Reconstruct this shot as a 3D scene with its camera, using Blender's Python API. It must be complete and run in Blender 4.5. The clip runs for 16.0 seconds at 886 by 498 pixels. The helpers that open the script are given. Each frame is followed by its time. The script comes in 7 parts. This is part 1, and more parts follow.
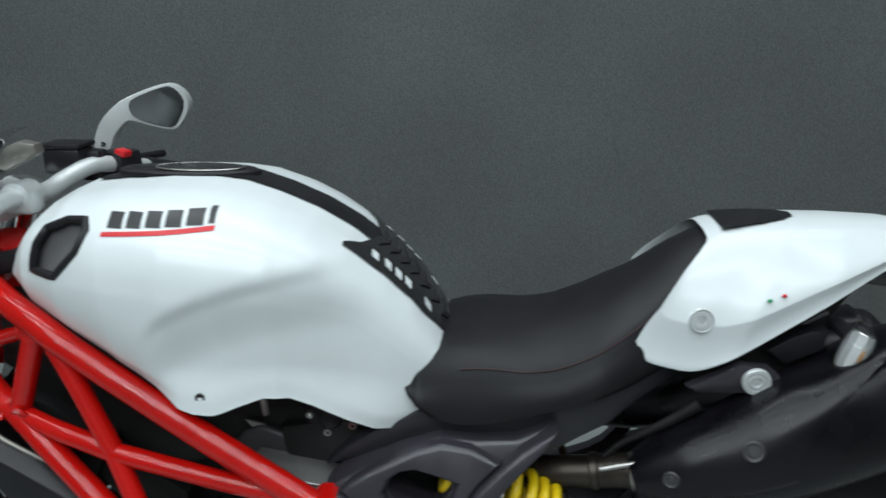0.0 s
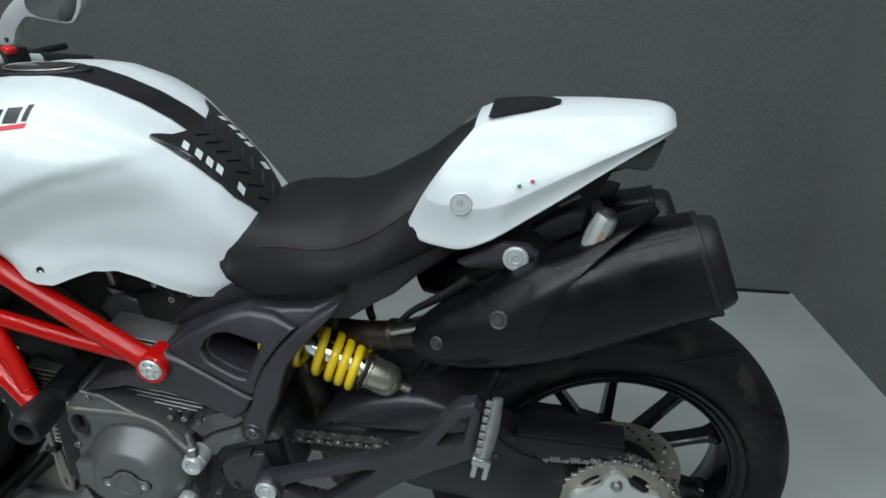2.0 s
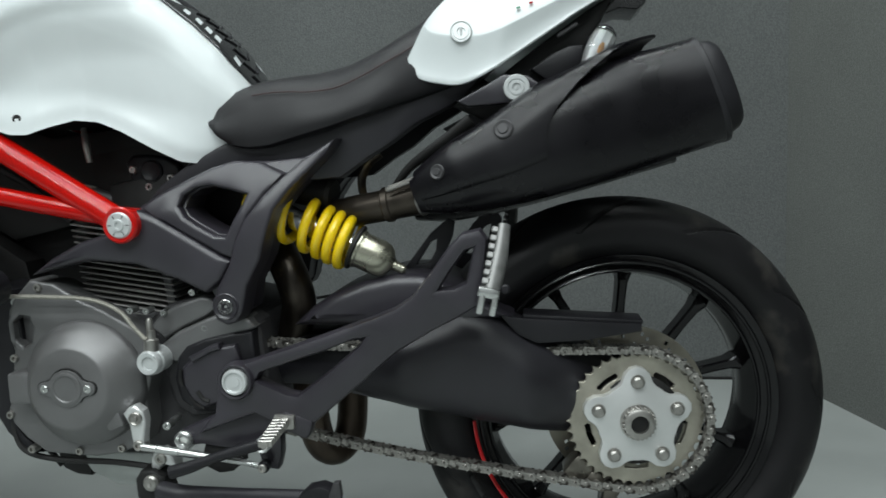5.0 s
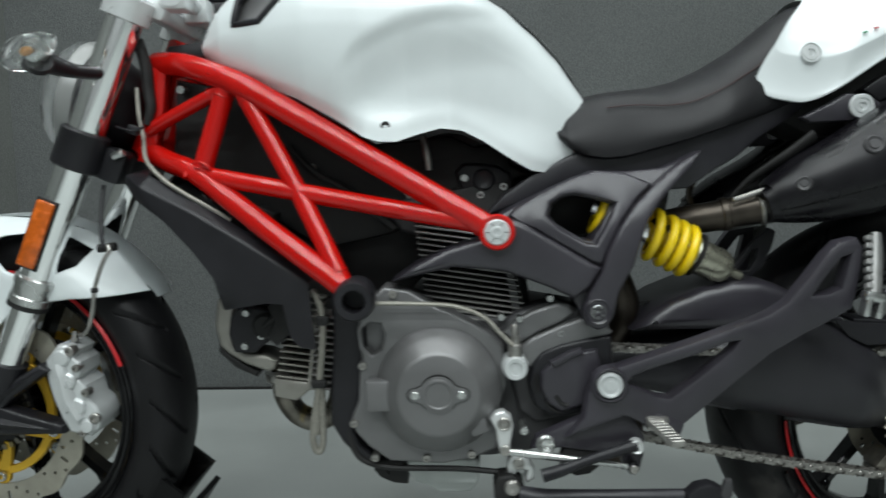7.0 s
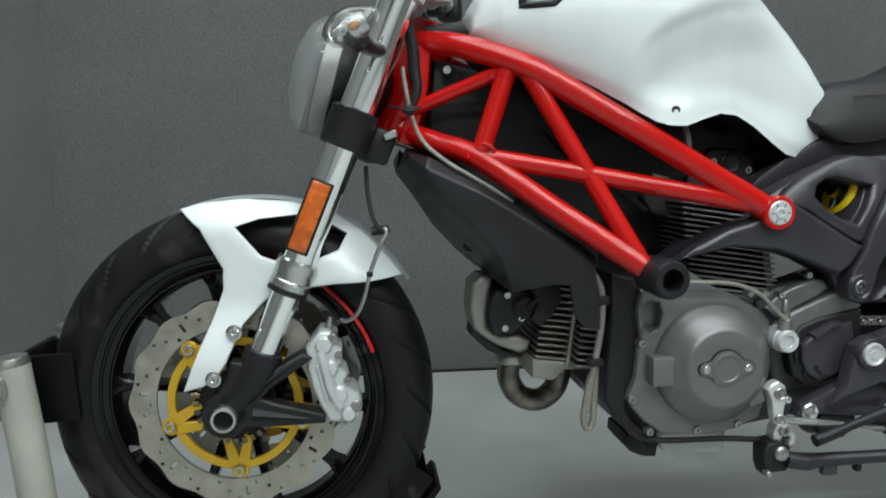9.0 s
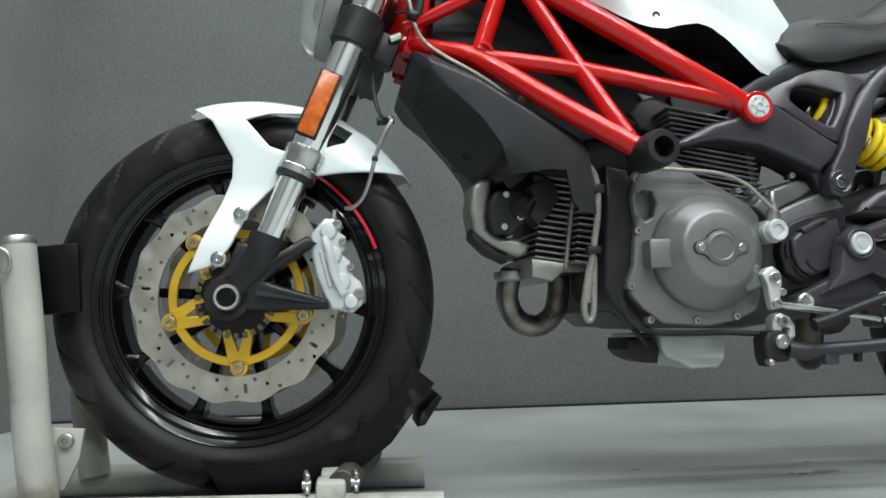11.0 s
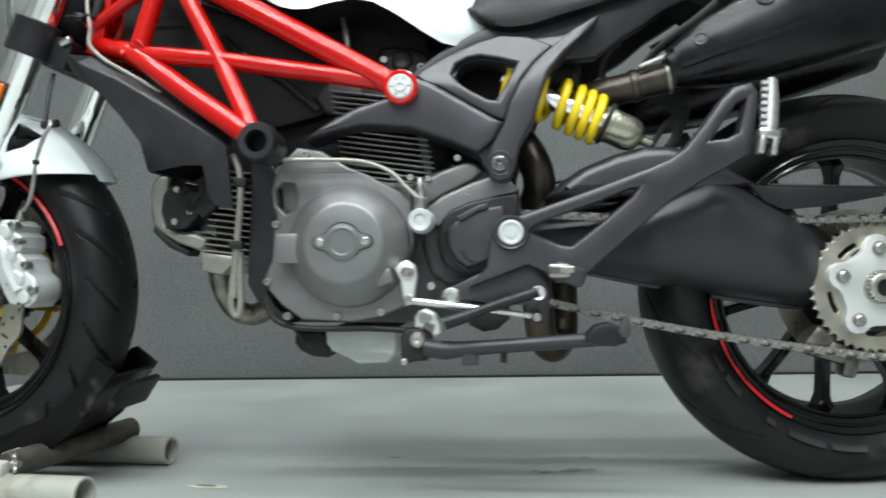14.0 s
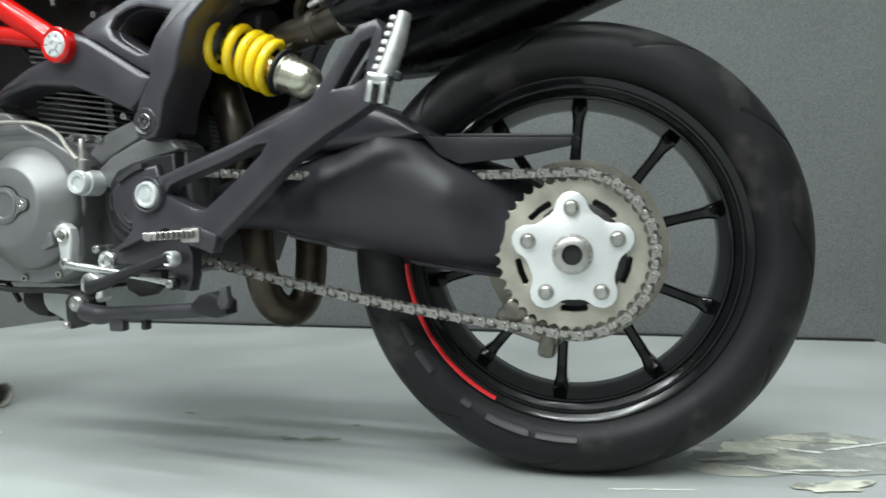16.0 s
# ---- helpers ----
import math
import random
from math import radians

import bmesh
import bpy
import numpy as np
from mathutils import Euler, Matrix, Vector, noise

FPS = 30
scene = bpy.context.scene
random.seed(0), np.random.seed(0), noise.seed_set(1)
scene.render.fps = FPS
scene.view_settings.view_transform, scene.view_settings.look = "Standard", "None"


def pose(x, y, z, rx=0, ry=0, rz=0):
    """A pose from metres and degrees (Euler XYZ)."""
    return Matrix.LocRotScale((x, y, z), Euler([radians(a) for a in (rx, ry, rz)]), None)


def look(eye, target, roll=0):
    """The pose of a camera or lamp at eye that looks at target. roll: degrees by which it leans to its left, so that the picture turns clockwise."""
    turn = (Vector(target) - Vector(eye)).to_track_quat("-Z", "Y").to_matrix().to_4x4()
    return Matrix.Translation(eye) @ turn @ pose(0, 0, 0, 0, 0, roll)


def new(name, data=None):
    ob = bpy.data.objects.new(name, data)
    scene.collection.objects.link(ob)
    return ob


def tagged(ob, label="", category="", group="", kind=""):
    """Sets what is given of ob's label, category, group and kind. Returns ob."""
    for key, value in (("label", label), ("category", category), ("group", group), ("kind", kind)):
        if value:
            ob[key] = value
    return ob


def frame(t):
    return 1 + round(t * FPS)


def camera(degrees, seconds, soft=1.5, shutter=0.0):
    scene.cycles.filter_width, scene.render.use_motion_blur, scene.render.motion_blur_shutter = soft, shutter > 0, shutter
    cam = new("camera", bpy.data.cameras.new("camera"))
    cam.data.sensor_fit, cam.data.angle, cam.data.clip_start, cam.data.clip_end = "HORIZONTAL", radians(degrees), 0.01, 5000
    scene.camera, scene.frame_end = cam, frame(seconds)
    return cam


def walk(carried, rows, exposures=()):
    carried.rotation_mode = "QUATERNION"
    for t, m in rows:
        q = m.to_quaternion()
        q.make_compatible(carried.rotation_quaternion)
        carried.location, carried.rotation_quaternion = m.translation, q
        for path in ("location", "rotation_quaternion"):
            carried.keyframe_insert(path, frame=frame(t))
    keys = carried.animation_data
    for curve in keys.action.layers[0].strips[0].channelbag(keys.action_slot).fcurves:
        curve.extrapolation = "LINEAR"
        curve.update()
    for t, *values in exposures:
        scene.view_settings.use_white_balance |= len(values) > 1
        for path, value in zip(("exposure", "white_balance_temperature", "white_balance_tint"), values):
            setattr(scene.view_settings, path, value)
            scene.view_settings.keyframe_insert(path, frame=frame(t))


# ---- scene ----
cam = camera(60.6, 16.0, soft=1.6, shutter=0.5)
PATH = [
    (0, (0.306, 0.373, 1.216), (0.091, 2.267, 0.610), -0.1),
    (0.5, (0.472, 0.398, 1.212), (0.161, 2.277, 0.603), -0.8),
    (1, (0.600, 0.414, 1.213), (0.208, 2.267, 0.569), -1.9),
    (1.5, (0.669, 0.388, 1.238), (0.266, 2.199, 0.491), -2.2),
    (2, (0.704, 0.349, 1.268), (0.304, 2.077, 0.344), -3.0),
    (2.5, (0.727, 0.318, 1.156), (0.290, 2.042, 0.241), -2.9),
    (3, (0.727, 0.292, 0.993), (0.295, 2.089, 0.229), -2.6),
    (3.2, (0.730, 0.278, 0.922), (0.300, 2.115, 0.260), -2.4),
    (5.3, (0.609, 0.202, 0.659), (0.308, 2.172, 0.485), -2.0),
    (5.5, (0.571, 0.193, 0.649), (0.263, 2.163, 0.5), -1.9),
    (6, (0.394, 0.155, 0.66), (0.177, 2.137, 0.501), -1.7),
    (6.5, (0.221, 0.136, 0.685), (0.06, 2.12, 0.489), -1.4),
    (7, (0.041, 0.118, 0.688), (-0.055, 2.106, 0.498), -1.3),
    (7.4, (-0.126, 0.107, 0.708), (-0.13, 2.095, 0.497), -1.2),
    (7.5, (-0.152, 0.108, 0.709), (-0.154, 2.097, 0.497), -1.4),
    (8, (-0.326, 0.111, 0.721), (-0.235, 2.096, 0.496), -1.2),
    (8.5, (-0.454, 0.117, 0.714), (-0.295, 2.098, 0.491), -1.0),
    (9, (-0.528, 0.117, 0.693), (-0.325, 2.093, 0.462), -0.9),
    (9.2, (-0.544, 0.108, 0.648), (-0.332, 2.089, 0.468), -0.9),
    (11.3, (-0.567, 0.077, 0.284), (-0.311, 2.051, 0.475), -1.1),
    (11.5, (-0.557, 0.079, 0.285), (-0.301, 2.054, 0.467), -1.1),
    (12, (-0.468, 0.064, 0.302), (-0.286, 2.051, 0.446), -1.1),
    (12.5, (-0.303, 0.05, 0.321), (-0.255, 2.046, 0.433), -1.3),
    (13, (-0.12, 0.054, 0.338), (-0.189, 2.051, 0.422), -1.4),
    (13.5, (0.06, 0.057, 0.347), (-0.094, 2.05, 0.413), -1.5),
    (14, (0.242, 0.09, 0.347), (0.014, 2.076, 0.405), -1.5),
    (14.5, (0.428, 0.13, 0.34), (0.123, 2.106, 0.393), -1.5),
    (15, (0.611, 0.183, 0.341), (0.21, 2.142, 0.366), -1.5),
    (15.5, (0.772, 0.247, 0.347), (0.258, 2.18, 0.325), -1.5),
    (16, (0.927, 0.336, 0.359), (0.237, 2.211, 0.271), -1.7),
]
EXPOSURES = [(0.0, -0.15, 6190, 10), (1.5, -0.15, 6210, 10), (2.5, -0.09, 6290, 10), (3.0, 0.05, 6350, 10), (5.5, 0.22, 6470, 10), (7.5, 0.22, 6470, 10), (9.0, 0.34, 6470, 10), (11.5, 0.89, 6440, 10), (13.5, 1.04, 6480, 10), (14.5, 1.16, 6480, 10), (15.5, 1.19, 6480, 10), (16.0, 1.19, 6480, 10)]
walk(cam, [(t, look(eye, target, roll)) for t, eye, target, roll in PATH], EXPOSURES)

# ---- world and lights ----
world = bpy.data.worlds.new("studio")
world.use_nodes = True
world.node_tree.nodes["Background"].inputs[0].default_value = (0.5, 0.53, 0.55, 1)
world.node_tree.nodes["Background"].inputs[1].default_value = 0.05
scene.world = world


def ceiling_lamp(x, y, z, sx, sy, watts):
    data = bpy.data.lights.new("tube_light", "AREA")
    data.shape, data.size, data.size_y, data.energy = "RECTANGLE", sx, sy, watts
    data.color = (0.93, 1.0, 1.0)
    ob = new("tube_light", data)
    ob.matrix_basis = pose(x, y, z)
    return ob


LAMPS = [(-1.6, 58), (-0.6, 44), (0.3, 30), (1.1, 21), (1.95, 20)]
for ly, watts in LAMPS:
    ceiling_lamp(0.0, ly, 2.83, 3.4, 0.11, watts)


# ---- materials ----
def surface(name, base, rough, metal=0.0, var=0.12, scale=18.0, bump=0.15, grain=400.0, coat=0.0, second=None, spots=0.0, rvar=0.08, depth=0.0006, speck=0.0, spec=0.5):
    """A surface with variation at two scales: broad tone and fine grain, with relief; second and spots: stains of another colour."""
    m = bpy.data.materials.new(name)
    m.use_nodes = True
    n, l = m.node_tree.nodes, m.node_tree.links
    p = n["Principled BSDF"]
    p.inputs["Metallic"].default_value = metal
    p.inputs["Specular IOR Level"].default_value = spec
    p.inputs["Coat Weight"].default_value = coat
    p.inputs["Coat Roughness"].default_value = 0.06
    co = n.new("ShaderNodeTexCoord")
    broad = n.new("ShaderNodeTexNoise")
    broad.inputs["Scale"].default_value, broad.inputs["Detail"].default_value = scale, 6
    l.new(co.outputs["Object"], broad.inputs["Vector"])
    fine = n.new("ShaderNodeTexNoise")
    fine.inputs["Scale"].default_value, fine.inputs["Detail"].default_value = grain, 3
    l.new(co.outputs["Object"], fine.inputs["Vector"])
    tone = n.new("ShaderNodeMapRange")
    tone.inputs["From Min"].default_value, tone.inputs["From Max"].default_value = 0.3, 0.7
    tone.inputs["To Min"].default_value, tone.inputs["To Max"].default_value = 1 - var, 1 + var
    l.new(broad.outputs["Fac"], tone.inputs["Value"])
    tint = n.new("ShaderNodeVectorMath")
    tint.operation = "SCALE"
    tint.inputs[0].default_value = base
    l.new(tone.outputs["Result"], tint.inputs["Scale"])
    last = tint.outputs["Vector"]
    if speck:
        dots = n.new("ShaderNodeMapRange")
        dots.inputs["From Min"].default_value, dots.inputs["From Max"].default_value = 0.35, 0.65
        dots.inputs["To Min"].default_value, dots.inputs["To Max"].default_value = 1 - speck, 1 + speck
        l.new(fine.outputs["Fac"], dots.inputs["Value"])
        more = n.new("ShaderNodeVectorMath")
        more.operation = "SCALE"
        l.new(last, more.inputs[0])
        l.new(dots.outputs["Result"], more.inputs["Scale"])
        last = more.outputs["Vector"]
    if second:
        patch = n.new("ShaderNodeTexNoise")
        patch.inputs["Scale"].default_value, patch.inputs["Detail"].default_value = scale * 0.6, 8
        l.new(co.outputs["Object"], patch.inputs["Vector"])
        edge = n.new("ShaderNodeMapRange")
        edge.inputs["From Min"].default_value, edge.inputs["From Max"].default_value = 0.72 - spots, 0.78 - spots
        l.new(patch.outputs["Fac"], edge.inputs["Value"])
        mix = n.new("ShaderNodeMix")
        mix.data_type = "RGBA"
        mix.inputs["B"].default_value = (*second, 1)
        l.new(last, mix.inputs["A"])
        l.new(edge.outputs["Result"], mix.inputs["Factor"])
        last = mix.outputs["Result"]
    l.new(last, p.inputs["Base Color"])
    gloss = n.new("ShaderNodeMapRange")
    gloss.inputs["From Min"].default_value, gloss.inputs["From Max"].default_value = 0.3, 0.7
    gloss.inputs["To Min"].default_value, gloss.inputs["To Max"].default_value = max(0.02, rough - rvar), rough + rvar
    l.new(broad.outputs["Fac"], gloss.inputs["Value"])
    l.new(gloss.outputs["Result"], p.inputs["Roughness"])
    if bump:
        b = n.new("ShaderNodeBump")
        b.inputs["Strength"].default_value, b.inputs["Distance"].default_value = bump, depth
        l.new(fine.outputs["Fac"], b.inputs["Height"])
        l.new(b.outputs["Normal"], p.inputs["Normal"])
    return m


def glassy(name, colour, rough=0.05, alpha=0.3):
    m = bpy.data.materials.new(name)
    m.use_nodes = True
    p = m.node_tree.nodes["Principled BSDF"]
    p.inputs["Base Color"].default_value = (*colour, 1)
    p.inputs["Roughness"].default_value = rough
    p.inputs["Transmission Weight"].default_value = 1 - alpha
    p.inputs["IOR"].default_value = 1.45
    return m


WHITE = surface("pearl_white_paint", (0.64, 0.68, 0.685), 0.32, var=0.02, bump=0.02, coat=0.22, rvar=0.03)
WHITE.node_tree.nodes["Principled BSDF"].inputs["Coat Roughness"].default_value = 0.16
RED = surface("gloss_red_paint", (0.42, 0.0045, 0.0025), 0.20, var=0.08, bump=0.05, grain=90, coat=0.6, rvar=0.05, spec=0.12)
RED.node_tree.nodes["Principled BSDF"].inputs["Coat Roughness"].default_value = 0.035
DARK = surface("satin_black_paint", (0.0262, 0.0238, 0.0300), 0.34, spec=0.55, var=0.2, scale=12, bump=0.10, grain=900, rvar=0.06)
PLASTIC = surface("black_plastic", (0.0110, 0.0107, 0.0128), 0.40, spec=0.30, var=0.25, scale=14, bump=0.25, grain=1200)
ARM_PAINT = surface("satin_black_arm_paint", (0.0190, 0.0182, 0.0220), 0.40, spec=0.40, var=0.2, scale=10, bump=0.12, grain=900)
MATTE = surface("matte_black_heat_paint", (0.0042, 0.0038, 0.0052), 0.31, spec=0.30, var=0.2, bump=0.12, grain=900)
BLACK_STEEL = surface("black_steel_paint", (0.0040, 0.0040, 0.0042), 0.34, spec=0.16, var=0.3, scale=20, bump=0.2, grain=500, second=(0.03, 0.028, 0.026), spots=0.10)
# Near black for rubber parts, also standing in for shade in hollows and gaps.
VOID = surface("black_rubber_and_hollows", (0.0125, 0.0122, 0.0120), 0.55, spec=0.3, var=0.3, bump=0.3)
ENGINE = surface("grey_engine_paint", (0.152, 0.151, 0.152), 0.40, metal=0.5, var=0.1, bump=0.25, grain=700, rvar=0.06)
ENGINE_DARK = surface("dark_engine_casting", (0.045, 0.044, 0.046), 0.5, metal=0.25, var=0.15, bump=0.3, grain=600)
FIN_DARK = surface("dark_cast_fin", (0.26, 0.255, 0.245), 0.38, metal=0.55, var=0.2, bump=0.3, grain=600)
FIN = surface("bare_cast_fin", (0.27, 0.26, 0.235), 0.40, metal=0.75, var=0.2, bump=0.3, grain=600)
ALU = surface("brushed_aluminium", (0.52, 0.53, 0.52), 0.28, metal=0.95, var=0.08, bump=0.1)
CAST = surface("cast_silver_aluminium", (0.64, 0.65, 0.645), 0.36, metal=0.6, var=0.08, bump=0.2, grain=500)
SUMP = surface("grey_cast_sump", (0.40, 0.42, 0.41), 0.45, metal=0.3, var=0.15, bump=0.25, grain=400)
SILVER = surface("silver_paint", (0.55, 0.57, 0.57), 0.34, metal=0.35, var=0.06, bump=0.06)
CHROME = surface("polished_fork_tube", (0.90, 0.91, 0.91), 0.075, metal=1.0, var=0.04, bump=0.0, rvar=0.02)
PEG = surface("dull_peg_alloy", (0.24, 0.24, 0.235), 0.46, metal=0.6, var=0.2, scale=60, bump=0.2)
STEEL = surface("worn_steel", (0.36, 0.35, 0.33), 0.38, metal=0.9, var=0.25, scale=60, bump=0.2)
CHAINY = surface("oily_chain_steel", (0.30, 0.29, 0.27), 0.36, metal=0.75, var=0.35, scale=120, bump=0.2, second=(0.05, 0.045, 0.04), spots=0.18)
DISC = surface("brake_disc_steel", (0.37, 0.35, 0.295), 0.40, metal=0.7, var=0.2, scale=30, bump=0.1)
GOLD = surface("gold_anodised_aluminium", (0.70, 0.42, 0.035), 0.38, metal=0.55, var=0.08, bump=0.1)
YELLOW = surface("yellow_spring_paint", (0.83, 0.58, 0.005), 0.30, var=0.05, bump=0.05, coat=0.4)
BURNT = surface("heat_stained_steel", (0.17, 0.158, 0.135), 0.33, metal=0.85, var=0.5, scale=34, bump=0.25, second=(0.24, 0.19, 0.09), spots=0.14)
SOOTY = surface("sooty_steel", (0.050, 0.042, 0.034), 0.36, metal=0.8, var=0.4, scale=25, bump=0.2, second=(0.12, 0.09, 0.05), spots=0.10)
RUBBER = surface("tyre_rubber", (0.0068, 0.0066, 0.0074), 0.48, spec=0.24, var=0.25, scale=14, bump=0.3, grain=700, second=(0.026, 0.024, 0.022), spots=0.15)
RIM = surface("gloss_black_rim_paint", (0.0045, 0.0045, 0.005), 0.15, spec=0.25, var=0.15, bump=0.02, coat=0.1)
VINYL = surface("black_seat_vinyl", (0.0082, 0.0080, 0.0092), 0.48, spec=0.28, var=0.1, bump=0.5, grain=1500, depth=0.0005)
CARBON = surface("glossy_carbon_pad", (0.018, 0.018, 0.019), 0.2, var=0.4, scale=250, bump=0.05, coat=0.5)
AMBER = surface("amber_reflector_plastic", (0.50, 0.095, 0.004), 0.25, var=0.3, scale=90, bump=0.6, grain=350, coat=0.25)
CLEAR = glassy("clear_lens", (0.93, 0.95, 0.95), 0.03, 0.03)
SMOKE = glassy("clear_windscreen", (0.85, 0.88, 0.88), 0.02, 0.04)
# Glass darkened and blurred so its reflection comes out as dark as the carpet.
MIRROR = surface("darkened_mirror_glass", (0.17, 0.175, 0.18), 0.24, metal=1.0, var=0.01, bump=0.0, rvar=0.01)
SCARLET = surface("red_stripe_tape", (0.50, 0.012, 0.016), 0.35, var=0.05, bump=0.05)
GREEN = surface("green_tape", (0.01, 0.22, 0.09), 0.35, var=0.05, bump=0.05)
INK = surface("black_decal", (0.015, 0.015, 0.016), 0.35, var=0.05, bump=0.02)
HOSE = surface("braided_hose", (0.25, 0.24, 0.21), 0.45, metal=0.5, var=0.2, scale=200, bump=0.6, grain=900)
SMUT = surface("raised_sidewall_mark", (0.017, 0.017, 0.0175), 0.5, var=0.1, bump=0.1)
STAND = surface("chipped_cream_paint", (0.335, 0.335, 0.295), 0.45, var=0.18, scale=9, bump=0.25, grain=200, second=(0.16, 0.145, 0.115), spots=0.12)


# ---- building blocks ----
def link(name, bm, mat, sharp=35):
    bmesh.ops.recalc_face_normals(bm, faces=bm.faces)
    me = bpy.data.meshes.new(name)
    bm.to_mesh(me)
    bm.free()
    me.polygons.foreach_set("use_smooth", [True] * len(me.polygons))
    me.set_sharp_from_angle(angle=radians(sharp))
    me.materials.append(mat)
    return me


def part(name, bm, mat, parent, label="", sharp=35):
    ob = new(name, link(name, bm, mat, sharp))
    ob.parent = parent
    return tagged(ob, label)


def lerp(x, table):
    xs, ys = zip(*table)
    return float(np.interp(x, xs, ys))


def ease(a, b, x):
    s = min(1.0, max(0.0, (x - a) / (b - a)))
    return s * s * (3 - 2 * s)


def curve(pts, n=4, closed=False):
    """A smooth line through the points."""
    p = [Vector(q) for q in pts]
    k = len(p)
    res = []
    for i in range(k if closed else k - 1):
        a, b, c, d = (p[(i + j) % k] if closed else p[min(k - 1, max(0, i + j))] for j in (-1, 0, 1, 2))
        for s in range(n):
            t = s / n
            res.append(0.5 * (2 * b + (c - a) * t + (2 * a - 5 * b + 4 * c - d) * t * t + (3 * b - a - 3 * c + d) * t ** 3))
    if not closed:
        res.append(p[-1])
    return res


def skin(rows, closed_row=True, caps=True, closed_col=False):
    bm = bmesh.new()
    vs = [[bm.verts.new(q) for q in r] for r in rows]
    k = len(vs[0])
    m = len(vs)
    for i in range(m if closed_col else m - 1):
        for j in range(k if closed_row else k - 1):
            bm.faces.new((vs[i][j], vs[i][(j + 1) % k], vs[(i + 1) % m][(j + 1) % k], vs[(i + 1) % m][j]))
    if caps and closed_row and not closed_col:
        for r in (vs[0], vs[-1]):
            bm.faces.new(r)
    return bm


def tube(pts, r, seg=14, n=5, caps=True, closed=False, flat=1.0):
    """A round pipe along a smooth line; r: a radius, or one for each point."""
    line = curve(pts, n, closed) if n > 1 else [Vector(q) for q in pts]
    if isinstance(r, (list, tuple)):
        rr = [float(np.interp(i / (len(line) - 1) * (len(r) - 1), range(len(r)), r)) for i in range(len(line))]
    else:
        rr = [r] * len(line)
    rows, side = [], None
    m = len(line)
    for i, q in enumerate(line):
        a = line[(i - 1) % m] if closed else line[max(0, i - 1)]
        b = line[(i + 1) % m] if closed else line[min(m - 1, i + 1)]
        way = (b - a).normalized()
        if side is None:
            side = way.orthogonal().normalized()
        side = (side - way * side.dot(way)).normalized()
        up = way.cross(side)
        rows.append([q + rr[i] * (side * math.cos(2 * math.pi * j / seg) + flat * up * math.sin(2 * math.pi * j / seg)) for j in range(seg)])
    return skin(rows, True, caps, closed)


def lathe(base, way, profile, seg=24):
    """Turned on an axis: profile rows of (distance along the axis, radius)."""
    base, way = Vector(base), Vector(way).normalized()
    side = way.orthogonal().normalized()
    up = way.cross(side)
    rows = [[base + way * d + max(r, 1e-5) * (side * math.cos(2 * math.pi * j / seg) + up * math.sin(2 * math.pi * j / seg)) for j in range(seg)] for d, r in profile]
    return skin(rows)


def rod(a, b, r, seg=16, bev=0.0015):
    d = (Vector(b) - Vector(a)).length
    return lathe(a, Vector(b) - Vector(a), [(0, r - bev), (bev, r), (d - bev, r), (d, r - bev)], seg)


def plate(outline, y0, y1, bev=0.003, seg=2, holes=(), shape=None, sm=0):
    """A plate in the bike's long plane between y0 (outer) and y1, with rounded outer edges and openings."""
    bm = bmesh.new()
    loops = [outline, *holes]
    edges = []
    for lp in loops:
        if sm:
            lp = [(q.x, q.y) for q in curve([(x, z, 0) for x, z in lp], sm, True)]
        vs = [bm.verts.new((x, y0, z)) for x, z in lp]
        edges += [bm.edges.new((vs[i], vs[(i + 1) % len(vs)])) for i in range(len(vs))]
    bmesh.ops.triangle_fill(bm, edges=edges, use_beauty=True, use_dissolve=False)
    ext = bmesh.ops.extrude_face_region(bm, geom=bm.faces[:])
    bmesh.ops.translate(bm, verts=[v for v in ext["geom"] if isinstance(v, bmesh.types.BMVert)], vec=(0, y1 - y0, 0))
    bmesh.ops.recalc_face_normals(bm, faces=bm.faces)
    if bev:
        rim = [e for e in bm.edges if len(e.link_faces) == 2 and abs(e.calc_face_angle(0)) > 1.2 and all(abs(v.co.y - y0) < 1e-6 for v in e.verts)]
        bmesh.ops.bevel(bm, geom=rim, offset=bev, segments=seg, profile=0.5, affect="EDGES", clamp_overlap=True)
    if shape:
        for v in bm.verts:
            v.co.y += shape(v.co.x, v.co.z)
    return bm


def box(centre, size, bev=0.003, turn=(0, 0, 0), seg=2):
    bm = bmesh.new()
    bmesh.ops.create_cube(bm, size=1)
    for v in bm.verts:
        v.co = Vector((v.co.x * size[0], v.co.y * size[1], v.co.z * size[2]))
    if bev:
        bmesh.ops.bevel(bm, geom=bm.edges[:], offset=bev, segments=seg, profile=0.5, affect="EDGES", clamp_overlap=True)
    bm.transform(pose(*centre, *turn))
    return bm


def join(*bms):
    out = bmesh.new()
    for b in bms:
        me = bpy.data.meshes.new("tmp")
        b.to_mesh(me)
        b.free()
        out.from_mesh(me)
        bpy.data.meshes.remove(me)
    return out


def mirrored(bm):
    c = bm.copy()
    for v in c.verts:
        v.co.y *= -1
    bmesh.ops.reverse_faces(c, faces=c.faces)
    return c


def moved(bm, dx, dz):
    bm.transform(pose(dx, 0, dz))
    return bm


def cap_bolt(x, y, z, r=0.008, h=0.006, socket=0.5, seg=18):
    """A bolt head facing the near side, with a socket in it."""
    return lathe((x, y, z), (0, -1, 0), [(-0.012, r), (h * 0.75, r), (h, r * 0.85), (h, r * socket), (h * 0.35, r * socket), (h * 0.35, 0)], seg)


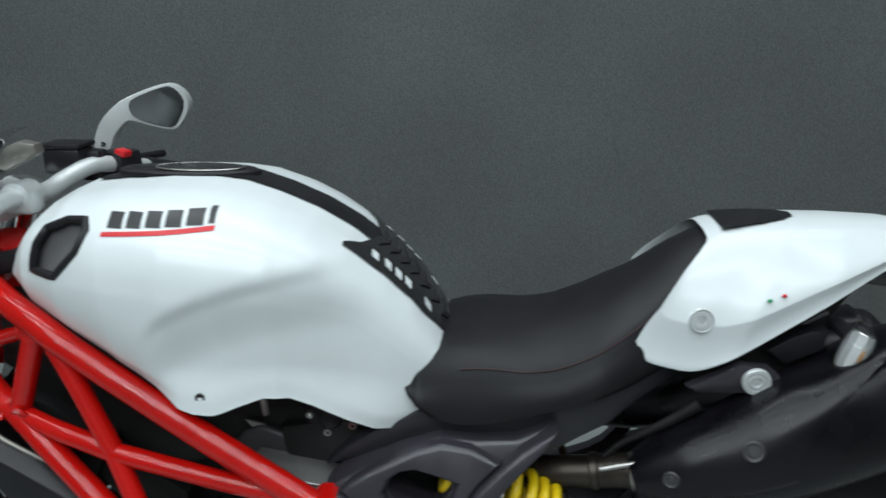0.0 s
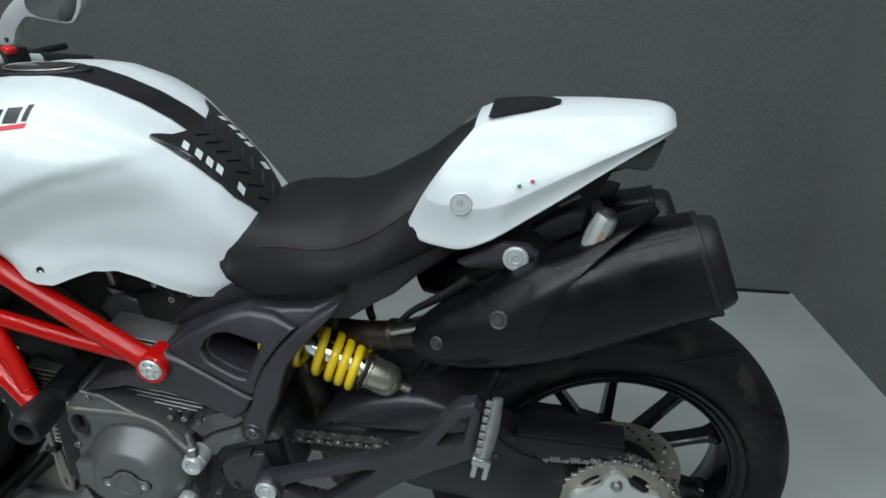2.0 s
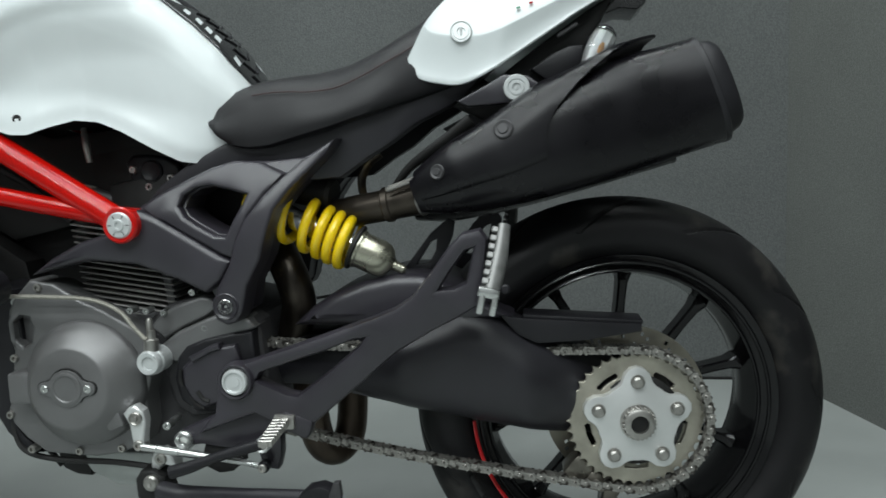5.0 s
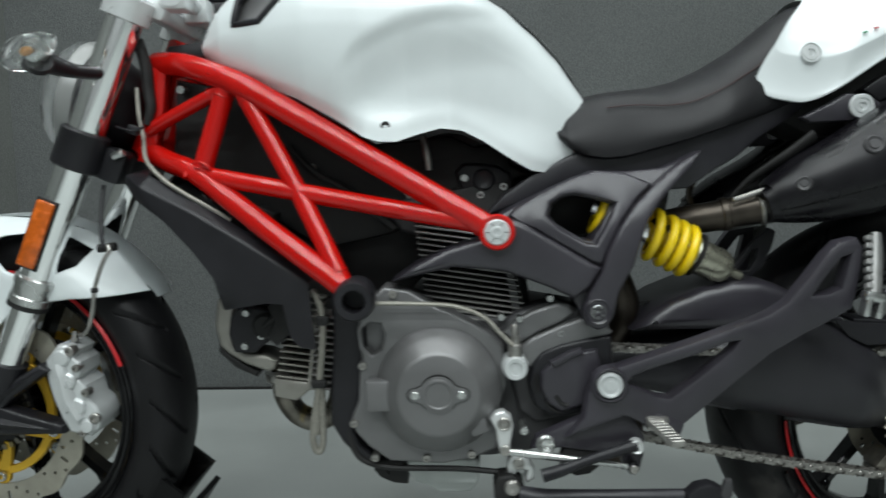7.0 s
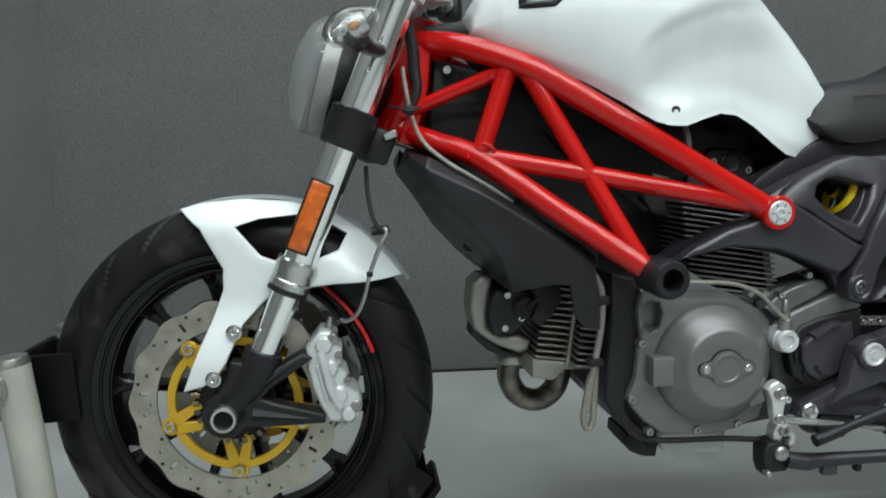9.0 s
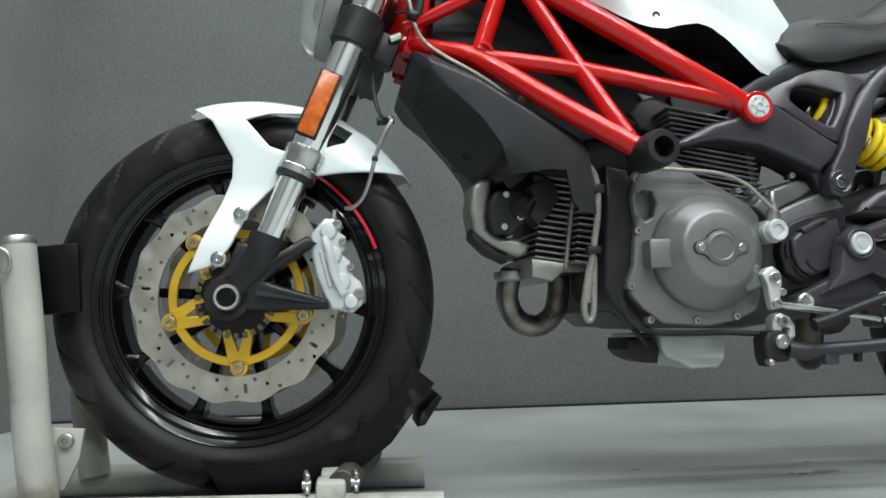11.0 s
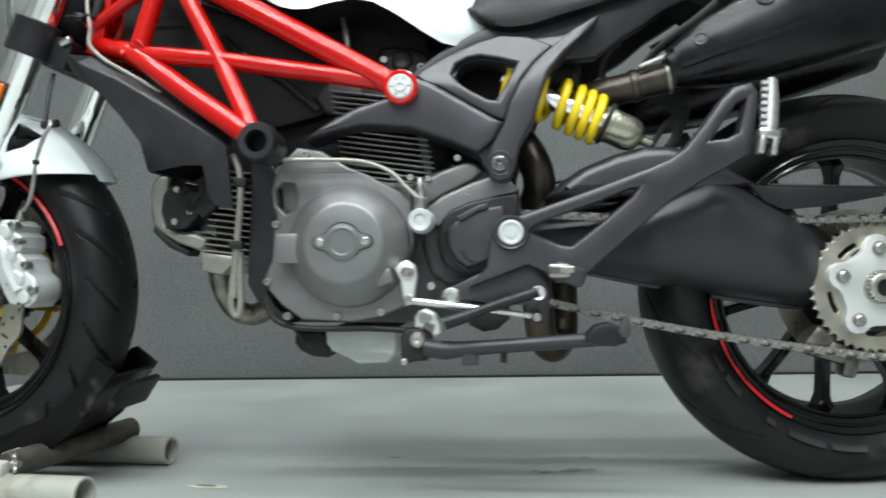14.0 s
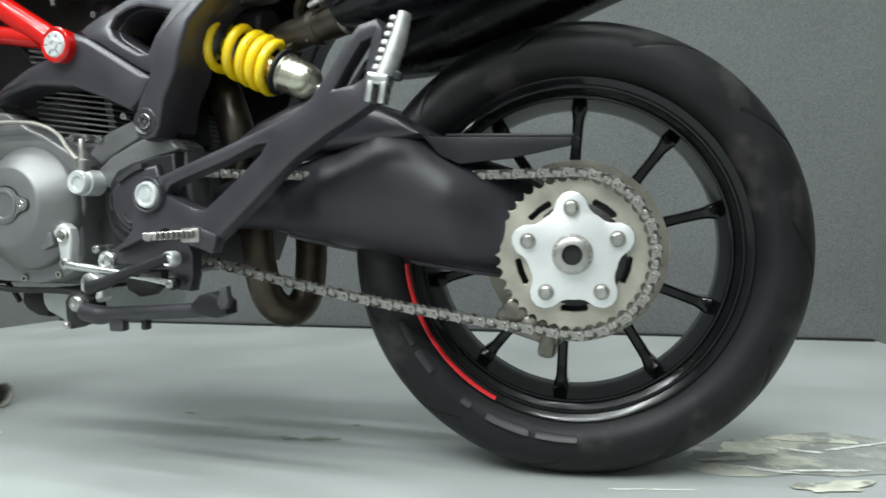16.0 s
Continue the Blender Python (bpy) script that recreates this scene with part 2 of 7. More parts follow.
# ---- the booth ----
BACK, TOP = 2.552, 2.9
FLOOR = surface("grey_epoxy_floor", (0.318, 0.338, 0.328), 0.40, var=0.11, scale=3.4, bump=0.10, grain=90, rvar=0.05)
FABRIC = surface("dark_grey_carpet_wall", (0.102, 0.108, 0.107), 0.95, var=0.10, scale=2.5, bump=0.7, grain=260, rvar=0.02, depth=0.003, speck=0.17)
# Side carpet a fifth lighter, making up for weaker lamp light there.
FABRIC_SIDE = surface("grey_green_carpet_wall", (0.124, 0.131, 0.123), 0.95, var=0.10, scale=2.5, bump=0.7, grain=260, rvar=0.02, depth=0.003, speck=0.17)
# Unseen front wall and ceiling, toned for the light they bounce back.
ROOM = surface("grey_wall_paint", (0.34, 0.345, 0.345), 0.8, var=0.05, scale=2.0, bump=0.2)
CEIL = surface("white_ceiling_paint", (0.7, 0.71, 0.70), 0.85, var=0.04, scale=2.0, bump=0.2)


def structure(name, bm, mat, label):
    return tagged(new(name, link(name, bm, mat)), label, name.split("_")[0], "", "structure")


def wall_slab(a, b, thick, z0, z1):
    """A wall from plan point a to b, its thickness to the left of the way."""
    a, b = Vector((*a, 0)), Vector((*b, 0))
    side = Vector((-(b - a).y, (b - a).x, 0)).normalized() * thick
    return skin([[Vector((q.x, q.y, z)) for q in (a, b, b + side, a + side)] for z in (z0, z1)])


structure("floor", box((0, 0.2, -0.05), (6.2, 6.4, 0.1), 0), FLOOR, "grey epoxy painted concrete floor with faint stains")
structure("wall_back", wall_slab((1.400, BACK), (-1.57, BACK), -0.08, 0, TOP), FABRIC, "dark grey carpet-covered booth wall behind the motorcycle")
structure("wall_right", wall_slab((2.75, -2.9), (1.304, BACK - 0.001), -0.08, 0, TOP), FABRIC_SIDE, "grey carpet-covered booth side wall, angled outwards")
structure("wall_left", wall_slab((-1.474, BACK - 0.001), (-2.70, -2.9), -0.08, 0, TOP), FABRIC_SIDE, "grey-green carpet-covered booth side wall, angled outwards")
structure("wall_front", wall_slab((-2.95, -2.9), (2.95, -2.9), -0.1, 0, TOP), ROOM, "unseen plain grey wall added to close the room")
structure("ceiling", box((0, 0.2, TOP + 0.05), (6.2, 6.4, 0.1), 0), CEIL, "unseen plain white ceiling added to close the room")
# Added black strip stands in for the shaded gap between wall and floor.
structure("trim_back", box((-0.085, BACK - 0.004, 0.0035), (2.76, 0.008, 0.007), 0), VOID, "thin black strip standing in for the dark gap under the wall")

# ---- the motorcycle: x runs to its tail, y across (near side negative), z up ----
bike = tagged(new("motorcycle"), "white naked sport motorcycle with red trellis frame on a wheel chock", "motorcycle")
bike.matrix_basis = pose(0, 1.347, 0, 0, 0, math.degrees(math.atan(0.027)))

# fuel tank
TANK_TOP = [(-0.366, 0.905), (-0.352, 0.940), (-0.336, 0.960), (-0.312, 0.979), (-0.28, 0.993), (-0.222, 1.003), (-0.155, 1.009), (-0.10, 1.008), (-0.06, 1.003), (-0.014, 0.988), (0.037, 0.966), (0.081, 0.940), (0.127, 0.903), (0.162, 0.866), (0.194, 0.816), (0.215, 0.778)]
TANK_BOT = [(-0.366, 0.872), (-0.33, 0.848), (-0.272, 0.826), (-0.216, 0.802), (-0.159, 0.770), (-0.12, 0.744), (-0.10, 0.738), (-0.075, 0.737), (-0.045, 0.747), (-0.015, 0.755), (0.015, 0.752), (0.045, 0.737), (0.085, 0.711), (0.115, 0.694), (0.14, 0.690), (0.165, 0.697), (0.215, 0.715)]
TANK_W = [(-0.366, 0.092), (-0.33, 0.128), (-0.27, 0.162), (-0.2, 0.186), (-0.12, 0.200), (-0.06, 0.200), (0.0, 0.186), (0.05, 0.166), (0.1, 0.140), (0.15, 0.118), (0.215, 0.098)]
TANK_MID = [(-0.366, 0.885), (-0.33, 0.895), (-0.2, 0.90), (0.0, 0.885), (0.1, 0.845), (0.15, 0.80), (0.215, 0.755)]
KNEE = [(-0.17, 0.81), (-0.155, 0.842), (-0.128, 0.872), (-0.074, 0.900), (-0.015, 0.917), (0.062, 0.926), (0.117, 0.926), (0.2, 0.90)]


def rounded(table, n=48):
    """The same run of points with its corners eased."""
    pts = curve([(a, b, 0) for a, b in table], n)
    return [(q.x, q.y) for q in pts]


SHOULDER_Y = rounded([(0.0, 0.0), (0.15, 0.15), (0.28, 0.32), (0.36, 0.45), (0.46, 0.62), (0.58, 0.79), (0.70, 0.905), (0.84, 0.975), (1.0, 1.0)], 10)
SHOULDER_Z = rounded([(0.0, 0.0), (0.15, 0.020), (0.28, 0.048), (0.36, 0.075), (0.46, 0.155), (0.58, 0.30), (0.70, 0.47), (0.84, 0.72), (1.0, 1.0)], 10)


def tank_point(x, v, out=0.0):
    """A point of the tank's near side: v runs from the ridge (0) to the lower edge (1)."""
    zt, zb, w, zc = lerp(x, TANK_TOP), lerp(x, TANK_BOT), lerp(x, TANK_W), lerp(x, TANK_MID)
    if v < 0.6:
        # flat crown, a soft crease at the shoulder, then a round flank
        u, h = v / 0.6, zt - zc
        y, z = w * lerp(u, SHOULDER_Y), zt - h * lerp(u, SHOULDER_Z)
    else:
        s = (v - 0.6) / 0.4
        y, z = w * (1 - (0.05 + 0.10 * ease(-0.11, -0.18, x)) * s * s), zc + (zb - zc) * s
    below = lerp(x, KNEE) - z
    dent = 0.30 * ease(-0.004, 0.022, below) + 0.70 * ease(0.0, 0.09, below)
    dent *= ease(-0.175, -0.105, x) * ease(0.715, 0.80, z + 0.25 * max(0, x)) * (1 - 0.75 * ease(0.05, 0.16, x))
    y -= 0.026 * dent
    lip = ease(0.93, 1.0, v)
    y -= 0.004 * lip
    y += out * max(0.2, min(1, v * 3))
    return Vector((x, -max(y, 0), z + out * max(0.0, 1 - v * 1.6)))


def tank_sheet(xs, vs, out=0.0, both=True):
    rows = []
    for x in xs:
        half = [tank_point(x, v, out) for v in vs]
        rows.append(half[::-1] + [Vector((q.x, -q.y, q.z)) for q in (half[1:] if vs[0] == 0 else half)] if both else half)
    return rows


GRILLE = [(-0.306, 0.905), (-0.300, 0.938), (-0.286, 0.958), (-0.255, 0.970), (-0.226, 0.973), (-0.216, 0.963), (-0.226, 0.940), (-0.262, 0.905)]


def inside(x, z, poly):
    hit = False
    for (x0, z0), (x1, z1) in zip(poly, poly[1:] + poly[:1]):
        if (z0 > z) != (z1 > z) and x < (x1 - x0) * (z - z0) / (z1 - z0) + x0:
            hit = not hit
    return hit


def tank_y(x, z):
    """The near side's y at a height."""
    lo, hi = 0.0, 1.0
    for _ in range(24):
        mid = (lo + hi) / 2
        lo, hi = (mid, hi) if tank_point(x, mid).z > z else (lo, mid)
    return tank_point(x, lo).y


bm = skin(tank_sheet(np.linspace(-0.366, 0.215, 130), list(np.linspace(0, 1, 56)), 0.0), closed_row=False)
bmesh.ops.delete(bm, geom=[f for f in bm.faces if inside(f.calc_center_median().x, f.calc_center_median().z, GRILLE)], context="FACES")
bmesh.ops.contextual_create(bm, geom=[e for e in bm.edges if e.is_boundary and all(v.co.x < -0.3655 for v in e.verts)])
tank = part("fuel_tank", bm, WHITE, bike, "pearl white fuel tank with knee recesses", 50)
for side in (-1, 1):
    edge = [Vector((x, side * -(tank_y(x, z) + 0.0005), z)) for (x0, z0), (x1, z1) in zip(GRILLE, GRILLE[1:] + GRILLE[:1]) for x, z in [(x0 + (x1 - x0) * k / 6, z0 + (z1 - z0) * k / 6) for k in range(6)]]
    inner = [Vector((q.x * 0.95 - 0.0136, q.y + side * -0.002, q.z * 0.95 + 0.0474)) for q in edge]
    part("grille_frame", tube(inner, 0.0055, 10, 1, closed=True), PLASTIC, tank, "black intake frame")
    bm = bmesh.new()
    bm.faces.new([bm.verts.new(Vector((q.x, q.y - side * 0.010, q.z))) for q in edge])
    part("grille", bm, ENGINE, tank, "grey intake mesh panel")
# Added dark sheet closes the open tank from below.
base = [[Vector((q.x, -k * q.y * 0.97, q.z + 0.012)) for k in np.linspace(-1, 1, 5)] for q in (tank_point(x, 1.0) for x in np.linspace(-0.36, 0.21, 40))]
part("tank_base", skin(base, closed_row=False), VOID, tank, "added dark sheet closing the tank below")
# dark band along the ridge, with the filler cap and the ribbed pad behind
band = []
for x in np.linspace(-0.27, 0.205, 60):
    w = lerp(x, [(-0.27, 0.018), (-0.2, 0.036), (-0.06, 0.031), (0.1, 0.029), (0.205, 0.030)])
    row = []
    for y in np.linspace(-w, w, 13):
        lo, hi = 0.0, 0.6
        for _ in range(20):
            mid = (lo + hi) / 2
            lo, hi = (mid, hi) if -tank_point(x, mid).y < abs(y) else (lo, mid)
        q = tank_point(x, lo)
        row.append(Vector((x, y, q.z + 0.0025)))
    band.append(row)
part("centre_band", skin(band, closed_row=False), PLASTIC, tank, "satin black centre band")
lid = lathe((0, 0, 0), (0, 0, 1), [(0, 0.100), (0.0085, 0.098), (0.0110, 0.092), (0.0110, 0.080), (0.0100, 0.078), (0.0100, 0)], 56)
bmesh.ops.transform(lid, matrix=pose(-0.150, 0, 0.9995) @ Matrix.Diagonal((1, 0.36, 1, 1)), verts=lid.verts)
part("cap_surround", lid, PLASTIC, tank, "low black oval filler surround")
lid = lathe((0, 0, 0), (0, 0, 1), [(0, 0.076), (0.0030, 0.075), (0.0044, 0.070), (0.0044, 0)], 48)
bmesh.ops.transform(lid, matrix=pose(-0.135, 0, 1.0085) @ Matrix.Diagonal((0.8, 0.34, 1, 1)), verts=lid.verts)
part("filler_cap", lid, CARBON, tank, "black filler cap")
part("cap_rim", tube([(-0.135 + 0.061 * math.cos(a), 0.0262 * math.sin(a), 1.0118) for a in np.linspace(0, 2 * math.pi, 40, endpoint=False)], 0.0011, 6, 1, closed=True), STEEL, tank, "thin bright cap rim")
# Black all over: the shade of the hole is put in as colour.
part("mounting_bolt_hole", cap_bolt(-0.090, tank_y(-0.090, 0.759) + 0.0006, 0.759, 0.0066, 0.001), VOID, tank)


def on_tank(x, y, out):
    lo, hi = 0.0, 0.6
    for _ in range(20):
        mid = (lo + hi) / 2
        lo, hi = (mid, hi) if -tank_point(x, mid).y < abs(y) else (lo, mid)
    q = tank_point(x, lo)
    return Vector((x, y, q.z + out))


pad_w = [(0.075, 0.0905), (0.10, 0.084), (0.14, 0.076), (0.175, 0.068), (0.200, 0.050), (0.208, 0.03)]
pad_in = [(0.075, 0.085), (0.095, 0.058), (0.105, 0.02), (0.11, 0.0), (0.22, 0.0)]
rows = []
for x in np.linspace(0.076, 0.207, 30):
    a, b = lerp(x, pad_in), lerp(x, pad_w)
    rows.append([on_tank(x, -b, 0.003)] + [on_tank(x, y, 0.0045) for y in np.linspace(-b + 0.002, -a - 0.0005, 8)])
left = skin(rows, closed_row=False)
pad = part("tank_pad", join(mirrored(left), left), CARBON, tank, "glossy dark ribbed tank pad")
for i in range(7):
    x = 0.112 + i * 0.0135
    w = lerp(x, pad_w)
    for s in (-1, 1):
        line = [on_tank(x + 0.010 * (1 - k / 4), s * (0.006 + (0.030 - 0.006) * k / 4), 0.004) for k in range(5)]
        part("pad_rib", tube(line, 0.0028, 8, 2, flat=0.5), PLASTIC, pad)
for x in (0.112, 0.128, 0.141, 0.153, 0.178):
    for s in (-1, 1):
        w = lerp(x, pad_w)
        cut = [[on_tank(x - 0.004 + 0.008 * i / 2 + 0.002 * j / 2, s * (w - 0.026 + 0.014 * j / 2), 0.0062) for j in range(3)] for i in range(3)]
        part("pad_window", skin(cut, closed_row=False), WHITE, pad, "pale square cut-out")


# maker's marks on the tank as plain shapes: six dark slanted blocks over a thin red strip
def decal(x0, x1, z0, z1, slant, mat, name, out=0.0012, along=0.0):
    rows = []
    n = 24 if along else 6
    for i in range(n + 1):
        row = []
        for j in range(5):
            z = z0 + (z1 - z0) * j / 4 + along * i / n
            x = x0 + (x1 - x0) * i / n + slant * (z - z0)
            row.append(Vector((x, tank_y(x, z) - out, z)))
        rows.append(row)
    return part(name, skin(rows, closed_row=False), mat, tank)


for i in range(6):
    x, z = -0.191 + i * 0.0243, 0.9690 + i * 0.0012
    decal(x, x + (0.0195 if i < 5 else 0.0075), z, z + 0.0140, -0.35, INK, "dark_mark")
decal(-0.196, -0.060, 0.9605, 0.9650, 0.0, SCARLET, "red_mark", along=0.0086)

# seat
SEAT_TOP = [(0.148, 0.764), (0.150, 0.772), (0.156, 0.781), (0.17, 0.792), (0.195, 0.803), (0.22, 0.810), (0.265, 0.815), (0.307, 0.819), (0.35, 0.829), (0.392, 0.847), (0.449, 0.880), (0.497, 0.918), (0.530, 0.938), (0.56, 0.944)]
SEAT_BOT = [(0.148, 0.764), (0.150, 0.754), (0.156, 0.744), (0.17, 0.730), (0.193, 0.715), (0.22, 0.710), (0.25, 0.712), (0.333, 0.733), (0.45, 0.768), (0.517, 0.792), (0.56, 0.83)]
SEAT_W = [(0.148, 0.088), (0.152, 0.105), (0.158, 0.117), (0.17, 0.126), (0.22, 0.133), (0.3, 0.138), (0.4, 0.132), (0.43, 0.120), (0.47, 0.098), (0.51, 0.082), (0.56, 0.062)]
rows = []
for x in np.concatenate([np.linspace(0.148, 0.18, 14), np.linspace(0.19, 0.556, 40)]):
    zt, zb, w = lerp(x, SEAT_TOP), lerp(x, SEAT_BOT), lerp(x, SEAT_W)
    h = zt - zb
    edge = min(0.03, h * 0.45)
    fall = 0.012 + 0.013 * ease(0.24, 0.36, x)
    edge += fall
    half = [(0.0, zt), (0.20 * w, zt - 0.05 * fall), (0.38 * w, zt - 0.19 * fall), (0.52 * w, zt - 0.42 * fall), (0.64 * w, zt - 0.72 * fall), (0.73 * w, zt - fall), (0.80 * w, zt - fall - 0.26 * (edge - fall)), (0.86 * w, zt - fall - 0.58 * (edge - fall)), (0.90 * w, zt - edge)]
    half += [(w * (0.90 + 0.10 * math.sin(math.pi * 0.62 * k / 6)), zt - edge - (h - edge) * k / 6) for k in range(1, 7)]
    half += [(0.93 * w, zb - 0.003), (0.6 * w, zb - 0.002)]
    rows.append([Vector((x, -y, z)) for y, z in half[::-1]] + [Vector((x, y, z)) for y, z in half[1:]])
seat = part("seat", skin(rows), VINYL, bike, "black vinyl seat with a stepped rear", 60)
for s in (-1, 1):
    line = [(x, s * 0.885 * lerp(x, SEAT_W), lerp(x, SEAT_TOP) - 0.029 - 0.013 * ease(0.24, 0.36, x)) for x in np.linspace(0.225, 0.52, 16)]
    part("stitching", tube(line, 0.0009, 6, 2), surface("dark_red_thread", (0.030, 0.007, 0.008), 0.7) if s < 0 else bpy.data.materials["dark_red_thread"], seat, "dark red seam")

# tail cowl
T_TOP = [(0.0, 0.532, 0.940), (0.05, 0.545, 0.9455), (0.15, 0.582, 0.951), (0.35, 0.635, 0.955), (0.6, 0.695, 0.9565), (0.85, 0.760, 0.9555), (0.93, 0.780, 0.953), (0.97, 0.790, 0.949), (1.0, 0.796, 0.942)]
T_BOT = [(0.0, 0.4440, 0.822), (0.03, 0.4465, 0.806), (0.07, 0.4580, 0.7945), (0.13, 0.4840, 0.7870), (0.2, 0.517, 0.784), (0.3, 0.558, 0.800), (0.45, 0.620, 0.838), (0.65, 0.687, 0.880), (0.85, 0.745, 0.913), (0.96, 0.782, 0.930), (1.0, 0.795, 0.936)]
rows = []
LOW_X, LOW_Z = rounded([(a, b) for a, b, _ in T_BOT], 12), rounded([(a, c) for a, _, c in T_BOT], 12)
for s in np.concatenate([np.linspace(0, 0.26, 22), np.linspace(0.28, 1, 34)]):
    tx, tz = lerp(s, [(a, b) for a, b, _ in T_TOP]), lerp(s, [(a, c) for a, _, c in T_TOP])
    bx, bz = lerp(s, LOW_X), lerp(s, LOW_Z)
    w = lerp(s, [(0, 0.104), (0.3, 0.110), (0.6, 0.094), (0.85, 0.070), (0.93, 0.057), (0.975, 0.043), (1, 0.03)])
    half = [(0.0, 0.0, 0.005), (0.15, 0.0, 0.005), (0.32, 0.0, 0.003), (0.44, 0.0, 0.0), (0.52, 0.025, 0), (0.60, 0.09, 0), (0.76, 0.28, 0), (0.91, 0.45, 0), (0.965, 0.54, 0), (1.000, 0.610, 0), (1.004, 0.622, 0), (1.002, 0.635, 0), (0.988, 0.70, 0), (0.976, 0.76, 0), (0.970, 0.83, 0), (0.972, 0.90, 0), (0.980, 0.95, 0), (0.988, 0.975, 0), (0.980, 0.995, 0), (0.94, 1.0, 0)]
    half = [(f * w, tx + (bx - tx) * v - 0.009 * math.sin(math.pi * v) * ease(0.2, 0.0, s), tz + (bz - tz) * v + up) for f, v, up in half]
    rows.append([Vector((x, -y, z)) for y, x, z in half[::-1]] + [Vector((x, y, z)) for y, x, z in half[1:]])
tail = part("tail_cowl", skin(rows, closed_row=False), WHITE, bike, "pearl white pointed tail cowl", 34)
part("cowl_bolt", join(lathe((0.5195, -0.1070, 0.8535), (0.03, -0.97, 0.18), [(-0.008, 0.0150), (0.0014, 0.0150), (0.0022, 0.0142), (0.0006, 0.0130), (0.0006, 0.0112), (0.0018, 0.0104), (0.0018, 0.0058), (0.0002, 0.0052), (0.0002, 0)], 32), box((0.5195, -0.1080, 0.8535), (0.0022, 0.003, 0.010), 0.0005, (0, 0, 0), 1)), SILVER, tail, "round aluminium quarter-turn fastener")
part("cowl_pad", skin([[Vector((x, y, lerp(x, [(b, c) for _, b, c in T_TOP]) + 0.0062 + 0.0012 * (1 - (y / 0.05) ** 2))) for y in np.linspace(-w, w, 9)] for x, w in ((0.550, 0.044), (0.57, 0.042), (0.60, 0.035), (0.63, 0.023), (0.645, 0.009))], closed_row=False), PLASTIC, tail, "black cowl top pad")
part("flag_mark", box((0.597, -0.1055, 0.881), (0.0050, 0.004, 0.0020), 0, (14, -14, 6)), GREEN, tail)
part("flag_mark", box((0.614, -0.1030, 0.887), (0.0050, 0.004, 0.0020), 0, (14, -14, 6)), SCARLET, tail)
part("tail_light", plate([(0.70, 0.868), (0.712, 0.876), (0.735, 0.884), (0.760, 0.881), (0.770, 0.888), (0.782, 0.922), (0.74, 0.908)], -0.045, 0.045, 0.006, 3), CARBON, bike, "dark smoked tail light")
part("undertail", plate([(0.47, 0.775), (0.56, 0.793), (0.62, 0.836), (0.69, 0.882), (0.73, 0.905), (0.712, 0.872), (0.695, 0.842), (0.69, 0.80), (0.66, 0.74), (0.55, 0.735)], -0.055, 0.055, 0.006), VOID, bike, "black plastic undertail")

part("light_panel", plate([(0.611, 0.803), (0.640, 0.822), (0.664, 0.832), (0.684, 0.832), (0.680, 0.806), (0.636, 0.784)], -0.078, -0.055, 0.004), PLASTIC, bike, "black plastic side panel below the tail")
part("tail_slot", box((0.662, -0.083, 0.852), (0.032, 0.004, 0.005), 0.001, (0, -30, 0), 1), ENGINE_DARK, bike)

# rear indicator: a dark reflector with a lamp inside a clear shell
sig = part("rear_indicator", tube([(0.700, -0.04, 0.850), (0.708, -0.072, 0.842)], 0.009, 10, 2), PLASTIC, bike, "clear rear turn signal on a black stem")
I_WAY = Vector((-0.46, -0.25, -0.85)).normalized()
part("reflector_cup", lathe((0.7165, -0.084, 0.852), I_WAY, [(-0.002, 0.006), (0.002, 0.0125), (0.030, 0.0135), (0.050, 0.0100), (0.050, 0.0085), (0.006, 0.008), (0.004, 0)], 9), SILVER, sig, "silvered reflector")
part("lamp_bulb", lathe((0.7100, -0.0985, 0.838), I_WAY, [(0, 0.003), (0.008, 0.0045), (0.014, 0.0035), (0.017, 0)], 14), surface("amber_bulb_glass", (0.55, 0.28, 0.10), 0.15), sig, "amber bulb")
part("lens", lathe((0.7185, -0.083, 0.858), I_WAY, [(0, 0.009), (0.004, 0.0150), (0.022, 0.0180), (0.044, 0.0160), (0.060, 0.0110), (0.063, 0)], 10), CLEAR, sig, "clear faceted indicator lens", 20)
part("lens_back", lathe((0.7185, -0.081, 0.862), I_WAY, [(0, 0.006), (0.003, 0.0115), (0.008, 0.0150), (0.008, 0.012)], 16), PLASTIC, sig)

sig.location = (-0.004, -0.020, -0.012)

# trellis frame
TUBES = [
    ("upper_tube", [(-0.445, -0.060, 0.869), (-0.400, -0.090, 0.862), (-0.359, -0.115, 0.849), (-0.308, -0.137, 0.829), (-0.264, -0.150, 0.805), (-0.116, -0.170, 0.716), (0.058, -0.185, 0.611)], 0.0178),
    ("lower_tube", [(-0.470, -0.060, 0.738), (-0.417, -0.100, 0.717), (-0.364, -0.130, 0.695), (-0.251, -0.175, 0.613), (-0.145, -0.215, 0.539)], 0.0165),
    ("brace_tube", [(-0.460, -0.078, 0.767), (-0.342, -0.120, 0.815)], 0.0105),
    ("brace_tube", [(-0.325, -0.128, 0.815), (-0.363, -0.130, 0.702)], 0.0145),
    ("brace_tube", [(-0.290, -0.143, 0.806), (-0.215, -0.170, 0.671), (-0.155, -0.208, 0.555)], 0.0132),
    ("brace_tube", [(-0.360, -0.130, 0.698), (-0.215, -0.170, 0.671), (0.045, -0.182, 0.620)], 0.0132),
]
frame_part = part("trellis_frame", lathe((-0.408, 0, 0.902), (-0.383, 0, -0.924), [(0, 0.036), (0.004, 0.04), (0.185, 0.04), (0.19, 0.036)], 24), RED, bike, "gloss red tubular steel trellis frame")
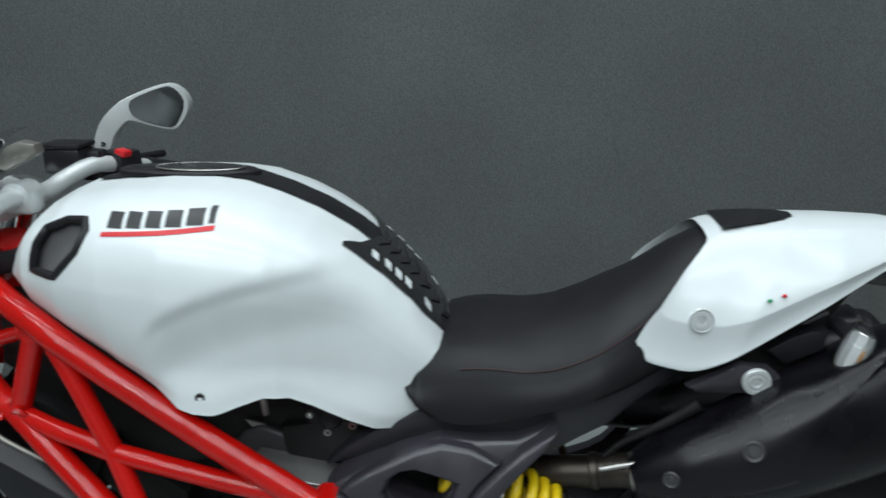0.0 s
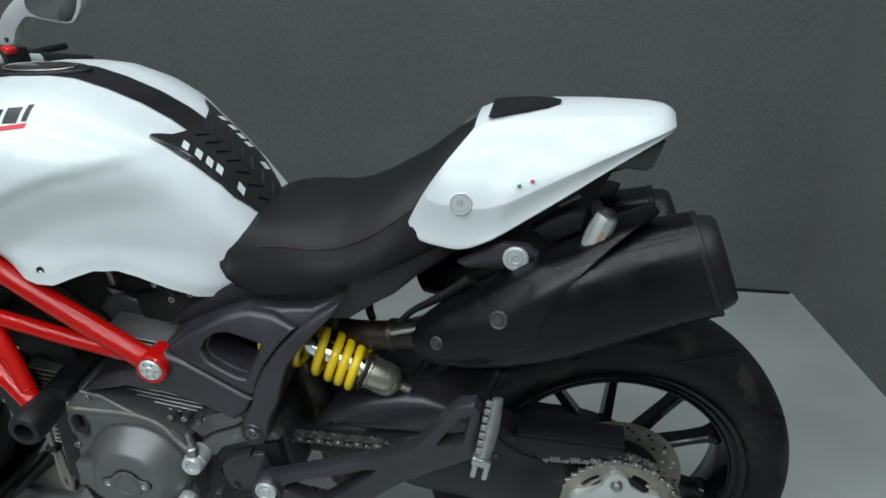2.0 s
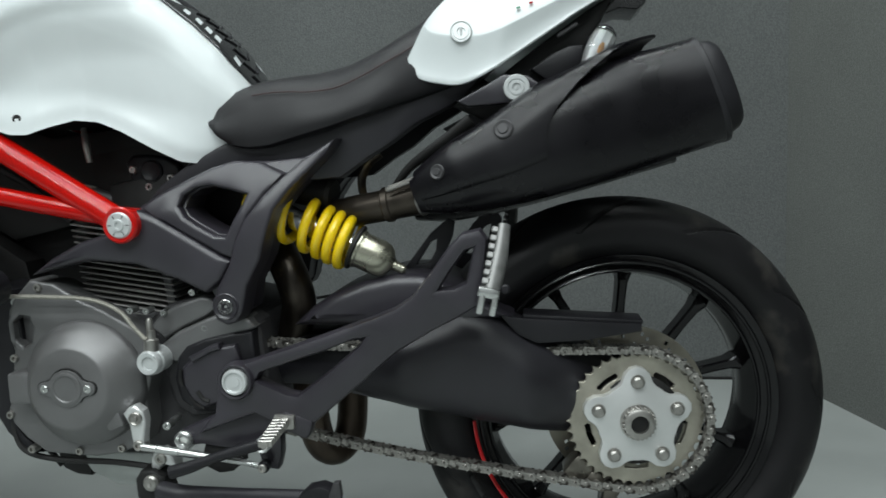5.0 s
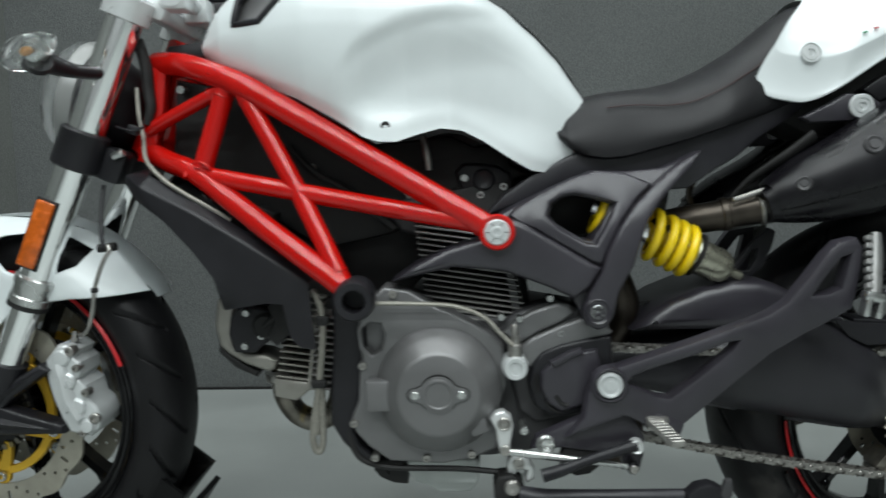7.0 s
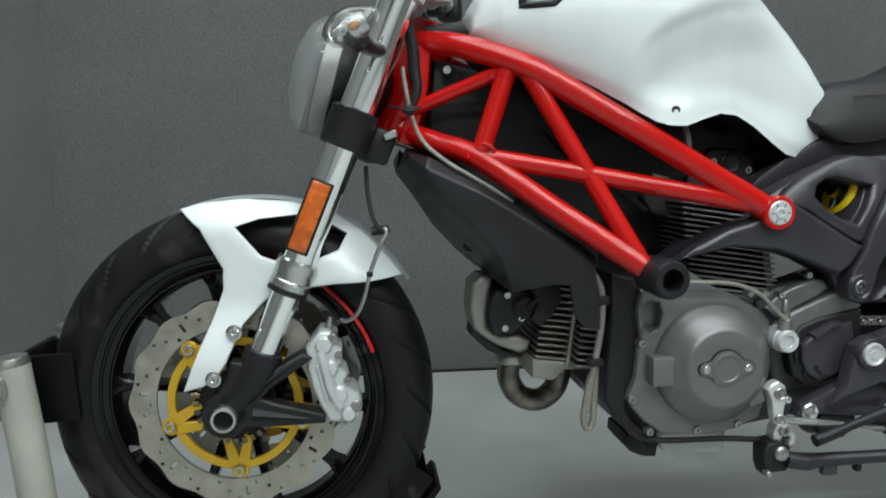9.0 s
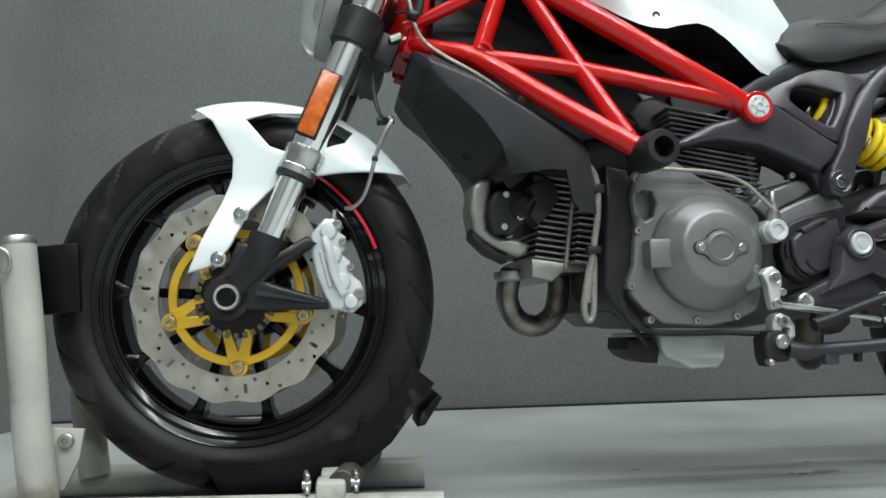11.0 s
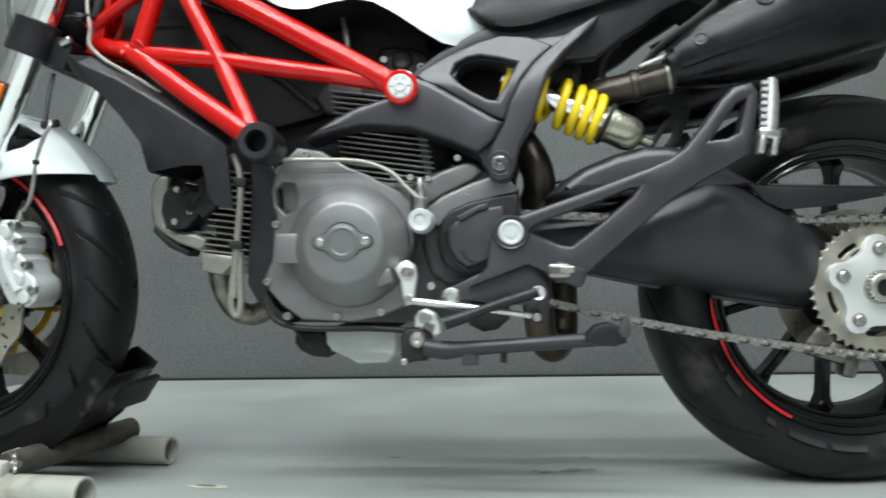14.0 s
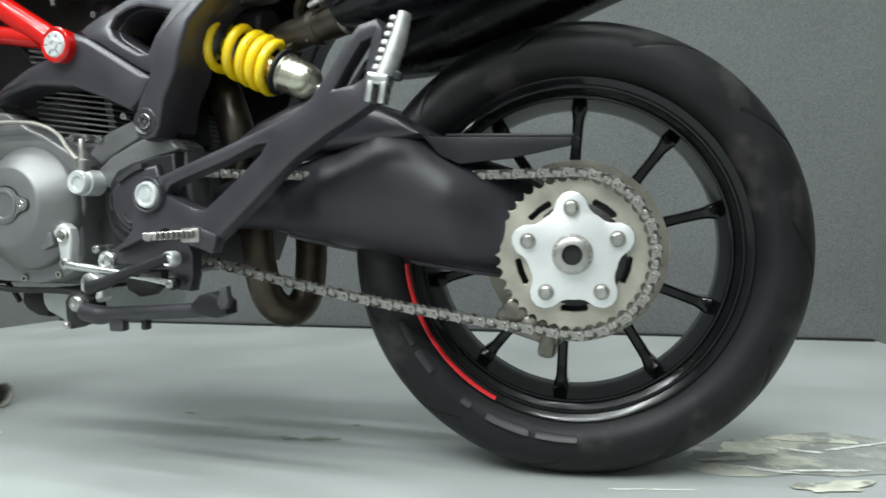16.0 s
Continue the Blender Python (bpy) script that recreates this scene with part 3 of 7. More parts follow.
for name, pts, r in TUBES:
    for s in (1, -1):
        ends = [Vector((x, s * y, z)) for x, y, z in pts]
        if name == "brace_tube":
            ends[0], ends[-1] = ends[0] + (ends[0] - ends[1]).normalized() * 0.012, ends[-1] + (ends[-1] - ends[-2]).normalized() * 0.012
        part(name, tube(ends, r, 18, 6 if len(pts) > 3 else 2), RED, frame_part)
        if name == "brace_tube":
            # uneven weld beads where the brace meets the main tubes
            for p, q in ((ends[0], ends[1]), (ends[-1], ends[-2])):
                d = (q - p).normalized()
                u = d.orthogonal().normalized()
                v = d.cross(u)
                ring = [p + d * (0.0175 + 0.0008 * math.sin(5 * a)) + (u * math.cos(a) + v * math.sin(a)) * (r - 0.0002) for a in np.linspace(0, 2 * math.pi, 28, endpoint=False)]
                part("weld_bead", tube(ring, 0.0015, 6, 1, closed=True), RED, frame_part)
for s in (1, -1):
    part("head_gusset", plate([(-0.465, 0.76), (-0.448, 0.862), (-0.425, 0.865), (-0.432, 0.80), (-0.455, 0.715), (-0.478, 0.722)], -0.07 * s - 0.012, -0.07 * s + 0.012, 0.004), RED, frame_part)
    part("pivot_boss", lathe((0.060, s * -0.155, 0.611), (0, -s, 0), [(0, 0.021), (0.035, 0.0245), (0.044, 0.0250), (0.047, 0.0225), (0.046, 0.018)], 30), RED, frame_part)
    part("pivot_bolt", lathe((0.060, s * -0.195, 0.611), (0, -s, 0), [(0, 0.0180), (0.006, 0.0180), (0.0085, 0.016), (0.0085, 0.0085), (0.0105, 0.0075), (0.0105, 0.0045), (0.0085, 0.004), (0.0085, 0)], 28), SILVER, frame_part, "silver frame pivot bolt")
    # Slots are dark bars on the bolt face in place of shaded cuts.
    for a in (0, 60, 120, 180, 240, 300):
        part("bolt_slot", box((0.060 + 0.0125 * math.cos(radians(a)), s * -0.2036, 0.611 + 0.0125 * math.sin(radians(a))), (0.0052, 0.0012, 0.0012), 0.0003, (0, -a, 0), 1), ENGINE_DARK, frame_part)
    part("weld_bead", tube([(-0.364 + 0.02 * math.cos(a), s * (-0.140 - 0.008 * math.sin(2 * a)), 0.699 + 0.017 * math.sin(a)) for a in np.linspace(0, 3.4, 8)], 0.003, 6, 2), RED, frame_part)

# dark side frames that carry the seat, leaning in towards their tops
lean_in = lambda x, z: 0.38 * max(0.0, z - 0.615)

for s in (1, -1):
    m = (lambda b: b) if s > 0 else mirrored
    cover = part("side_frame", m(plate([(-0.088, 0.543), (-0.055, 0.566), (-0.01, 0.588), (0.040, 0.602), (0.070, 0.635), (0.095, 0.648), (0.143, 0.670), (0.200, 0.692), (0.250, 0.690), (0.300, 0.694), (0.346, 0.715), (0.337, 0.698), (0.314, 0.676), (0.288, 0.650), (0.268, 0.624), (0.255, 0.589), (0.246, 0.559), (0.226, 0.524), (0.218, 0.487), (0.198, 0.475), (0.178, 0.490), (0.168, 0.512), (0.13, 0.532), (0.07, 0.555), (0.0, 0.562)], -0.166, -0.11, 0.005, 2,
        holes=[[(0.136, 0.630), (0.142, 0.645), (0.156, 0.654), (0.173, 0.657), (0.200, 0.651), (0.222, 0.644), (0.217, 0.631), (0.207, 0.613), (0.195, 0.594), (0.184, 0.595), (0.162, 0.608), (0.145, 0.619)]], shape=lean_in)), DARK, bike, "satin charcoal side frame with a through opening")
    part("frame_lid", m(plate([(0.078, 0.632), (0.090, 0.643), (0.113, 0.656), (0.143, 0.670), (0.172, 0.683), (0.205, 0.692), (0.243, 0.688), (0.280, 0.672), (0.253, 0.645), (0.232, 0.617), (0.218, 0.588), (0.207, 0.560), (0.190, 0.566), (0.150, 0.590), (0.114, 0.612), (0.096, 0.619)], -0.182, -0.15, 0.006, 3,
        holes=[[(0.132, 0.632), (0.138, 0.647), (0.154, 0.657), (0.173, 0.660), (0.200, 0.654), (0.227, 0.646), (0.221, 0.632), (0.211, 0.613), (0.198, 0.590), (0.184, 0.592), (0.161, 0.605), (0.142, 0.618)]], shape=lean_in)), DARK, cover)
    part("rear_strut", m(plate([(0.350, 0.717), (0.338, 0.698), (0.316, 0.676), (0.290, 0.650), (0.270, 0.624), (0.257, 0.589), (0.248, 0.559), (0.228, 0.524), (0.220, 0.489), (0.212, 0.475), (0.198, 0.471), (0.183, 0.478), (0.178, 0.493), (0.186, 0.521), (0.205, 0.553), (0.214, 0.582), (0.230, 0.613), (0.253, 0.643), (0.280, 0.669), (0.307, 0.691)], -0.192, -0.15, 0.007, 3, shape=lean_in)), DARK, cover)
    part("lower_beam", m(plate([(-0.088, 0.543), (-0.055, 0.566), (-0.01, 0.588), (0.040, 0.602), (0.075, 0.630), (0.096, 0.622), (0.114, 0.612), (0.150, 0.590), (0.190, 0.565), (0.206, 0.557), (0.190, 0.530), (0.168, 0.514), (0.13, 0.532), (0.07, 0.555), (0.0, 0.562)], -0.187, -0.15, 0.009, 3)), DARK, cover)
    rail = [(0.045, 0.628), (0.075, 0.660), (0.12, 0.690), (0.165, 0.712), (0.20, 0.726), (0.25, 0.732), (0.333, 0.752), (0.45, 0.788), (0.53, 0.812), (0.545, 0.800), (0.52, 0.772), (0.496, 0.757), (0.453, 0.735), (0.417, 0.708), (0.385, 0.690), (0.345, 0.663), (0.29, 0.660), (0.244, 0.676), (0.208, 0.684), (0.16, 0.676), (0.10, 0.645)]
    part("seat_rail", m(plate(rail, -0.114, -0.088, 0.006, shape=lambda x, z: 0.045 * ease(0.40, 0.53, x))), ARM_PAINT, cover)
    part("side_bolt", m(lathe((0.198, -0.160, 0.497), (0, -1, 0), [(0, 0.02), (0.03, 0.02), (0.034, 0.017), (0.030, 0.011), (0.036, 0.009), (0.036, 0.004), (0.03, 0)], 22)), DARK, cover)
    part("bolt_head", m(cap_bolt(0.198, -0.191, 0.497, 0.010, 0.005)), ALU, cover)

# muffler with its shield
M_AXIS = [(0.0, 0.452, 0.634, 0.024, 0.026), (0.06, 0.480, 0.643, 0.036, 0.040), (0.15, 0.515, 0.6555, 0.048, 0.052), (0.3, 0.575, 0.6755, 0.059, 0.060), (0.5, 0.650, 0.7075, 0.0735, 0.063), (0.75, 0.749, 0.738, 0.0765, 0.062), (1.0, 0.845, 0.762, 0.073, 0.058)]


def muffler_mid(s):
    """The muffler's axis draws in towards the tail."""
    return -0.118 + 0.042 * ease(0.35, 1.0, s)


def muffler_ring(s, grow=0.0, seg=40):
    x, z, h, w = (lerp(s, [(r[0], r[k]) for r in M_AXIS]) for k in (1, 2, 3, 4))
    tilt = radians(20)
    ring = []
    for j in range(seg):
        a = 2 * math.pi * j / seg
        c, d = math.cos(a), math.sin(a)
        u = math.copysign(abs(c) ** 0.75, c) * (w + grow)
        v = math.copysign(abs(d) ** 0.85, d) * (h + grow)
        ring.append(Vector((x - v * math.sin(tilt), muffler_mid(s) + u, z + v * math.cos(tilt))))
    return ring


for far in (0, 1):
    m = (lambda b: b) if not far else (lambda b: moved(mirrored(b), -0.045, -0.028))
    rings = [muffler_ring(t) for t in np.linspace(0, 1, 28)]
    muf = part("muffler", m(skin(rings)), MATTE, bike, "matte black oval exhaust muffler", 45)
    last = muffler_ring(1.0)
    mid = sum(last, Vector()) / len(last)
    way = Vector((math.cos(radians(20)), 0, math.sin(radians(20))))
    cap = [[mid + (q - mid) * k + way * d for q in last] for k, d in ((1.0, -0.002), (1.008, 0.001), (1.005, 0.005), (0.985, 0.006), (0.90, 0.006), (0.885, 0.012), (0.84, 0.022), (0.76, 0.028), (0.55, 0.029), (0.42, 0.024), (0.40, 0.0), (0.05, -0.002))]
    part("end_cap", m(skin(cap)), PLASTIC, muf, "black stepped end cap", 30)
    # shield: wraps the front, its free edge sweeping back along the top
    reach = [(60, 0.86), (90, 0.91), (115, 0.78), (140, 0.61), (160, 0.505), (172, 0.46), (200, 0.42), (228, 0.40)]
    grid = []
    for a in np.linspace(60, 228, 40):
        row = []
        for k in range(30):
            t = 0.02 + (lerp(a, reach) - 0.02) * k / 29
            x, z, h, w = (lerp(t, [(r[0], r[i]) for r in M_AXIS]) for i in (1, 2, 3, 4))
            g = 0.005 + 0.013 * ease(0.60, 1.0, k / 29) * ease(178, 105, a) - 0.0200 * ease(186, 208, a)
            c, d = math.cos(radians(a)), math.sin(radians(a))
            u, v = math.copysign(abs(c) ** 0.75, c) * (w + g), math.copysign(abs(d) ** 0.85, d) * (h + g)
            row.append(Vector((x - v * math.sin(radians(20)), muffler_mid(t) + u, z + v * math.cos(radians(20)))))
        grid.append(row)
    bm = skin(grid, closed_row=False)
    bmesh.ops.recalc_face_normals(bm, faces=bm.faces)
    bmesh.ops.solidify(bm, geom=bm.faces[:], thickness=0.004)
    part("heat_shield", m(bm), MATTE, muf, "matte black heat shield", 40)
    part("shield_bolt", m(lathe((0.576, -0.1775, 0.7185), (-0.16, -0.94, 0.3), [(-0.003, 0.013), (0.001, 0.013), (0.0026, 0.0112), (0.001, 0.0088), (0.001, 0.0070), (0.0030, 0.0060), (0.0030, 0)], 24)), ENGINE_DARK, muf)
    part("shield_bolt", m(lathe((0.488, -0.1655, 0.667), (-0.39, -0.9, 0.18), [(-0.004, 0.0105), (0.001, 0.0105), (0.0025, 0.009), (0.0012, 0.0065), (0.0012, 0.0050), (0.0025, 0.0042), (0.0025, 0)], 24)), ENGINE_DARK, muf)
    part("hanger", m(plate([(0.510, 0.762), (0.551, 0.782), (0.574, 0.795), (0.608, 0.792), (0.628, 0.776), (0.592, 0.756), (0.525, 0.754)], -0.106, -0.092, 0.004)), DARK, muf, "dark exhaust hanger")
    part("hanger_bolt", m(lathe((0.5925, -0.110, 0.7755), (0, -1, 0), [(-0.035, 0.009), (-0.003, 0.009), (-0.002, 0.0178), (0.002, 0.0178), (0.0036, 0.0166), (0.0036, 0.0122), (0.0020, 0.0116), (0.0020, 0.0100), (0.0036, 0.0094), (0.0036, 0.0062), (0.0012, 0.0056), (0.0012, 0.0026), (0.0026, 0.0022), (0.0026, 0)], 32)), SILVER, muf, "flat silver hanger bolt with engraved rings")
part("link_pipe", tube([(0.468, -0.100, 0.634), (0.44, -0.092, 0.629), (0.392, -0.085, 0.620), (0.343, -0.075, 0.612), (0.30, -0.05, 0.60)], [0.0245, 0.0240, 0.0225, 0.0225, 0.022], 18), SOOTY, bike, "dark brown sooty exhaust link pipe")
part("pipe_joint", lathe((0.400, -0.086, 0.6215), (0.97, -0.1, 0.17), [(0, 0.0235), (0.002, 0.0255), (0.010, 0.0255), (0.012, 0.0235)], 22), SOOTY, bike, "lipped sooty pipe joint")
part("pipe_clamp", lathe((0.452, -0.096, 0.631), (0.97, -0.15, 0.17), [(0, 0.0250), (0.001, 0.0260), (0.005, 0.0260), (0.006, 0.0250)], 22), STEEL, bike, "steel exhaust clamp")
part("clamp_bolt", rod((0.408, -0.115, 0.644), (0.462, -0.122, 0.662), 0.0040, 10), STEEL, bike)
part("exhaust_strap", tube([(0.366, -0.06, 0.630), (0.362, -0.06, 0.645), (0.363, -0.06, 0.663), (0.374, -0.06, 0.682), (0.392, -0.06, 0.694)], [0.006, 0.007, 0.0075, 0.0075, 0.006], 10, 4, flat=0.6), SOOTY, bike, "bent sooty exhaust strap")
part("exhaust_bracket", tube([(0.417, -0.090, 0.648), (0.438, -0.095, 0.672), (0.466, -0.10, 0.692), (0.498, -0.10, 0.712), (0.53, -0.10, 0.735)], [0.006, 0.007, 0.009, 0.011, 0.013], 12, 4, flat=0.6), VOID, bike, "black exhaust bracket")
part("hugger_wedge", plate([(0.413, 0.518), (0.430, 0.539), (0.460, 0.577), (0.486, 0.598), (0.496, 0.593), (0.492, 0.572), (0.477, 0.538), (0.455, 0.518)], -0.056, -0.046, 0.002, holes=[[(0.438, 0.531), (0.460, 0.564), (0.469, 0.568), (0.467, 0.551), (0.456, 0.533)]]), PLASTIC, bike, "black slotted mudguard bracket")
part("exhaust_pipe", tube([(0.205, -0.03, 0.575), (0.240, -0.06, 0.535), (0.258, -0.065, 0.48), (0.24, -0.04, 0.42), (0.24, -0.02, 0.36)], 0.026, 18), SOOTY, bike, "sooty steel exhaust pipe")
part("exhaust_pipe", tube([(0.248, -0.01, 0.36), (0.252, -0.01, 0.29), (0.258, 0.005, 0.235), (0.276, 0.03, 0.213), (0.294, 0.055, 0.232), (0.298, 0.07, 0.29), (0.296, 0.075, 0.35), (0.290, 0.075, 0.42)], 0.0255, 18), surface("brown_pipe_steel", (0.065, 0.05, 0.038), 0.36, metal=0.75, var=0.35, scale=25, bump=0.15, second=(0.12, 0.09, 0.05), spots=0.10), bike, "brown heat-stained exhaust bend")

# rear shock with its spring
A, B = Vector((0.205, -0.105, 0.640)), Vector((0.420, -0.100, 0.533))
way = (B - A).normalized()
shock = part("rear_shock", lathe(A, way, [(0, 0.012), (0.03, 0.016), (0.168, 0.016)], 22), CHROME, bike, "rear shock absorber with a yellow spring")
part("shock_body", lathe(A, way, [(0.166, 0.0265), (0.170, 0.0285), (0.178, 0.0285), (0.180, 0.0265), (0.208, 0.0262), (0.218, 0.0240), (0.225, 0.0185), (0.229, 0.011), (0.232, 0.0075), (0.247, 0.0070), (0.250, 0.004)], 24), surface("olive_metal", (0.42, 0.41, 0.33), 0.28, metal=0.9), shock, "olive metallic shock body")
side = way.orthogonal().normalized()
up = way.cross(side)
COILS = [(0, 0.006), (1, 0.022), (2, 0.050), (3, 0.090), (4, 0.1150), (5, 0.1320), (6, 0.1490), (7, 0.1660)]
line = []
for k in range(0, 7 * 18 + 1):
    a = k / 18 * 2 * math.pi
    line.append(A + way * lerp(k / 18, COILS) + 0.0335 * (side * math.cos(a) + up * math.sin(a)))
part("spring", tube(line, 0.0070, 12, 1), YELLOW, shock, "yellow coil spring")
part("spring_seat", lathe(A, way, [(0.168, 0.030), (0.170, 0.0335), (0.173, 0.0335), (0.175, 0.030)], 24), VOID, shock)
part("reservoir", lathe((0.265, -0.06, 0.650), (0.5, -0.1, -0.1), [(0, 0.02), (0.004, 0.024), (0.055, 0.024), (0.06, 0.02)], 20), VOID, bike, "black shock reservoir")

# swingarm
ARM_TOP = [(0.180, 0.385), (0.200, 0.410), (0.255, 0.430), (0.35, 0.440), (0.44, 0.462), (0.505, 0.493), (0.545, 0.482), (0.600, 0.442), (0.665, 0.418), (0.725, 0.385), (0.80, 0.345), (0.815, 0.325)]
ARM_LOW = [(0.180, 0.365), (0.22, 0.350), (0.30, 0.345), (0.40, 0.322), (0.516, 0.298), (0.618, 0.281), (0.66, 0.275), (0.72, 0.250), (0.79, 0.262), (0.815, 0.300)]
rows = []
for x in np.linspace(0.180, 0.815, 60):
    zt, zb = lerp(x, ARM_TOP), lerp(x, ARM_LOW)
    bulge = lerp(x, [(0.18, 0.03), (0.34, 0.042), (0.42, 0.085), (0.52, 0.092), (0.60, 0.088), (0.70, 0.050), (0.815, 0.016)])
    back = 0.045 * ease(0.60, 0.74, x)
    row = []
    for k in range(17):
        f = k / 16
        g = 2 * abs(f - 0.46) / (0.92 if f < 0.46 else 1.08)
        row.append(Vector((x, -0.036 + back - bulge * max(0.0, 1 - g ** 2.3) ** 0.5 - 0.012, zt + (zb - zt) * f)))
    rows.append(row + [Vector((x, back + 0.01, zb)), Vector((x, back + 0.01, zt))])
arm = part("swingarm", skin(rows), ARM_PAINT, bike, "satin black single-sided swingarm", 50)
part("arm_flange", tube([(x, -0.050 + 0.045 * ease(0.60, 0.74, x), lerp(x, ARM_LOW) + 0.001) for x in np.linspace(0.33, 0.66, 12)], 0.0055, 8, 2), DARK, arm)
part("sensor_wire", tube([(0.281, -0.05, 0.482), (0.32, -0.05, 0.489), (0.364, -0.05, 0.503)], 0.0022, 8, 3), VOID, arm)
part("bridge", plate([(0.262, 0.452), (0.29, 0.478), (0.32, 0.497), (0.369, 0.516), (0.41, 0.525), (0.45, 0.526), (0.475, 0.519), (0.53, 0.492), (0.58, 0.462), (0.50, 0.452), (0.38, 0.452)], -0.118, 0.045, 0.018, 4), DARK, arm, "swingarm bridge")
part("chain_guard", join(plate([(0.545, 0.484), (0.572, 0.462), (0.60, 0.459), (0.755, 0.450), (0.755, 0.440), (0.68, 0.428), (0.612, 0.424), (0.585, 0.437)], -0.110, -0.103, 0.0015), box((0.675, -0.080, 0.4565), (0.165, 0.05, 0.006), 0.002, (0, 3.4, 0))), PLASTIC, arm, "black plastic chain guard")
part("hub_carrier", lathe((0.749, -0.085, 0.306), (0, 1, 0), [(0, 0.06), (0.004, 0.066), (0.08, 0.066), (0.085, 0.05)], 36), VOID, arm)
part("rear_caliper", join(box((0.690, -0.055, 0.212), (0.085, 0.04, 0.035), 0.008, (0, 18, 0)), box((0.668, -0.06, 0.228), (0.035, 0.045, 0.04), 0.008, (0, 40, 0)), box((0.712, -0.06, 0.188), (0.022, 0.035, 0.034), 0.006, (0, 10, 0)), lathe((0.690, -0.072, 0.212), (0, -1, 0), [(0, 0.014), (0.006, 0.014), (0.008, 0.011), (0.008, 0)], 16)), BURNT, arm, "grimy rear brake caliper")

# near and far passenger foot brackets
for s in (1, -1):
    m = (lambda b: b) if s > 0 else mirrored
    br = part("foot_bracket", m(plate([(0.150, 0.322), (0.176, 0.352), (0.182, 0.385), (0.190, 0.408), (0.207, 0.419), (0.227, 0.423), (0.325, 0.455), (0.403, 0.482), (0.430, 0.493), (0.453, 0.508), (0.480, 0.541), (0.503, 0.572), (0.520, 0.589), (0.544, 0.594), (0.553, 0.580), (0.550, 0.552), (0.546, 0.522), (0.541, 0.497), (0.508, 0.478), (0.478, 0.463), (0.432, 0.436), (0.393, 0.404), (0.354, 0.371), (0.319, 0.342), (0.299, 0.328), (0.271, 0.326), (0.254, 0.342), (0.233, 0.352)], -0.205, -0.179, 0.007, 2,
        holes=[[(0.237, 0.398), (0.244, 0.408), (0.262, 0.415), (0.333, 0.437), (0.375, 0.453), (0.387, 0.454), (0.380, 0.444), (0.340, 0.411), (0.312, 0.390), (0.294, 0.377), (0.280, 0.379)], [(0.489, 0.517), (0.504, 0.540), (0.524, 0.566), (0.535, 0.570), (0.530, 0.549), (0.524, 0.526), (0.509, 0.519)]])), DARK, bike, "satin black foot bracket")
    part("swingarm_pivot", m(lathe((0.211, -0.202, 0.398), (0, -1, 0), [(0, 0.0182), (0.008, 0.0182), (0.0120, 0.0165), (0.0125, 0.0140), (0.0100, 0.0120), (0.0100, 0.0075), (0.0112, 0.0068), (0.0112, 0.0)], 30)), SILVER, br, "bright swingarm pivot cap with a recessed face")
    part("pivot_ring", m(lathe((0.211, -0.192, 0.398), (0, -1, 0), [(0, 0.0255), (0.017, 0.0250), (0.020, 0.0230), (0.019, 0.0200), (0.012, 0.0190)], 30)), DARK, br)
    peg = part("passenger_peg", m(tube([(0.557, -0.222, 0.512), (0.569, -0.203, 0.560), (0.575, -0.190, 0.598)], [0.0125, 0.0112, 0.0085], 14, 4, flat=0.75)), PEG, br, "folded cast aluminium passenger peg")
    for k in range(8):
        part("peg_tooth", m(box((0.549 + 0.0020 * k, -0.226 + 0.0046 * k, 0.520 + 0.0102 * k), (0.009, 0.011, 0.0082), 0.0015, (-24, 11, 0), 1)), PEG, peg)
    part("peg_fork", m(join(box((0.545, -0.226, 0.504), (0.008, 0.018, 0.026), 0.002, (0, 13, 0)), box((0.561, -0.226, 0.501), (0.008, 0.018, 0.026), 0.002, (0, 13, 0)), box((0.555, -0.226, 0.517), (0.028, 0.018, 0.014), 0.004, (0, 13, 0)))), ALU, peg)
    part("peg_bolt", m(lathe((0.575, -0.216, 0.520), (0, -1, 0), [(0, 0.006), (0.006, 0.006), (0.008, 0.004)], 12)), PLASTIC, peg)
    rider = part("rider_peg", m(join(tube([(0.272, -0.200, 0.345), (0.280, -0.295, 0.343)], [0.006, 0.005], 12, 3, flat=0.8), box((0.276, -0.206, 0.343), (0.030, 0.014, 0.020), 0.004))), STEEL, br, "ribbed aluminium rider foot peg")
    for k in range(8):
        part("peg_rib", m(box((0.2735 + 0.0009 * k, -0.216 - 0.0105 * k, 0.3445), (0.022 - 0.0006 * k, 0.0074, 0.011 - 0.0003 * k), 0.0012, (0, 0, 8), 1)), STEEL, rider)
    part("peg_mount", m(box((0.290, -0.196, 0.338), (0.045, 0.024, 0.028), 0.006, (0, 20, 0))), DARK, br)


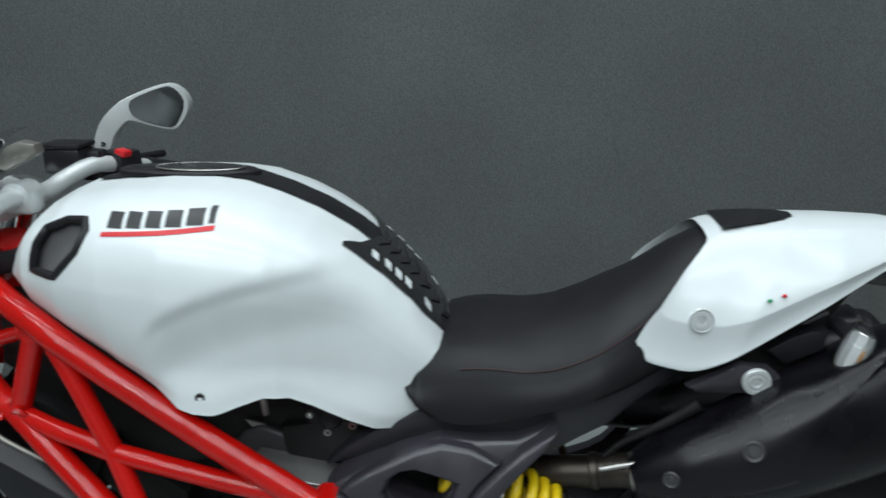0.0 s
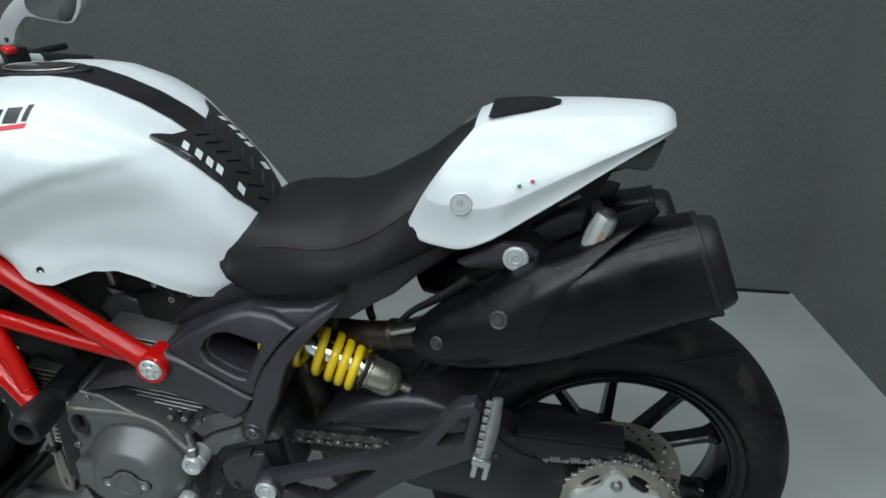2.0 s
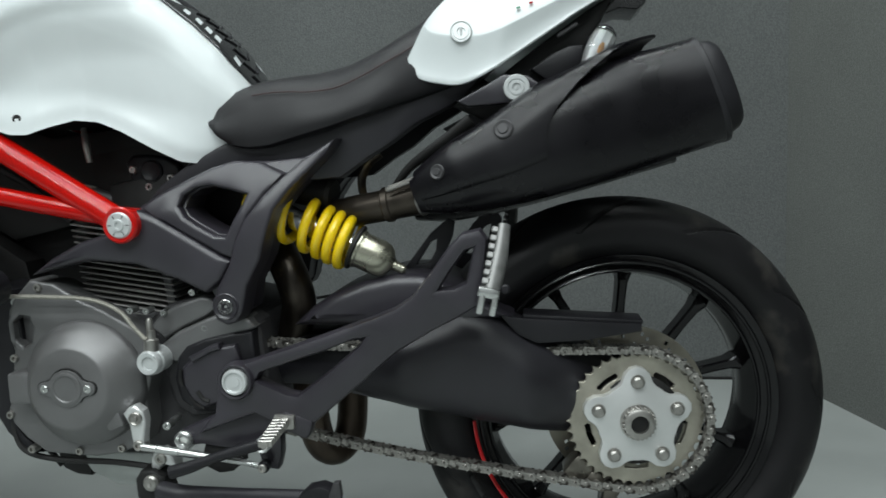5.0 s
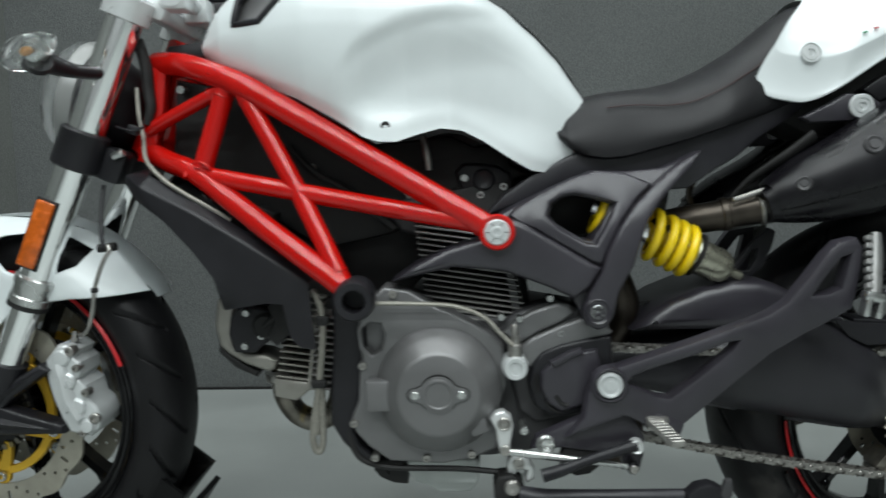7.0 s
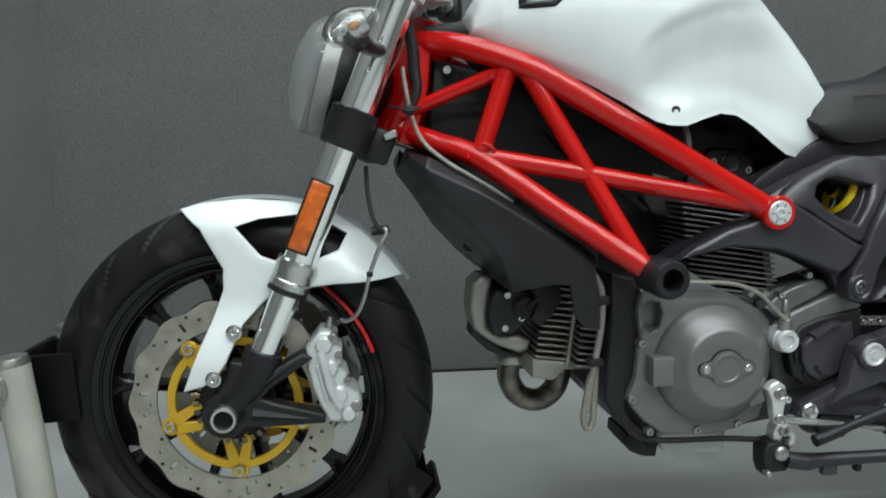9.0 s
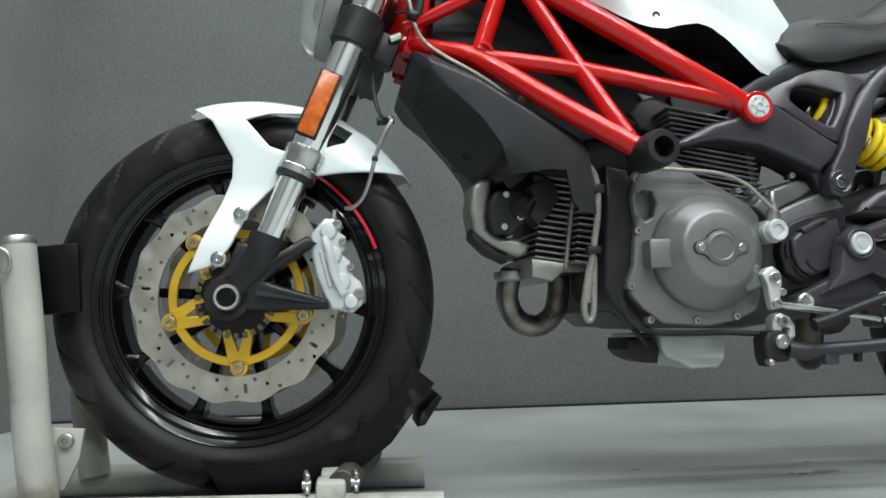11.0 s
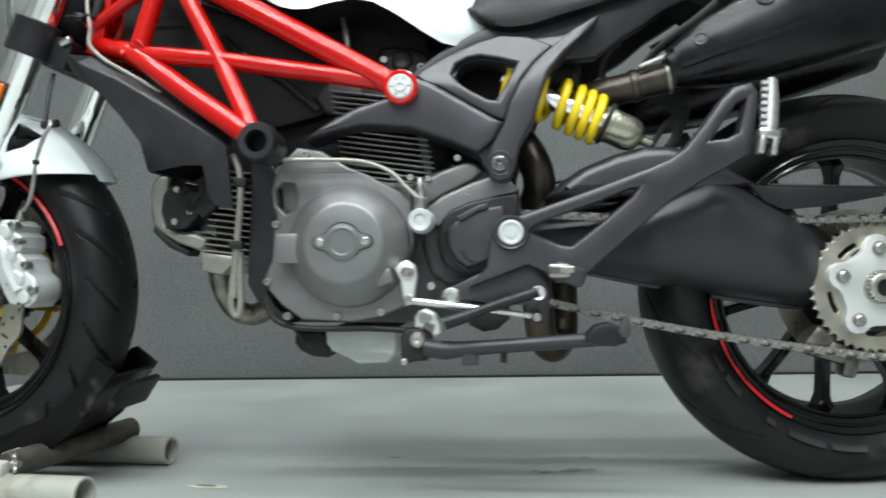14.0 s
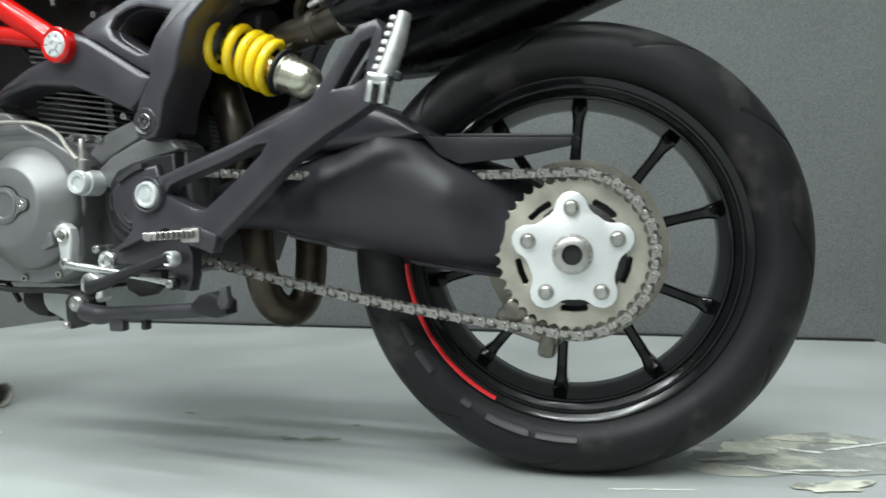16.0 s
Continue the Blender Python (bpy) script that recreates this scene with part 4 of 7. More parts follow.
# wheels
def tyre_mesh(radius, half, bead, pitch, slant, width):
    """A road tyre: crown, shoulders and sidewalls, with cut grooves."""
    segs, across = 720, 132
    verts, faces = [], []
    for i in range(segs):
        th = 2 * math.pi * i / segs
        for j in range(across):
            f = j / (across - 1) * 2 - 1
            if abs(f) > 0.78:
                k = (abs(f) - 0.78) / 0.22
                y, r = half * (0.99 - 0.22 * k * k), bead + (radius * 0.835 - bead) * (1 - k)
            else:
                a = f / 0.78 * math.pi / 2
                y = half * abs(math.sin(a)) ** 0.95 * 0.99
                r = radius * 0.835 + radius * 0.165 * max(0, math.cos(a)) ** 0.8
            if 0.10 < abs(f) < 0.68:
                u = (abs(f) - 0.10) / 0.58
                ph = (th + (0 if f > 0 else pitch / 2) - slant * u - 0.05 * u * u) % pitch
                if min(ph, pitch - ph) * radius < width * (0.5 + u * (1.6 - u)):
                    r -= 0.008
            verts.append((r * math.cos(th), math.copysign(y, f), r * math.sin(th)))
    for i in range(segs):
        for j in range(across - 1):
            a, b = i * across + j, ((i + 1) % segs) * across + j
            faces.append((a, a + 1, b + 1, b))
    me = bpy.data.meshes.new("tyre")
    me.from_pydata(verts, [], faces)
    me.polygons.foreach_set("use_smooth", [True] * len(faces))
    me.materials.append(RUBBER)
    return me


def wheel(name, label, x, z, radius, half, lip, spokes, phase):
    hub = part(name, lathe((0, -0.055, 0), (0, 1, 0), [(0, 0.02), (0.002, 0.038), (0.03, 0.042), (0.08, 0.042), (0.108, 0.038), (0.11, 0.02)], 32), RIM, bike, label)
    hub.location = (x, 0, z)
    ob = new("tyre", tyre_mesh(radius, half, lip, 2 * math.pi / (11 if name == "rear_wheel" else 22), 0.34 if name == "rear_wheel" else 0.17, 0.0034 if name == "rear_wheel" else 0.0050))
    ob.parent = hub
    tagged(ob, "black road tyre with cut grooves")
    hw = half * 0.80
    prof = [(-hw, lip - 0.004), (-hw - 0.002, lip), (-hw + 0.003, lip + 0.001), (-hw + 0.008, lip - 0.006), (-hw + 0.012, lip - 0.012), (-hw + 0.03, lip - 0.016), (-0.018, lip - 0.026), (0.018, lip - 0.026), (hw - 0.03, lip - 0.016), (hw - 0.012, lip - 0.012), (hw - 0.008, lip - 0.006), (hw - 0.003, lip + 0.001), (hw + 0.002, lip), (hw, lip - 0.004), (hw - 0.012, lip - 0.022), (hw - 0.03, lip - 0.024), (0.018, lip - 0.034), (-0.018, lip - 0.034), (-hw + 0.03, lip - 0.024), (-hw + 0.012, lip - 0.022)]
    rows = [[Vector((r * math.cos(2 * math.pi * i / 96), y, r * math.sin(2 * math.pi * i / 96))) for y, r in prof] for i in range(96)]
    part("rim", skin(rows, True, False, True), RIM, hub, "gloss black cast rim")
    for k in range(spokes):
        a = phase + 2 * math.pi * k / spokes + (0.02 if k % 2 else -0.02)
        b = phase + 2 * math.pi * k / spokes + (-0.05 if k % 2 else 0.05)
        if name == "rear_wheel":
            b = phase + 2 * math.pi * k / spokes + (0.20 if k % 2 else -0.20)
        r1 = lip - 0.030
        p0 = Vector((0.036 * math.cos(b), 0, 0.036 * math.sin(b)))
        p1 = Vector((r1 * math.cos(a), 0, r1 * math.sin(a)))
        d = (p1 - p0).normalized()
        n = Vector((-d.z, 0, d.x))
        rows = []
        for t, w, h in ((0, 0.012, 0.020), (0.25, 0.0085, 0.017), (0.7, 0.007, 0.015), (0.88, 0.0075, 0.016), (0.97, 0.011, 0.020), (1.04, 0.019, 0.027)):
            q = p0.lerp(p1, t)
            rows.append([q + n * w + Vector((0, -h * 0.8, 0)), q + n * w * 0.6 + Vector((0, -h, 0)), q - n * w * 0.6 + Vector((0, -h, 0)), q - n * w + Vector((0, -h * 0.8, 0)), q - n * w + Vector((0, h * 0.8, 0)), q + n * w + Vector((0, h * 0.8, 0))])
        part("spoke", skin(rows), RIM, hub)
    arc = [((lip - 0.003) * math.cos(a), -hw - 0.0025, (lip - 0.003) * math.sin(a)) for a in np.linspace(*((3.20, 4.22) if name == "rear_wheel" else (0.33, 1.44)), 30)]
    for lr, ly in ((lip - 0.012, hw - 0.004), (lip - 0.0245, hw - 0.012)):
        part("rim_lip", tube([(lr * math.cos(a), -ly, lr * math.sin(a)) for a in np.linspace(0, 2 * math.pi, 72, endpoint=False)], 0.0028, 8, 1, closed=True), RIM, hub)
    part("rim_stripe", tube(arc, 0.0033, 8, 1, flat=0.6), SCARLET, hub, "red rim stripe")
    # raised sidewall lettering, kept as plain worn bars
    for k, (a0, a1) in enumerate(((3.52, 3.66), (3.70, 3.84), (4.06, 4.12), (4.22, 4.46), (4.50, 4.72)) if name == "rear_wheel" else ()):
        rm = radius * 0.835 - 0.012
        bar_line = [(rm * math.cos(a), -half * 0.985, rm * math.sin(a)) for a in np.linspace(a0, a1, 14)]
        part("sidewall_mark", tube(bar_line, 0.0066 if k % 2 else 0.0058, 8, 1, flat=0.16), SMUT, hub)
    for k, rr in enumerate((0.020, 0.030) if name == "rear_wheel" else (0.018,)):
        part("sidewall_ring", tube([((lip + rr) * math.cos(a), -half * (0.905 + 0.04 * k), (lip + rr) * math.sin(a)) for a in np.linspace(0, 2 * math.pi, 96, endpoint=False)], 0.0012, 6, 1, closed=True), RUBBER, hub)
    part("sidewall_ring", tube([((lip + 0.012) * math.cos(a), -half * 0.872, (lip + 0.012) * math.sin(a)) for a in np.linspace(0, 2 * math.pi, 96, endpoint=False)], 0.0016, 6, 1, closed=True), RUBBER, hub)
    return hub


rear = wheel("rear_wheel", "rear wheel with black ten-spoke rim and wide tyre", 0.749, 0.307, 0.312, 0.085, 0.229, 10, radians(121))
R_TURN = pose(0.749, -0.105, 0) @ pose(0, 0, 0, 0, 0, 7.0) @ pose(-0.749, 0.105, 0)
F_TURN = pose(-0.741, -0.129, 0) @ pose(0, 0, 0, 0, 0, -8.0) @ pose(0.741, 0.129, 0)
rear.matrix_basis = R_TURN @ pose(0.749, 0.040, 0.307)
front = wheel("front_wheel", "front wheel with black ten-spoke rim and road tyre", -0.743, 0.333, 0.300, 0.060, 0.226, 10, radians(-5.5))
front.matrix_basis = F_TURN @ pose(-0.743, 0, 0.333)

# rear sprocket, its carrier and the chain
teeth = 41
ring = []
for k in range(teeth * 4):
    a = 2 * math.pi * k / (teeth * 4)
    r = (0.0935, 0.0950, 0.1005, 0.0950)[k % 4]
    ring.append((0.749 + r * math.cos(a), 0.306 + r * math.sin(a)))
slots = []
for k in range(5):
    c = math.pi / 2 + 2 * math.pi * (k + 0.5) / 5
    slots.append([(0.749 + r * math.cos(c + d), 0.306 + r * math.sin(c + d)) for r, d in ((0.0665, -0.22), (0.0665, 0), (0.0665, 0.22), (0.0705, 0.25), (0.0745, 0.22), (0.0745, 0), (0.0745, -0.22), (0.0705, -0.25))])
sprocket = part("rear_sprocket", plate(ring, -0.108, -0.102, 0.001, 1, holes=slots), DISC, bike, "steel rear chain sprocket")
lobes = []
for k in range(50):
    a = math.pi / 2 + 2 * math.pi * k / 50
    d = ((k % 10) - (10 if k % 10 > 5 else 0)) / 5
    lobes.append((0.749 + (0.0580 + 0.0225 * max(0, 1 - (d * 1.55) ** 2)) * math.cos(a), 0.306 + (0.0580 + 0.0225 * max(0, 1 - (d * 1.55) ** 2)) * math.sin(a)))
part("carrier", plate(lobes, -0.120, -0.108, 0.002, 2), CAST, sprocket, "silver five-lobed sprocket carrier")
for k in range(5):
    a = math.pi / 2 + 2 * math.pi * k / 5
    part("carrier_nut", lathe((0.749 + 0.059 * math.cos(a), -0.119, 0.306 + 0.059 * math.sin(a)), (0, -1, 0), [(0, 0.0105), (0.003, 0.0105), (0.003, 0.0085), (0.008, 0.0085), (0.010, 0.006), (0.010, 0)], 12), STEEL, sprocket)
part("axle_nut", lathe((0.749, -0.118, 0.306), (0, -1, 0), [(0, 0.026), (0.004, 0.026), (0.005, 0.022), (0.014, 0.022), (0.016, 0.019), (0.016, 0.013), (-0.03, 0.012), (-0.03, 0)], 30), STEEL, sprocket, "serrated hollow axle nut")
# Black disc closes the bore and stands in for the shade inside.
part("axle_bore", lathe((0.749, -0.1275, 0.306), (0, -1, 0), [(0, 0.0128), (0.001, 0.0128), (0.001, 0)], 24), VOID, sprocket)
for k in range(22):
    a = 2 * math.pi * k / 22
    part("serration", box((0.749 + 0.0225 * math.cos(a), -0.126, 0.306 + 0.0225 * math.sin(a)), (0.003, 0.012, 0.0034), 0.0005, (0, -math.degrees(a), 0), 1), STEEL, sprocket)
bm = bmesh.new()
grid = [[bm.verts.new((0.749 + r * math.cos(2 * math.pi * i / 144), -0.045, 0.306 + r * math.sin(2 * math.pi * i / 144))) for r in (0.085, 0.092, 0.097, 0.103, 0.108, 0.114, 0.122)] for i in range(144)]
for i in range(144):
    for j in range(6):
        if not ((i % 8 == 0 and j == 1) or (i % 8 == 4 and j == 3) or (i % 8 == 6 and j == 4)):
            bm.faces.new((grid[i][j], grid[i][j + 1], grid[(i + 1) % 144][j + 1], grid[(i + 1) % 144][j]))
bmesh.ops.solidify(bm, geom=bm.faces[:], thickness=0.005)
rear_disc = part("rear_brake_disc", bm, DISC, bike, "drilled steel rear brake disc")
AXLE_TURN = pose(0.749, -0.105, 0.306) @ pose(0, 0.027, 0, 0, 0, 6.5) @ Matrix.Scale(0.985, 4) @ pose(-0.749, 0.105, -0.306)
sprocket.matrix_basis = AXLE_TURN
part("disc_bell", lathe((0.749, -0.046, 0.306), (0, 1, 0), [(0, 0.05), (0.0, 0.086), (0.006, 0.086), (0.006, 0.05)], 40), PLASTIC, rear_disc)
rear_disc.matrix_basis = pose(0, 0.030, 0) @ R_TURN

R1, R0, C1, C0 = 0.1025, 0.058, Vector((0.749, -0.080, 0.306)), Vector((0.190, -0.118, 0.375))
flat = C1 - C0
reach = math.hypot(flat.x, flat.z)
tilt = math.atan2(flat.z, flat.x)
lean = math.asin((R1 - R0) / reach)
path = []
a_up, a_dn = tilt + math.pi / 2 + lean, tilt - math.pi / 2 - lean
upper0 = C0 + R0 * Vector((math.cos(a_up), 0, math.sin(a_up)))
upper1 = C1 + R1 * Vector((math.cos(a_up), 0, math.sin(a_up)))
lower0 = C0 + R0 * Vector((math.cos(a_dn), 0, math.sin(a_dn)))
lower1 = C1 + R1 * Vector((math.cos(a_dn), 0, math.sin(a_dn)))
path += [upper0.lerp(upper1, k / 40) + Vector((0, 0, -0.006 * math.sin(math.pi * k / 40))) for k in range(40)]
path += [C1 + R1 * Vector((math.cos(a), 0, math.sin(a))) for a in np.linspace(a_up, a_dn, 40)]
path += [lower1.lerp(lower0, k / 40) + Vector((0, 0, -0.010 * math.sin(math.pi * k / 40))) for k in range(1, 41)]
path += [C0 + R0 * Vector((math.cos(a), 0, math.sin(a))) for a in np.linspace(a_dn + 2 * math.pi, a_up, 24)][1:-1]
run = [0.0]
for p, q in zip(path, path[1:] + path[:1]):
    run.append(run[-1] + (q - p).length)
links = round(run[-1] / 0.0159)


def along(d):
    d %= run[-1]
    i = max(k for k in range(len(path)) if run[k] <= d)
    return path[i].lerp(path[(i + 1) % len(path)], (d - run[i]) / max(1e-9, run[i + 1] - run[i]))


chain = part("drive_chain", rod((0.19, -0.12, 0.375), (0.19, -0.09, 0.375), 0.02), ENGINE_DARK, bike, "oily steel drive chain")
shapes = []
for wide in (0, 1):
    y0 = 0.0088 if wide else 0.0066
    out = []
    for s in (-1, 1):
        bar = [(math.copysign(0.008, math.cos(a)) + 0.0076 * math.cos(a), (0.0079 - (0.0026 if abs(math.cos(a)) < 0.3 else 0)) * math.sin(a)) for a in np.linspace(0.08, 2 * math.pi + 0.08, 18, endpoint=False)]
        out.append(plate(bar, s * y0 - 0.001, s * y0 + 0.001, 0))
    out += [rod((e * 0.008, -0.0118 if wide else -0.0056, 0), (e * 0.008, 0.0118 if wide else 0.0056, 0), 0.0036 if wide else 0.0050, 10, 0.0012) for e in (-1, 1)]
    shapes.append(link("chain_link", join(*out), CHAINY))
for k in range(links):
    p, q = along(k / links * run[-1]), along((k + 1) / links * run[-1])
    c, d = (p + q) / 2, q - p
    o = new("chain_link", shapes[k % 2])
    o.parent = chain
    o.matrix_basis = pose(c.x, c.y, c.z, 0, -math.degrees(math.atan2(d.z, d.x)), 0)

# ---- front end ----
FA, FB = Vector((-0.468, -0.108, 0.935)), Vector((-0.690, -0.108, 0.403))
FW = (FB - FA).normalized()
for s in (1, -1):
    m = (lambda b: b) if s > 0 else mirrored
    fork = part("fork_leg", m(lathe(FA - FW * 0.03, FW, [(0, 0.022), (0.003, 0.0262), (0.445, 0.0262), (0.448, 0.0255)], 32)), CHROME, bike, "polished upside-down fork leg")
    part("fork_collar", m(lathe(FA, FW, [(0.413, 0.027), (0.416, 0.031), (0.426, 0.031), (0.430, 0.029), (0.444, 0.0285), (0.446, 0.030), (0.456, 0.030), (0.458, 0.026)], 32)), ALU, fork, "machined fork collar")
    part("dust_seal", m(lathe(FA, FW, [(0.456, 0.0295), (0.464, 0.0295), (0.466, 0.024)], 28)), VOID, fork)
    part("fork_slider", m(rod(FA + FW * 0.45, FB, 0.0215, 28)), CHROME, fork)
    part("lower_clamp", m(lathe(FA, FW, [(0.182, 0.032), (0.185, 0.0355), (0.238, 0.0355), (0.241, 0.032)], 30)), PLASTIC, fork, "black lower fork clamp")
    part("reflector", m(box((-0.6095, -0.1375, 0.6175), (0.027, 0.008, 0.102), 0.003, (0, 22.7, 0))), AMBER, fork, "amber fork reflector")
    part("reflector_back", m(box((-0.6095, -0.1330, 0.6175), (0.034, 0.006, 0.109), 0.002, (0, 22.7, 0))), VOID, fork)
    foot = part("fork_foot", m(tube([FB + FW * -0.02, FB + FW * 0.02, (-0.722, -0.106, 0.355), (-0.738, -0.100, 0.333)], [0.0285, 0.0285, 0.026, 0.024], 22, 4)), PLASTIC, bike, "black cast fork foot with caliper arms")
    part("axle_clamp", m(lathe((-0.740, -0.060, 0.331), (0, -1, 0), [(0, 0.030), (0.06, 0.034), (0.066, 0.031), (0.066, 0.024)], 28)), PLASTIC, foot, "", 15)
    part("axle_end", m(lathe((-0.740, -0.118, 0.331), (0, -1, 0), [(0, 0.019), (0.022, 0.019), (0.0245, 0.0175), (0.024, 0.0140), (-0.02, 0.0130), (-0.02, 0)], 28)), ALU, foot, "hollow bright wheel axle")
    part("foot_web", m(plate([(-0.728, 0.412), (-0.682, 0.406), (-0.674, 0.394), (-0.627, 0.421), (-0.613, 0.410), (-0.671, 0.369), (-0.687, 0.354), (-0.671, 0.349), (-0.597, 0.326), (-0.597, 0.312), (-0.687, 0.311), (-0.717, 0.313), (-0.732, 0.297), (-0.755, 0.304), (-0.760, 0.352), (-0.748, 0.367), (-0.737, 0.386)], -0.126, -0.098, 0.007, 3)), PLASTIC, foot, "black cast web with two caliper arms")
    part("arm_rib", m(skin([[Vector((-0.700, -0.122, 0.345)), Vector((-0.700, -0.136, 0.334)), Vector((-0.700, -0.122, 0.318))], [Vector((-0.615, -0.120, 0.324)), Vector((-0.615, -0.127, 0.3205)), Vector((-0.615, -0.120, 0.316))]])), PLASTIC, foot, "", 15)
    part("arm_rib", m(skin([[Vector((-0.690, -0.122, 0.385)), Vector((-0.688, -0.132, 0.374)), Vector((-0.680, -0.122, 0.366))], [Vector((-0.635, -0.120, 0.414)), Vector((-0.632, -0.126, 0.409)), Vector((-0.628, -0.120, 0.404))]])), PLASTIC, foot, "", 15)
    cal = part("brake_caliper", m(plate([(-0.622, 0.424), (-0.612, 0.436), (-0.602, 0.448), (-0.588, 0.448), (-0.576, 0.438), (-0.580, 0.428), (-0.570, 0.420), (-0.570, 0.402), (-0.576, 0.394), (-0.564, 0.384), (-0.559, 0.362), (-0.548, 0.352), (-0.542, 0.335), (-0.546, 0.318), (-0.560, 0.305), (-0.592, 0.312), (-0.602, 0.330), (-0.614, 0.362), (-0.621, 0.394)], -0.116, -0.05, 0.008, 3)), SILVER, bike, "silver cast radial brake caliper")
    for bx, bz, r in ((-0.583, 0.438, 0.0075), (-0.575, 0.412, 0.006), (-0.563, 0.374, 0.006), (-0.551, 0.334, 0.0085), (-0.570, 0.312, 0.006)):
        part("caliper_bolt", m(cap_bolt(bx, -0.115, bz, r, 0.006)), STEEL, cal)
    for bx, bz, r in ((-0.596, 0.428, 0.0135), (-0.590, 0.392, 0.0145), (-0.577, 0.352, 0.0145), (-0.563, 0.322, 0.0115)):
        part("piston_boss", m(lathe((bx, -0.113, bz), (0, -1, 0), [(0, r), (0.006, r * 0.95), (0.009, r * 0.75), (0.010, 0)], 20)), SILVER, cal)
    part("caliper_mark", m(plate([(-0.610, 0.398), (-0.604, 0.400), (-0.590, 0.345), (-0.596, 0.343)], -0.1195, -0.112, 0.0015, 1)), SILVER, cal, "raised plain strip")
    part("caliper_rib", m(tube([(-0.600, -0.117, 0.42), (-0.592, -0.120, 0.395), (-0.586, -0.120, 0.365), (-0.572, -0.117, 0.335)], 0.0095, 10, 4, flat=0.55)), SILVER, cal)
    part("bleed_screw", m(lathe((-0.588, -0.09, 0.448), (0.1, 0, 1), [(0, 0.006), (0.006, 0.006), (0.006, 0.004), (0.016, 0.0035)], 10)), STEEL, cal)
    # brake disc, with round holes and a few radial slots
    mid = lambda r, a: (-0.742 + r * math.cos(a), 0.333 + r * math.sin(a))
    wave = [mid(0.1575 + 0.0032 * math.cos(14 * a), a) for a in np.linspace(0, 2 * math.pi, 196, endpoint=False)]
    holes = [[mid(0.1185, a) for a in np.linspace(0, 2 * math.pi, 90, endpoint=False)]]
    for k in range(14):
        for r, d in ((0.1265, 0.0), (0.138, 7.0), (0.1485, 13.5)):
            hx0, hz0 = mid(r, radians(k * 360 / 14 + d))
            holes.append([(hx0 + 0.0031 * math.cos(a), hz0 + 0.0031 * math.sin(a)) for a in np.linspace(0, 2 * math.pi, 9, endpoint=False)])
    for k in range(7):
        c = radians(k * 360 / 7 + 19)
        holes.append([mid(r, c + d) for r, d in ((0.131, -0.02), (0.130, 0), (0.131, 0.02), (0.144, 0.02), (0.145, 0), (0.144, -0.02))])
    bm = plate(wave, -0.070, -0.065, 0, holes=holes)
    disc = part("front_brake_disc", m(bm), DISC, bike, "wavy drilled steel front brake disc")
    disc.matrix_basis = F_TURN
    g_out = [(-0.742 + 0.1035 * math.cos(a), 0.333 + 0.1035 * math.sin(a)) for a in np.linspace(0, 2 * math.pi, 72, endpoint=False)]
    g_in = [(-0.742 + 0.0905 * math.cos(a), 0.333 + 0.0905 * math.sin(a)) for a in np.linspace(0, 2 * math.pi, 72, endpoint=False)]
    part("disc_carrier", m(plate(g_out, -0.069, -0.062, 0.001, 1, holes=[g_in])), GOLD, disc, "gold anodised disc carrier")
    for k in range(5):
        a = radians(128 + 72 * k)
        cx, cz = -0.742 + 0.106 * math.cos(a), 0.333 + 0.106 * math.sin(a)
        part("carrier_tab", m(lathe((cx, -0.062, cz), (0, -1, 0), [(0, 0.0135), (0.006, 0.0135), (0.007, 0.0125)], 18)), GOLD, disc)
        part("bobbin", m(lathe((cx, -0.060, cz), (0, -1, 0), [(0, 0.0088), (0.0125, 0.0088), (0.0140, 0.0078), (0.0140, 0.0045), (0.004, 0.0045), (0.004, 0)], 16)), ALU, disc)
        for d in (-0.26, 0.26):
            p0 = Vector((-0.742 + 0.097 * math.cos(a + d * 0.22), -0.066, 0.333 + 0.097 * math.sin(a + d * 0.22)))
            p1 = Vector((-0.742 + 0.052 * math.cos(a + d * 1.3), -0.066, 0.333 + 0.052 * math.sin(a + d * 1.3)))
            e = (p1 - p0).normalized()
            n = Vector((-e.z, 0, e.x))
            quad = [p0 + n * 0.0095, p1 + n * 0.0062, p1 - n * 0.0062, p0 - n * 0.0095]
            part("carrier_arm", m(plate([(q.x, q.z) for q in quad], -0.0705, -0.062, 0.001, 1)), GOLD, disc)
    part("carrier_hub", m(lathe((-0.742, -0.060, 0.333), (0, -1, 0), [(0, 0.062), (0.006, 0.062), (0.008, 0.058), (0.008, 0.03)], 36)), VOID, disc)
    for k in range(28):
        a = 2 * math.pi * k / 28
        part("sensor_tooth", m(box((-0.742 + 0.058 * math.cos(a), -0.0695, 0.333 + 0.058 * math.sin(a)), (0.010, 0.005, 0.008), 0.001, (0, -math.degrees(a), 0), 1)), BURNT, disc)

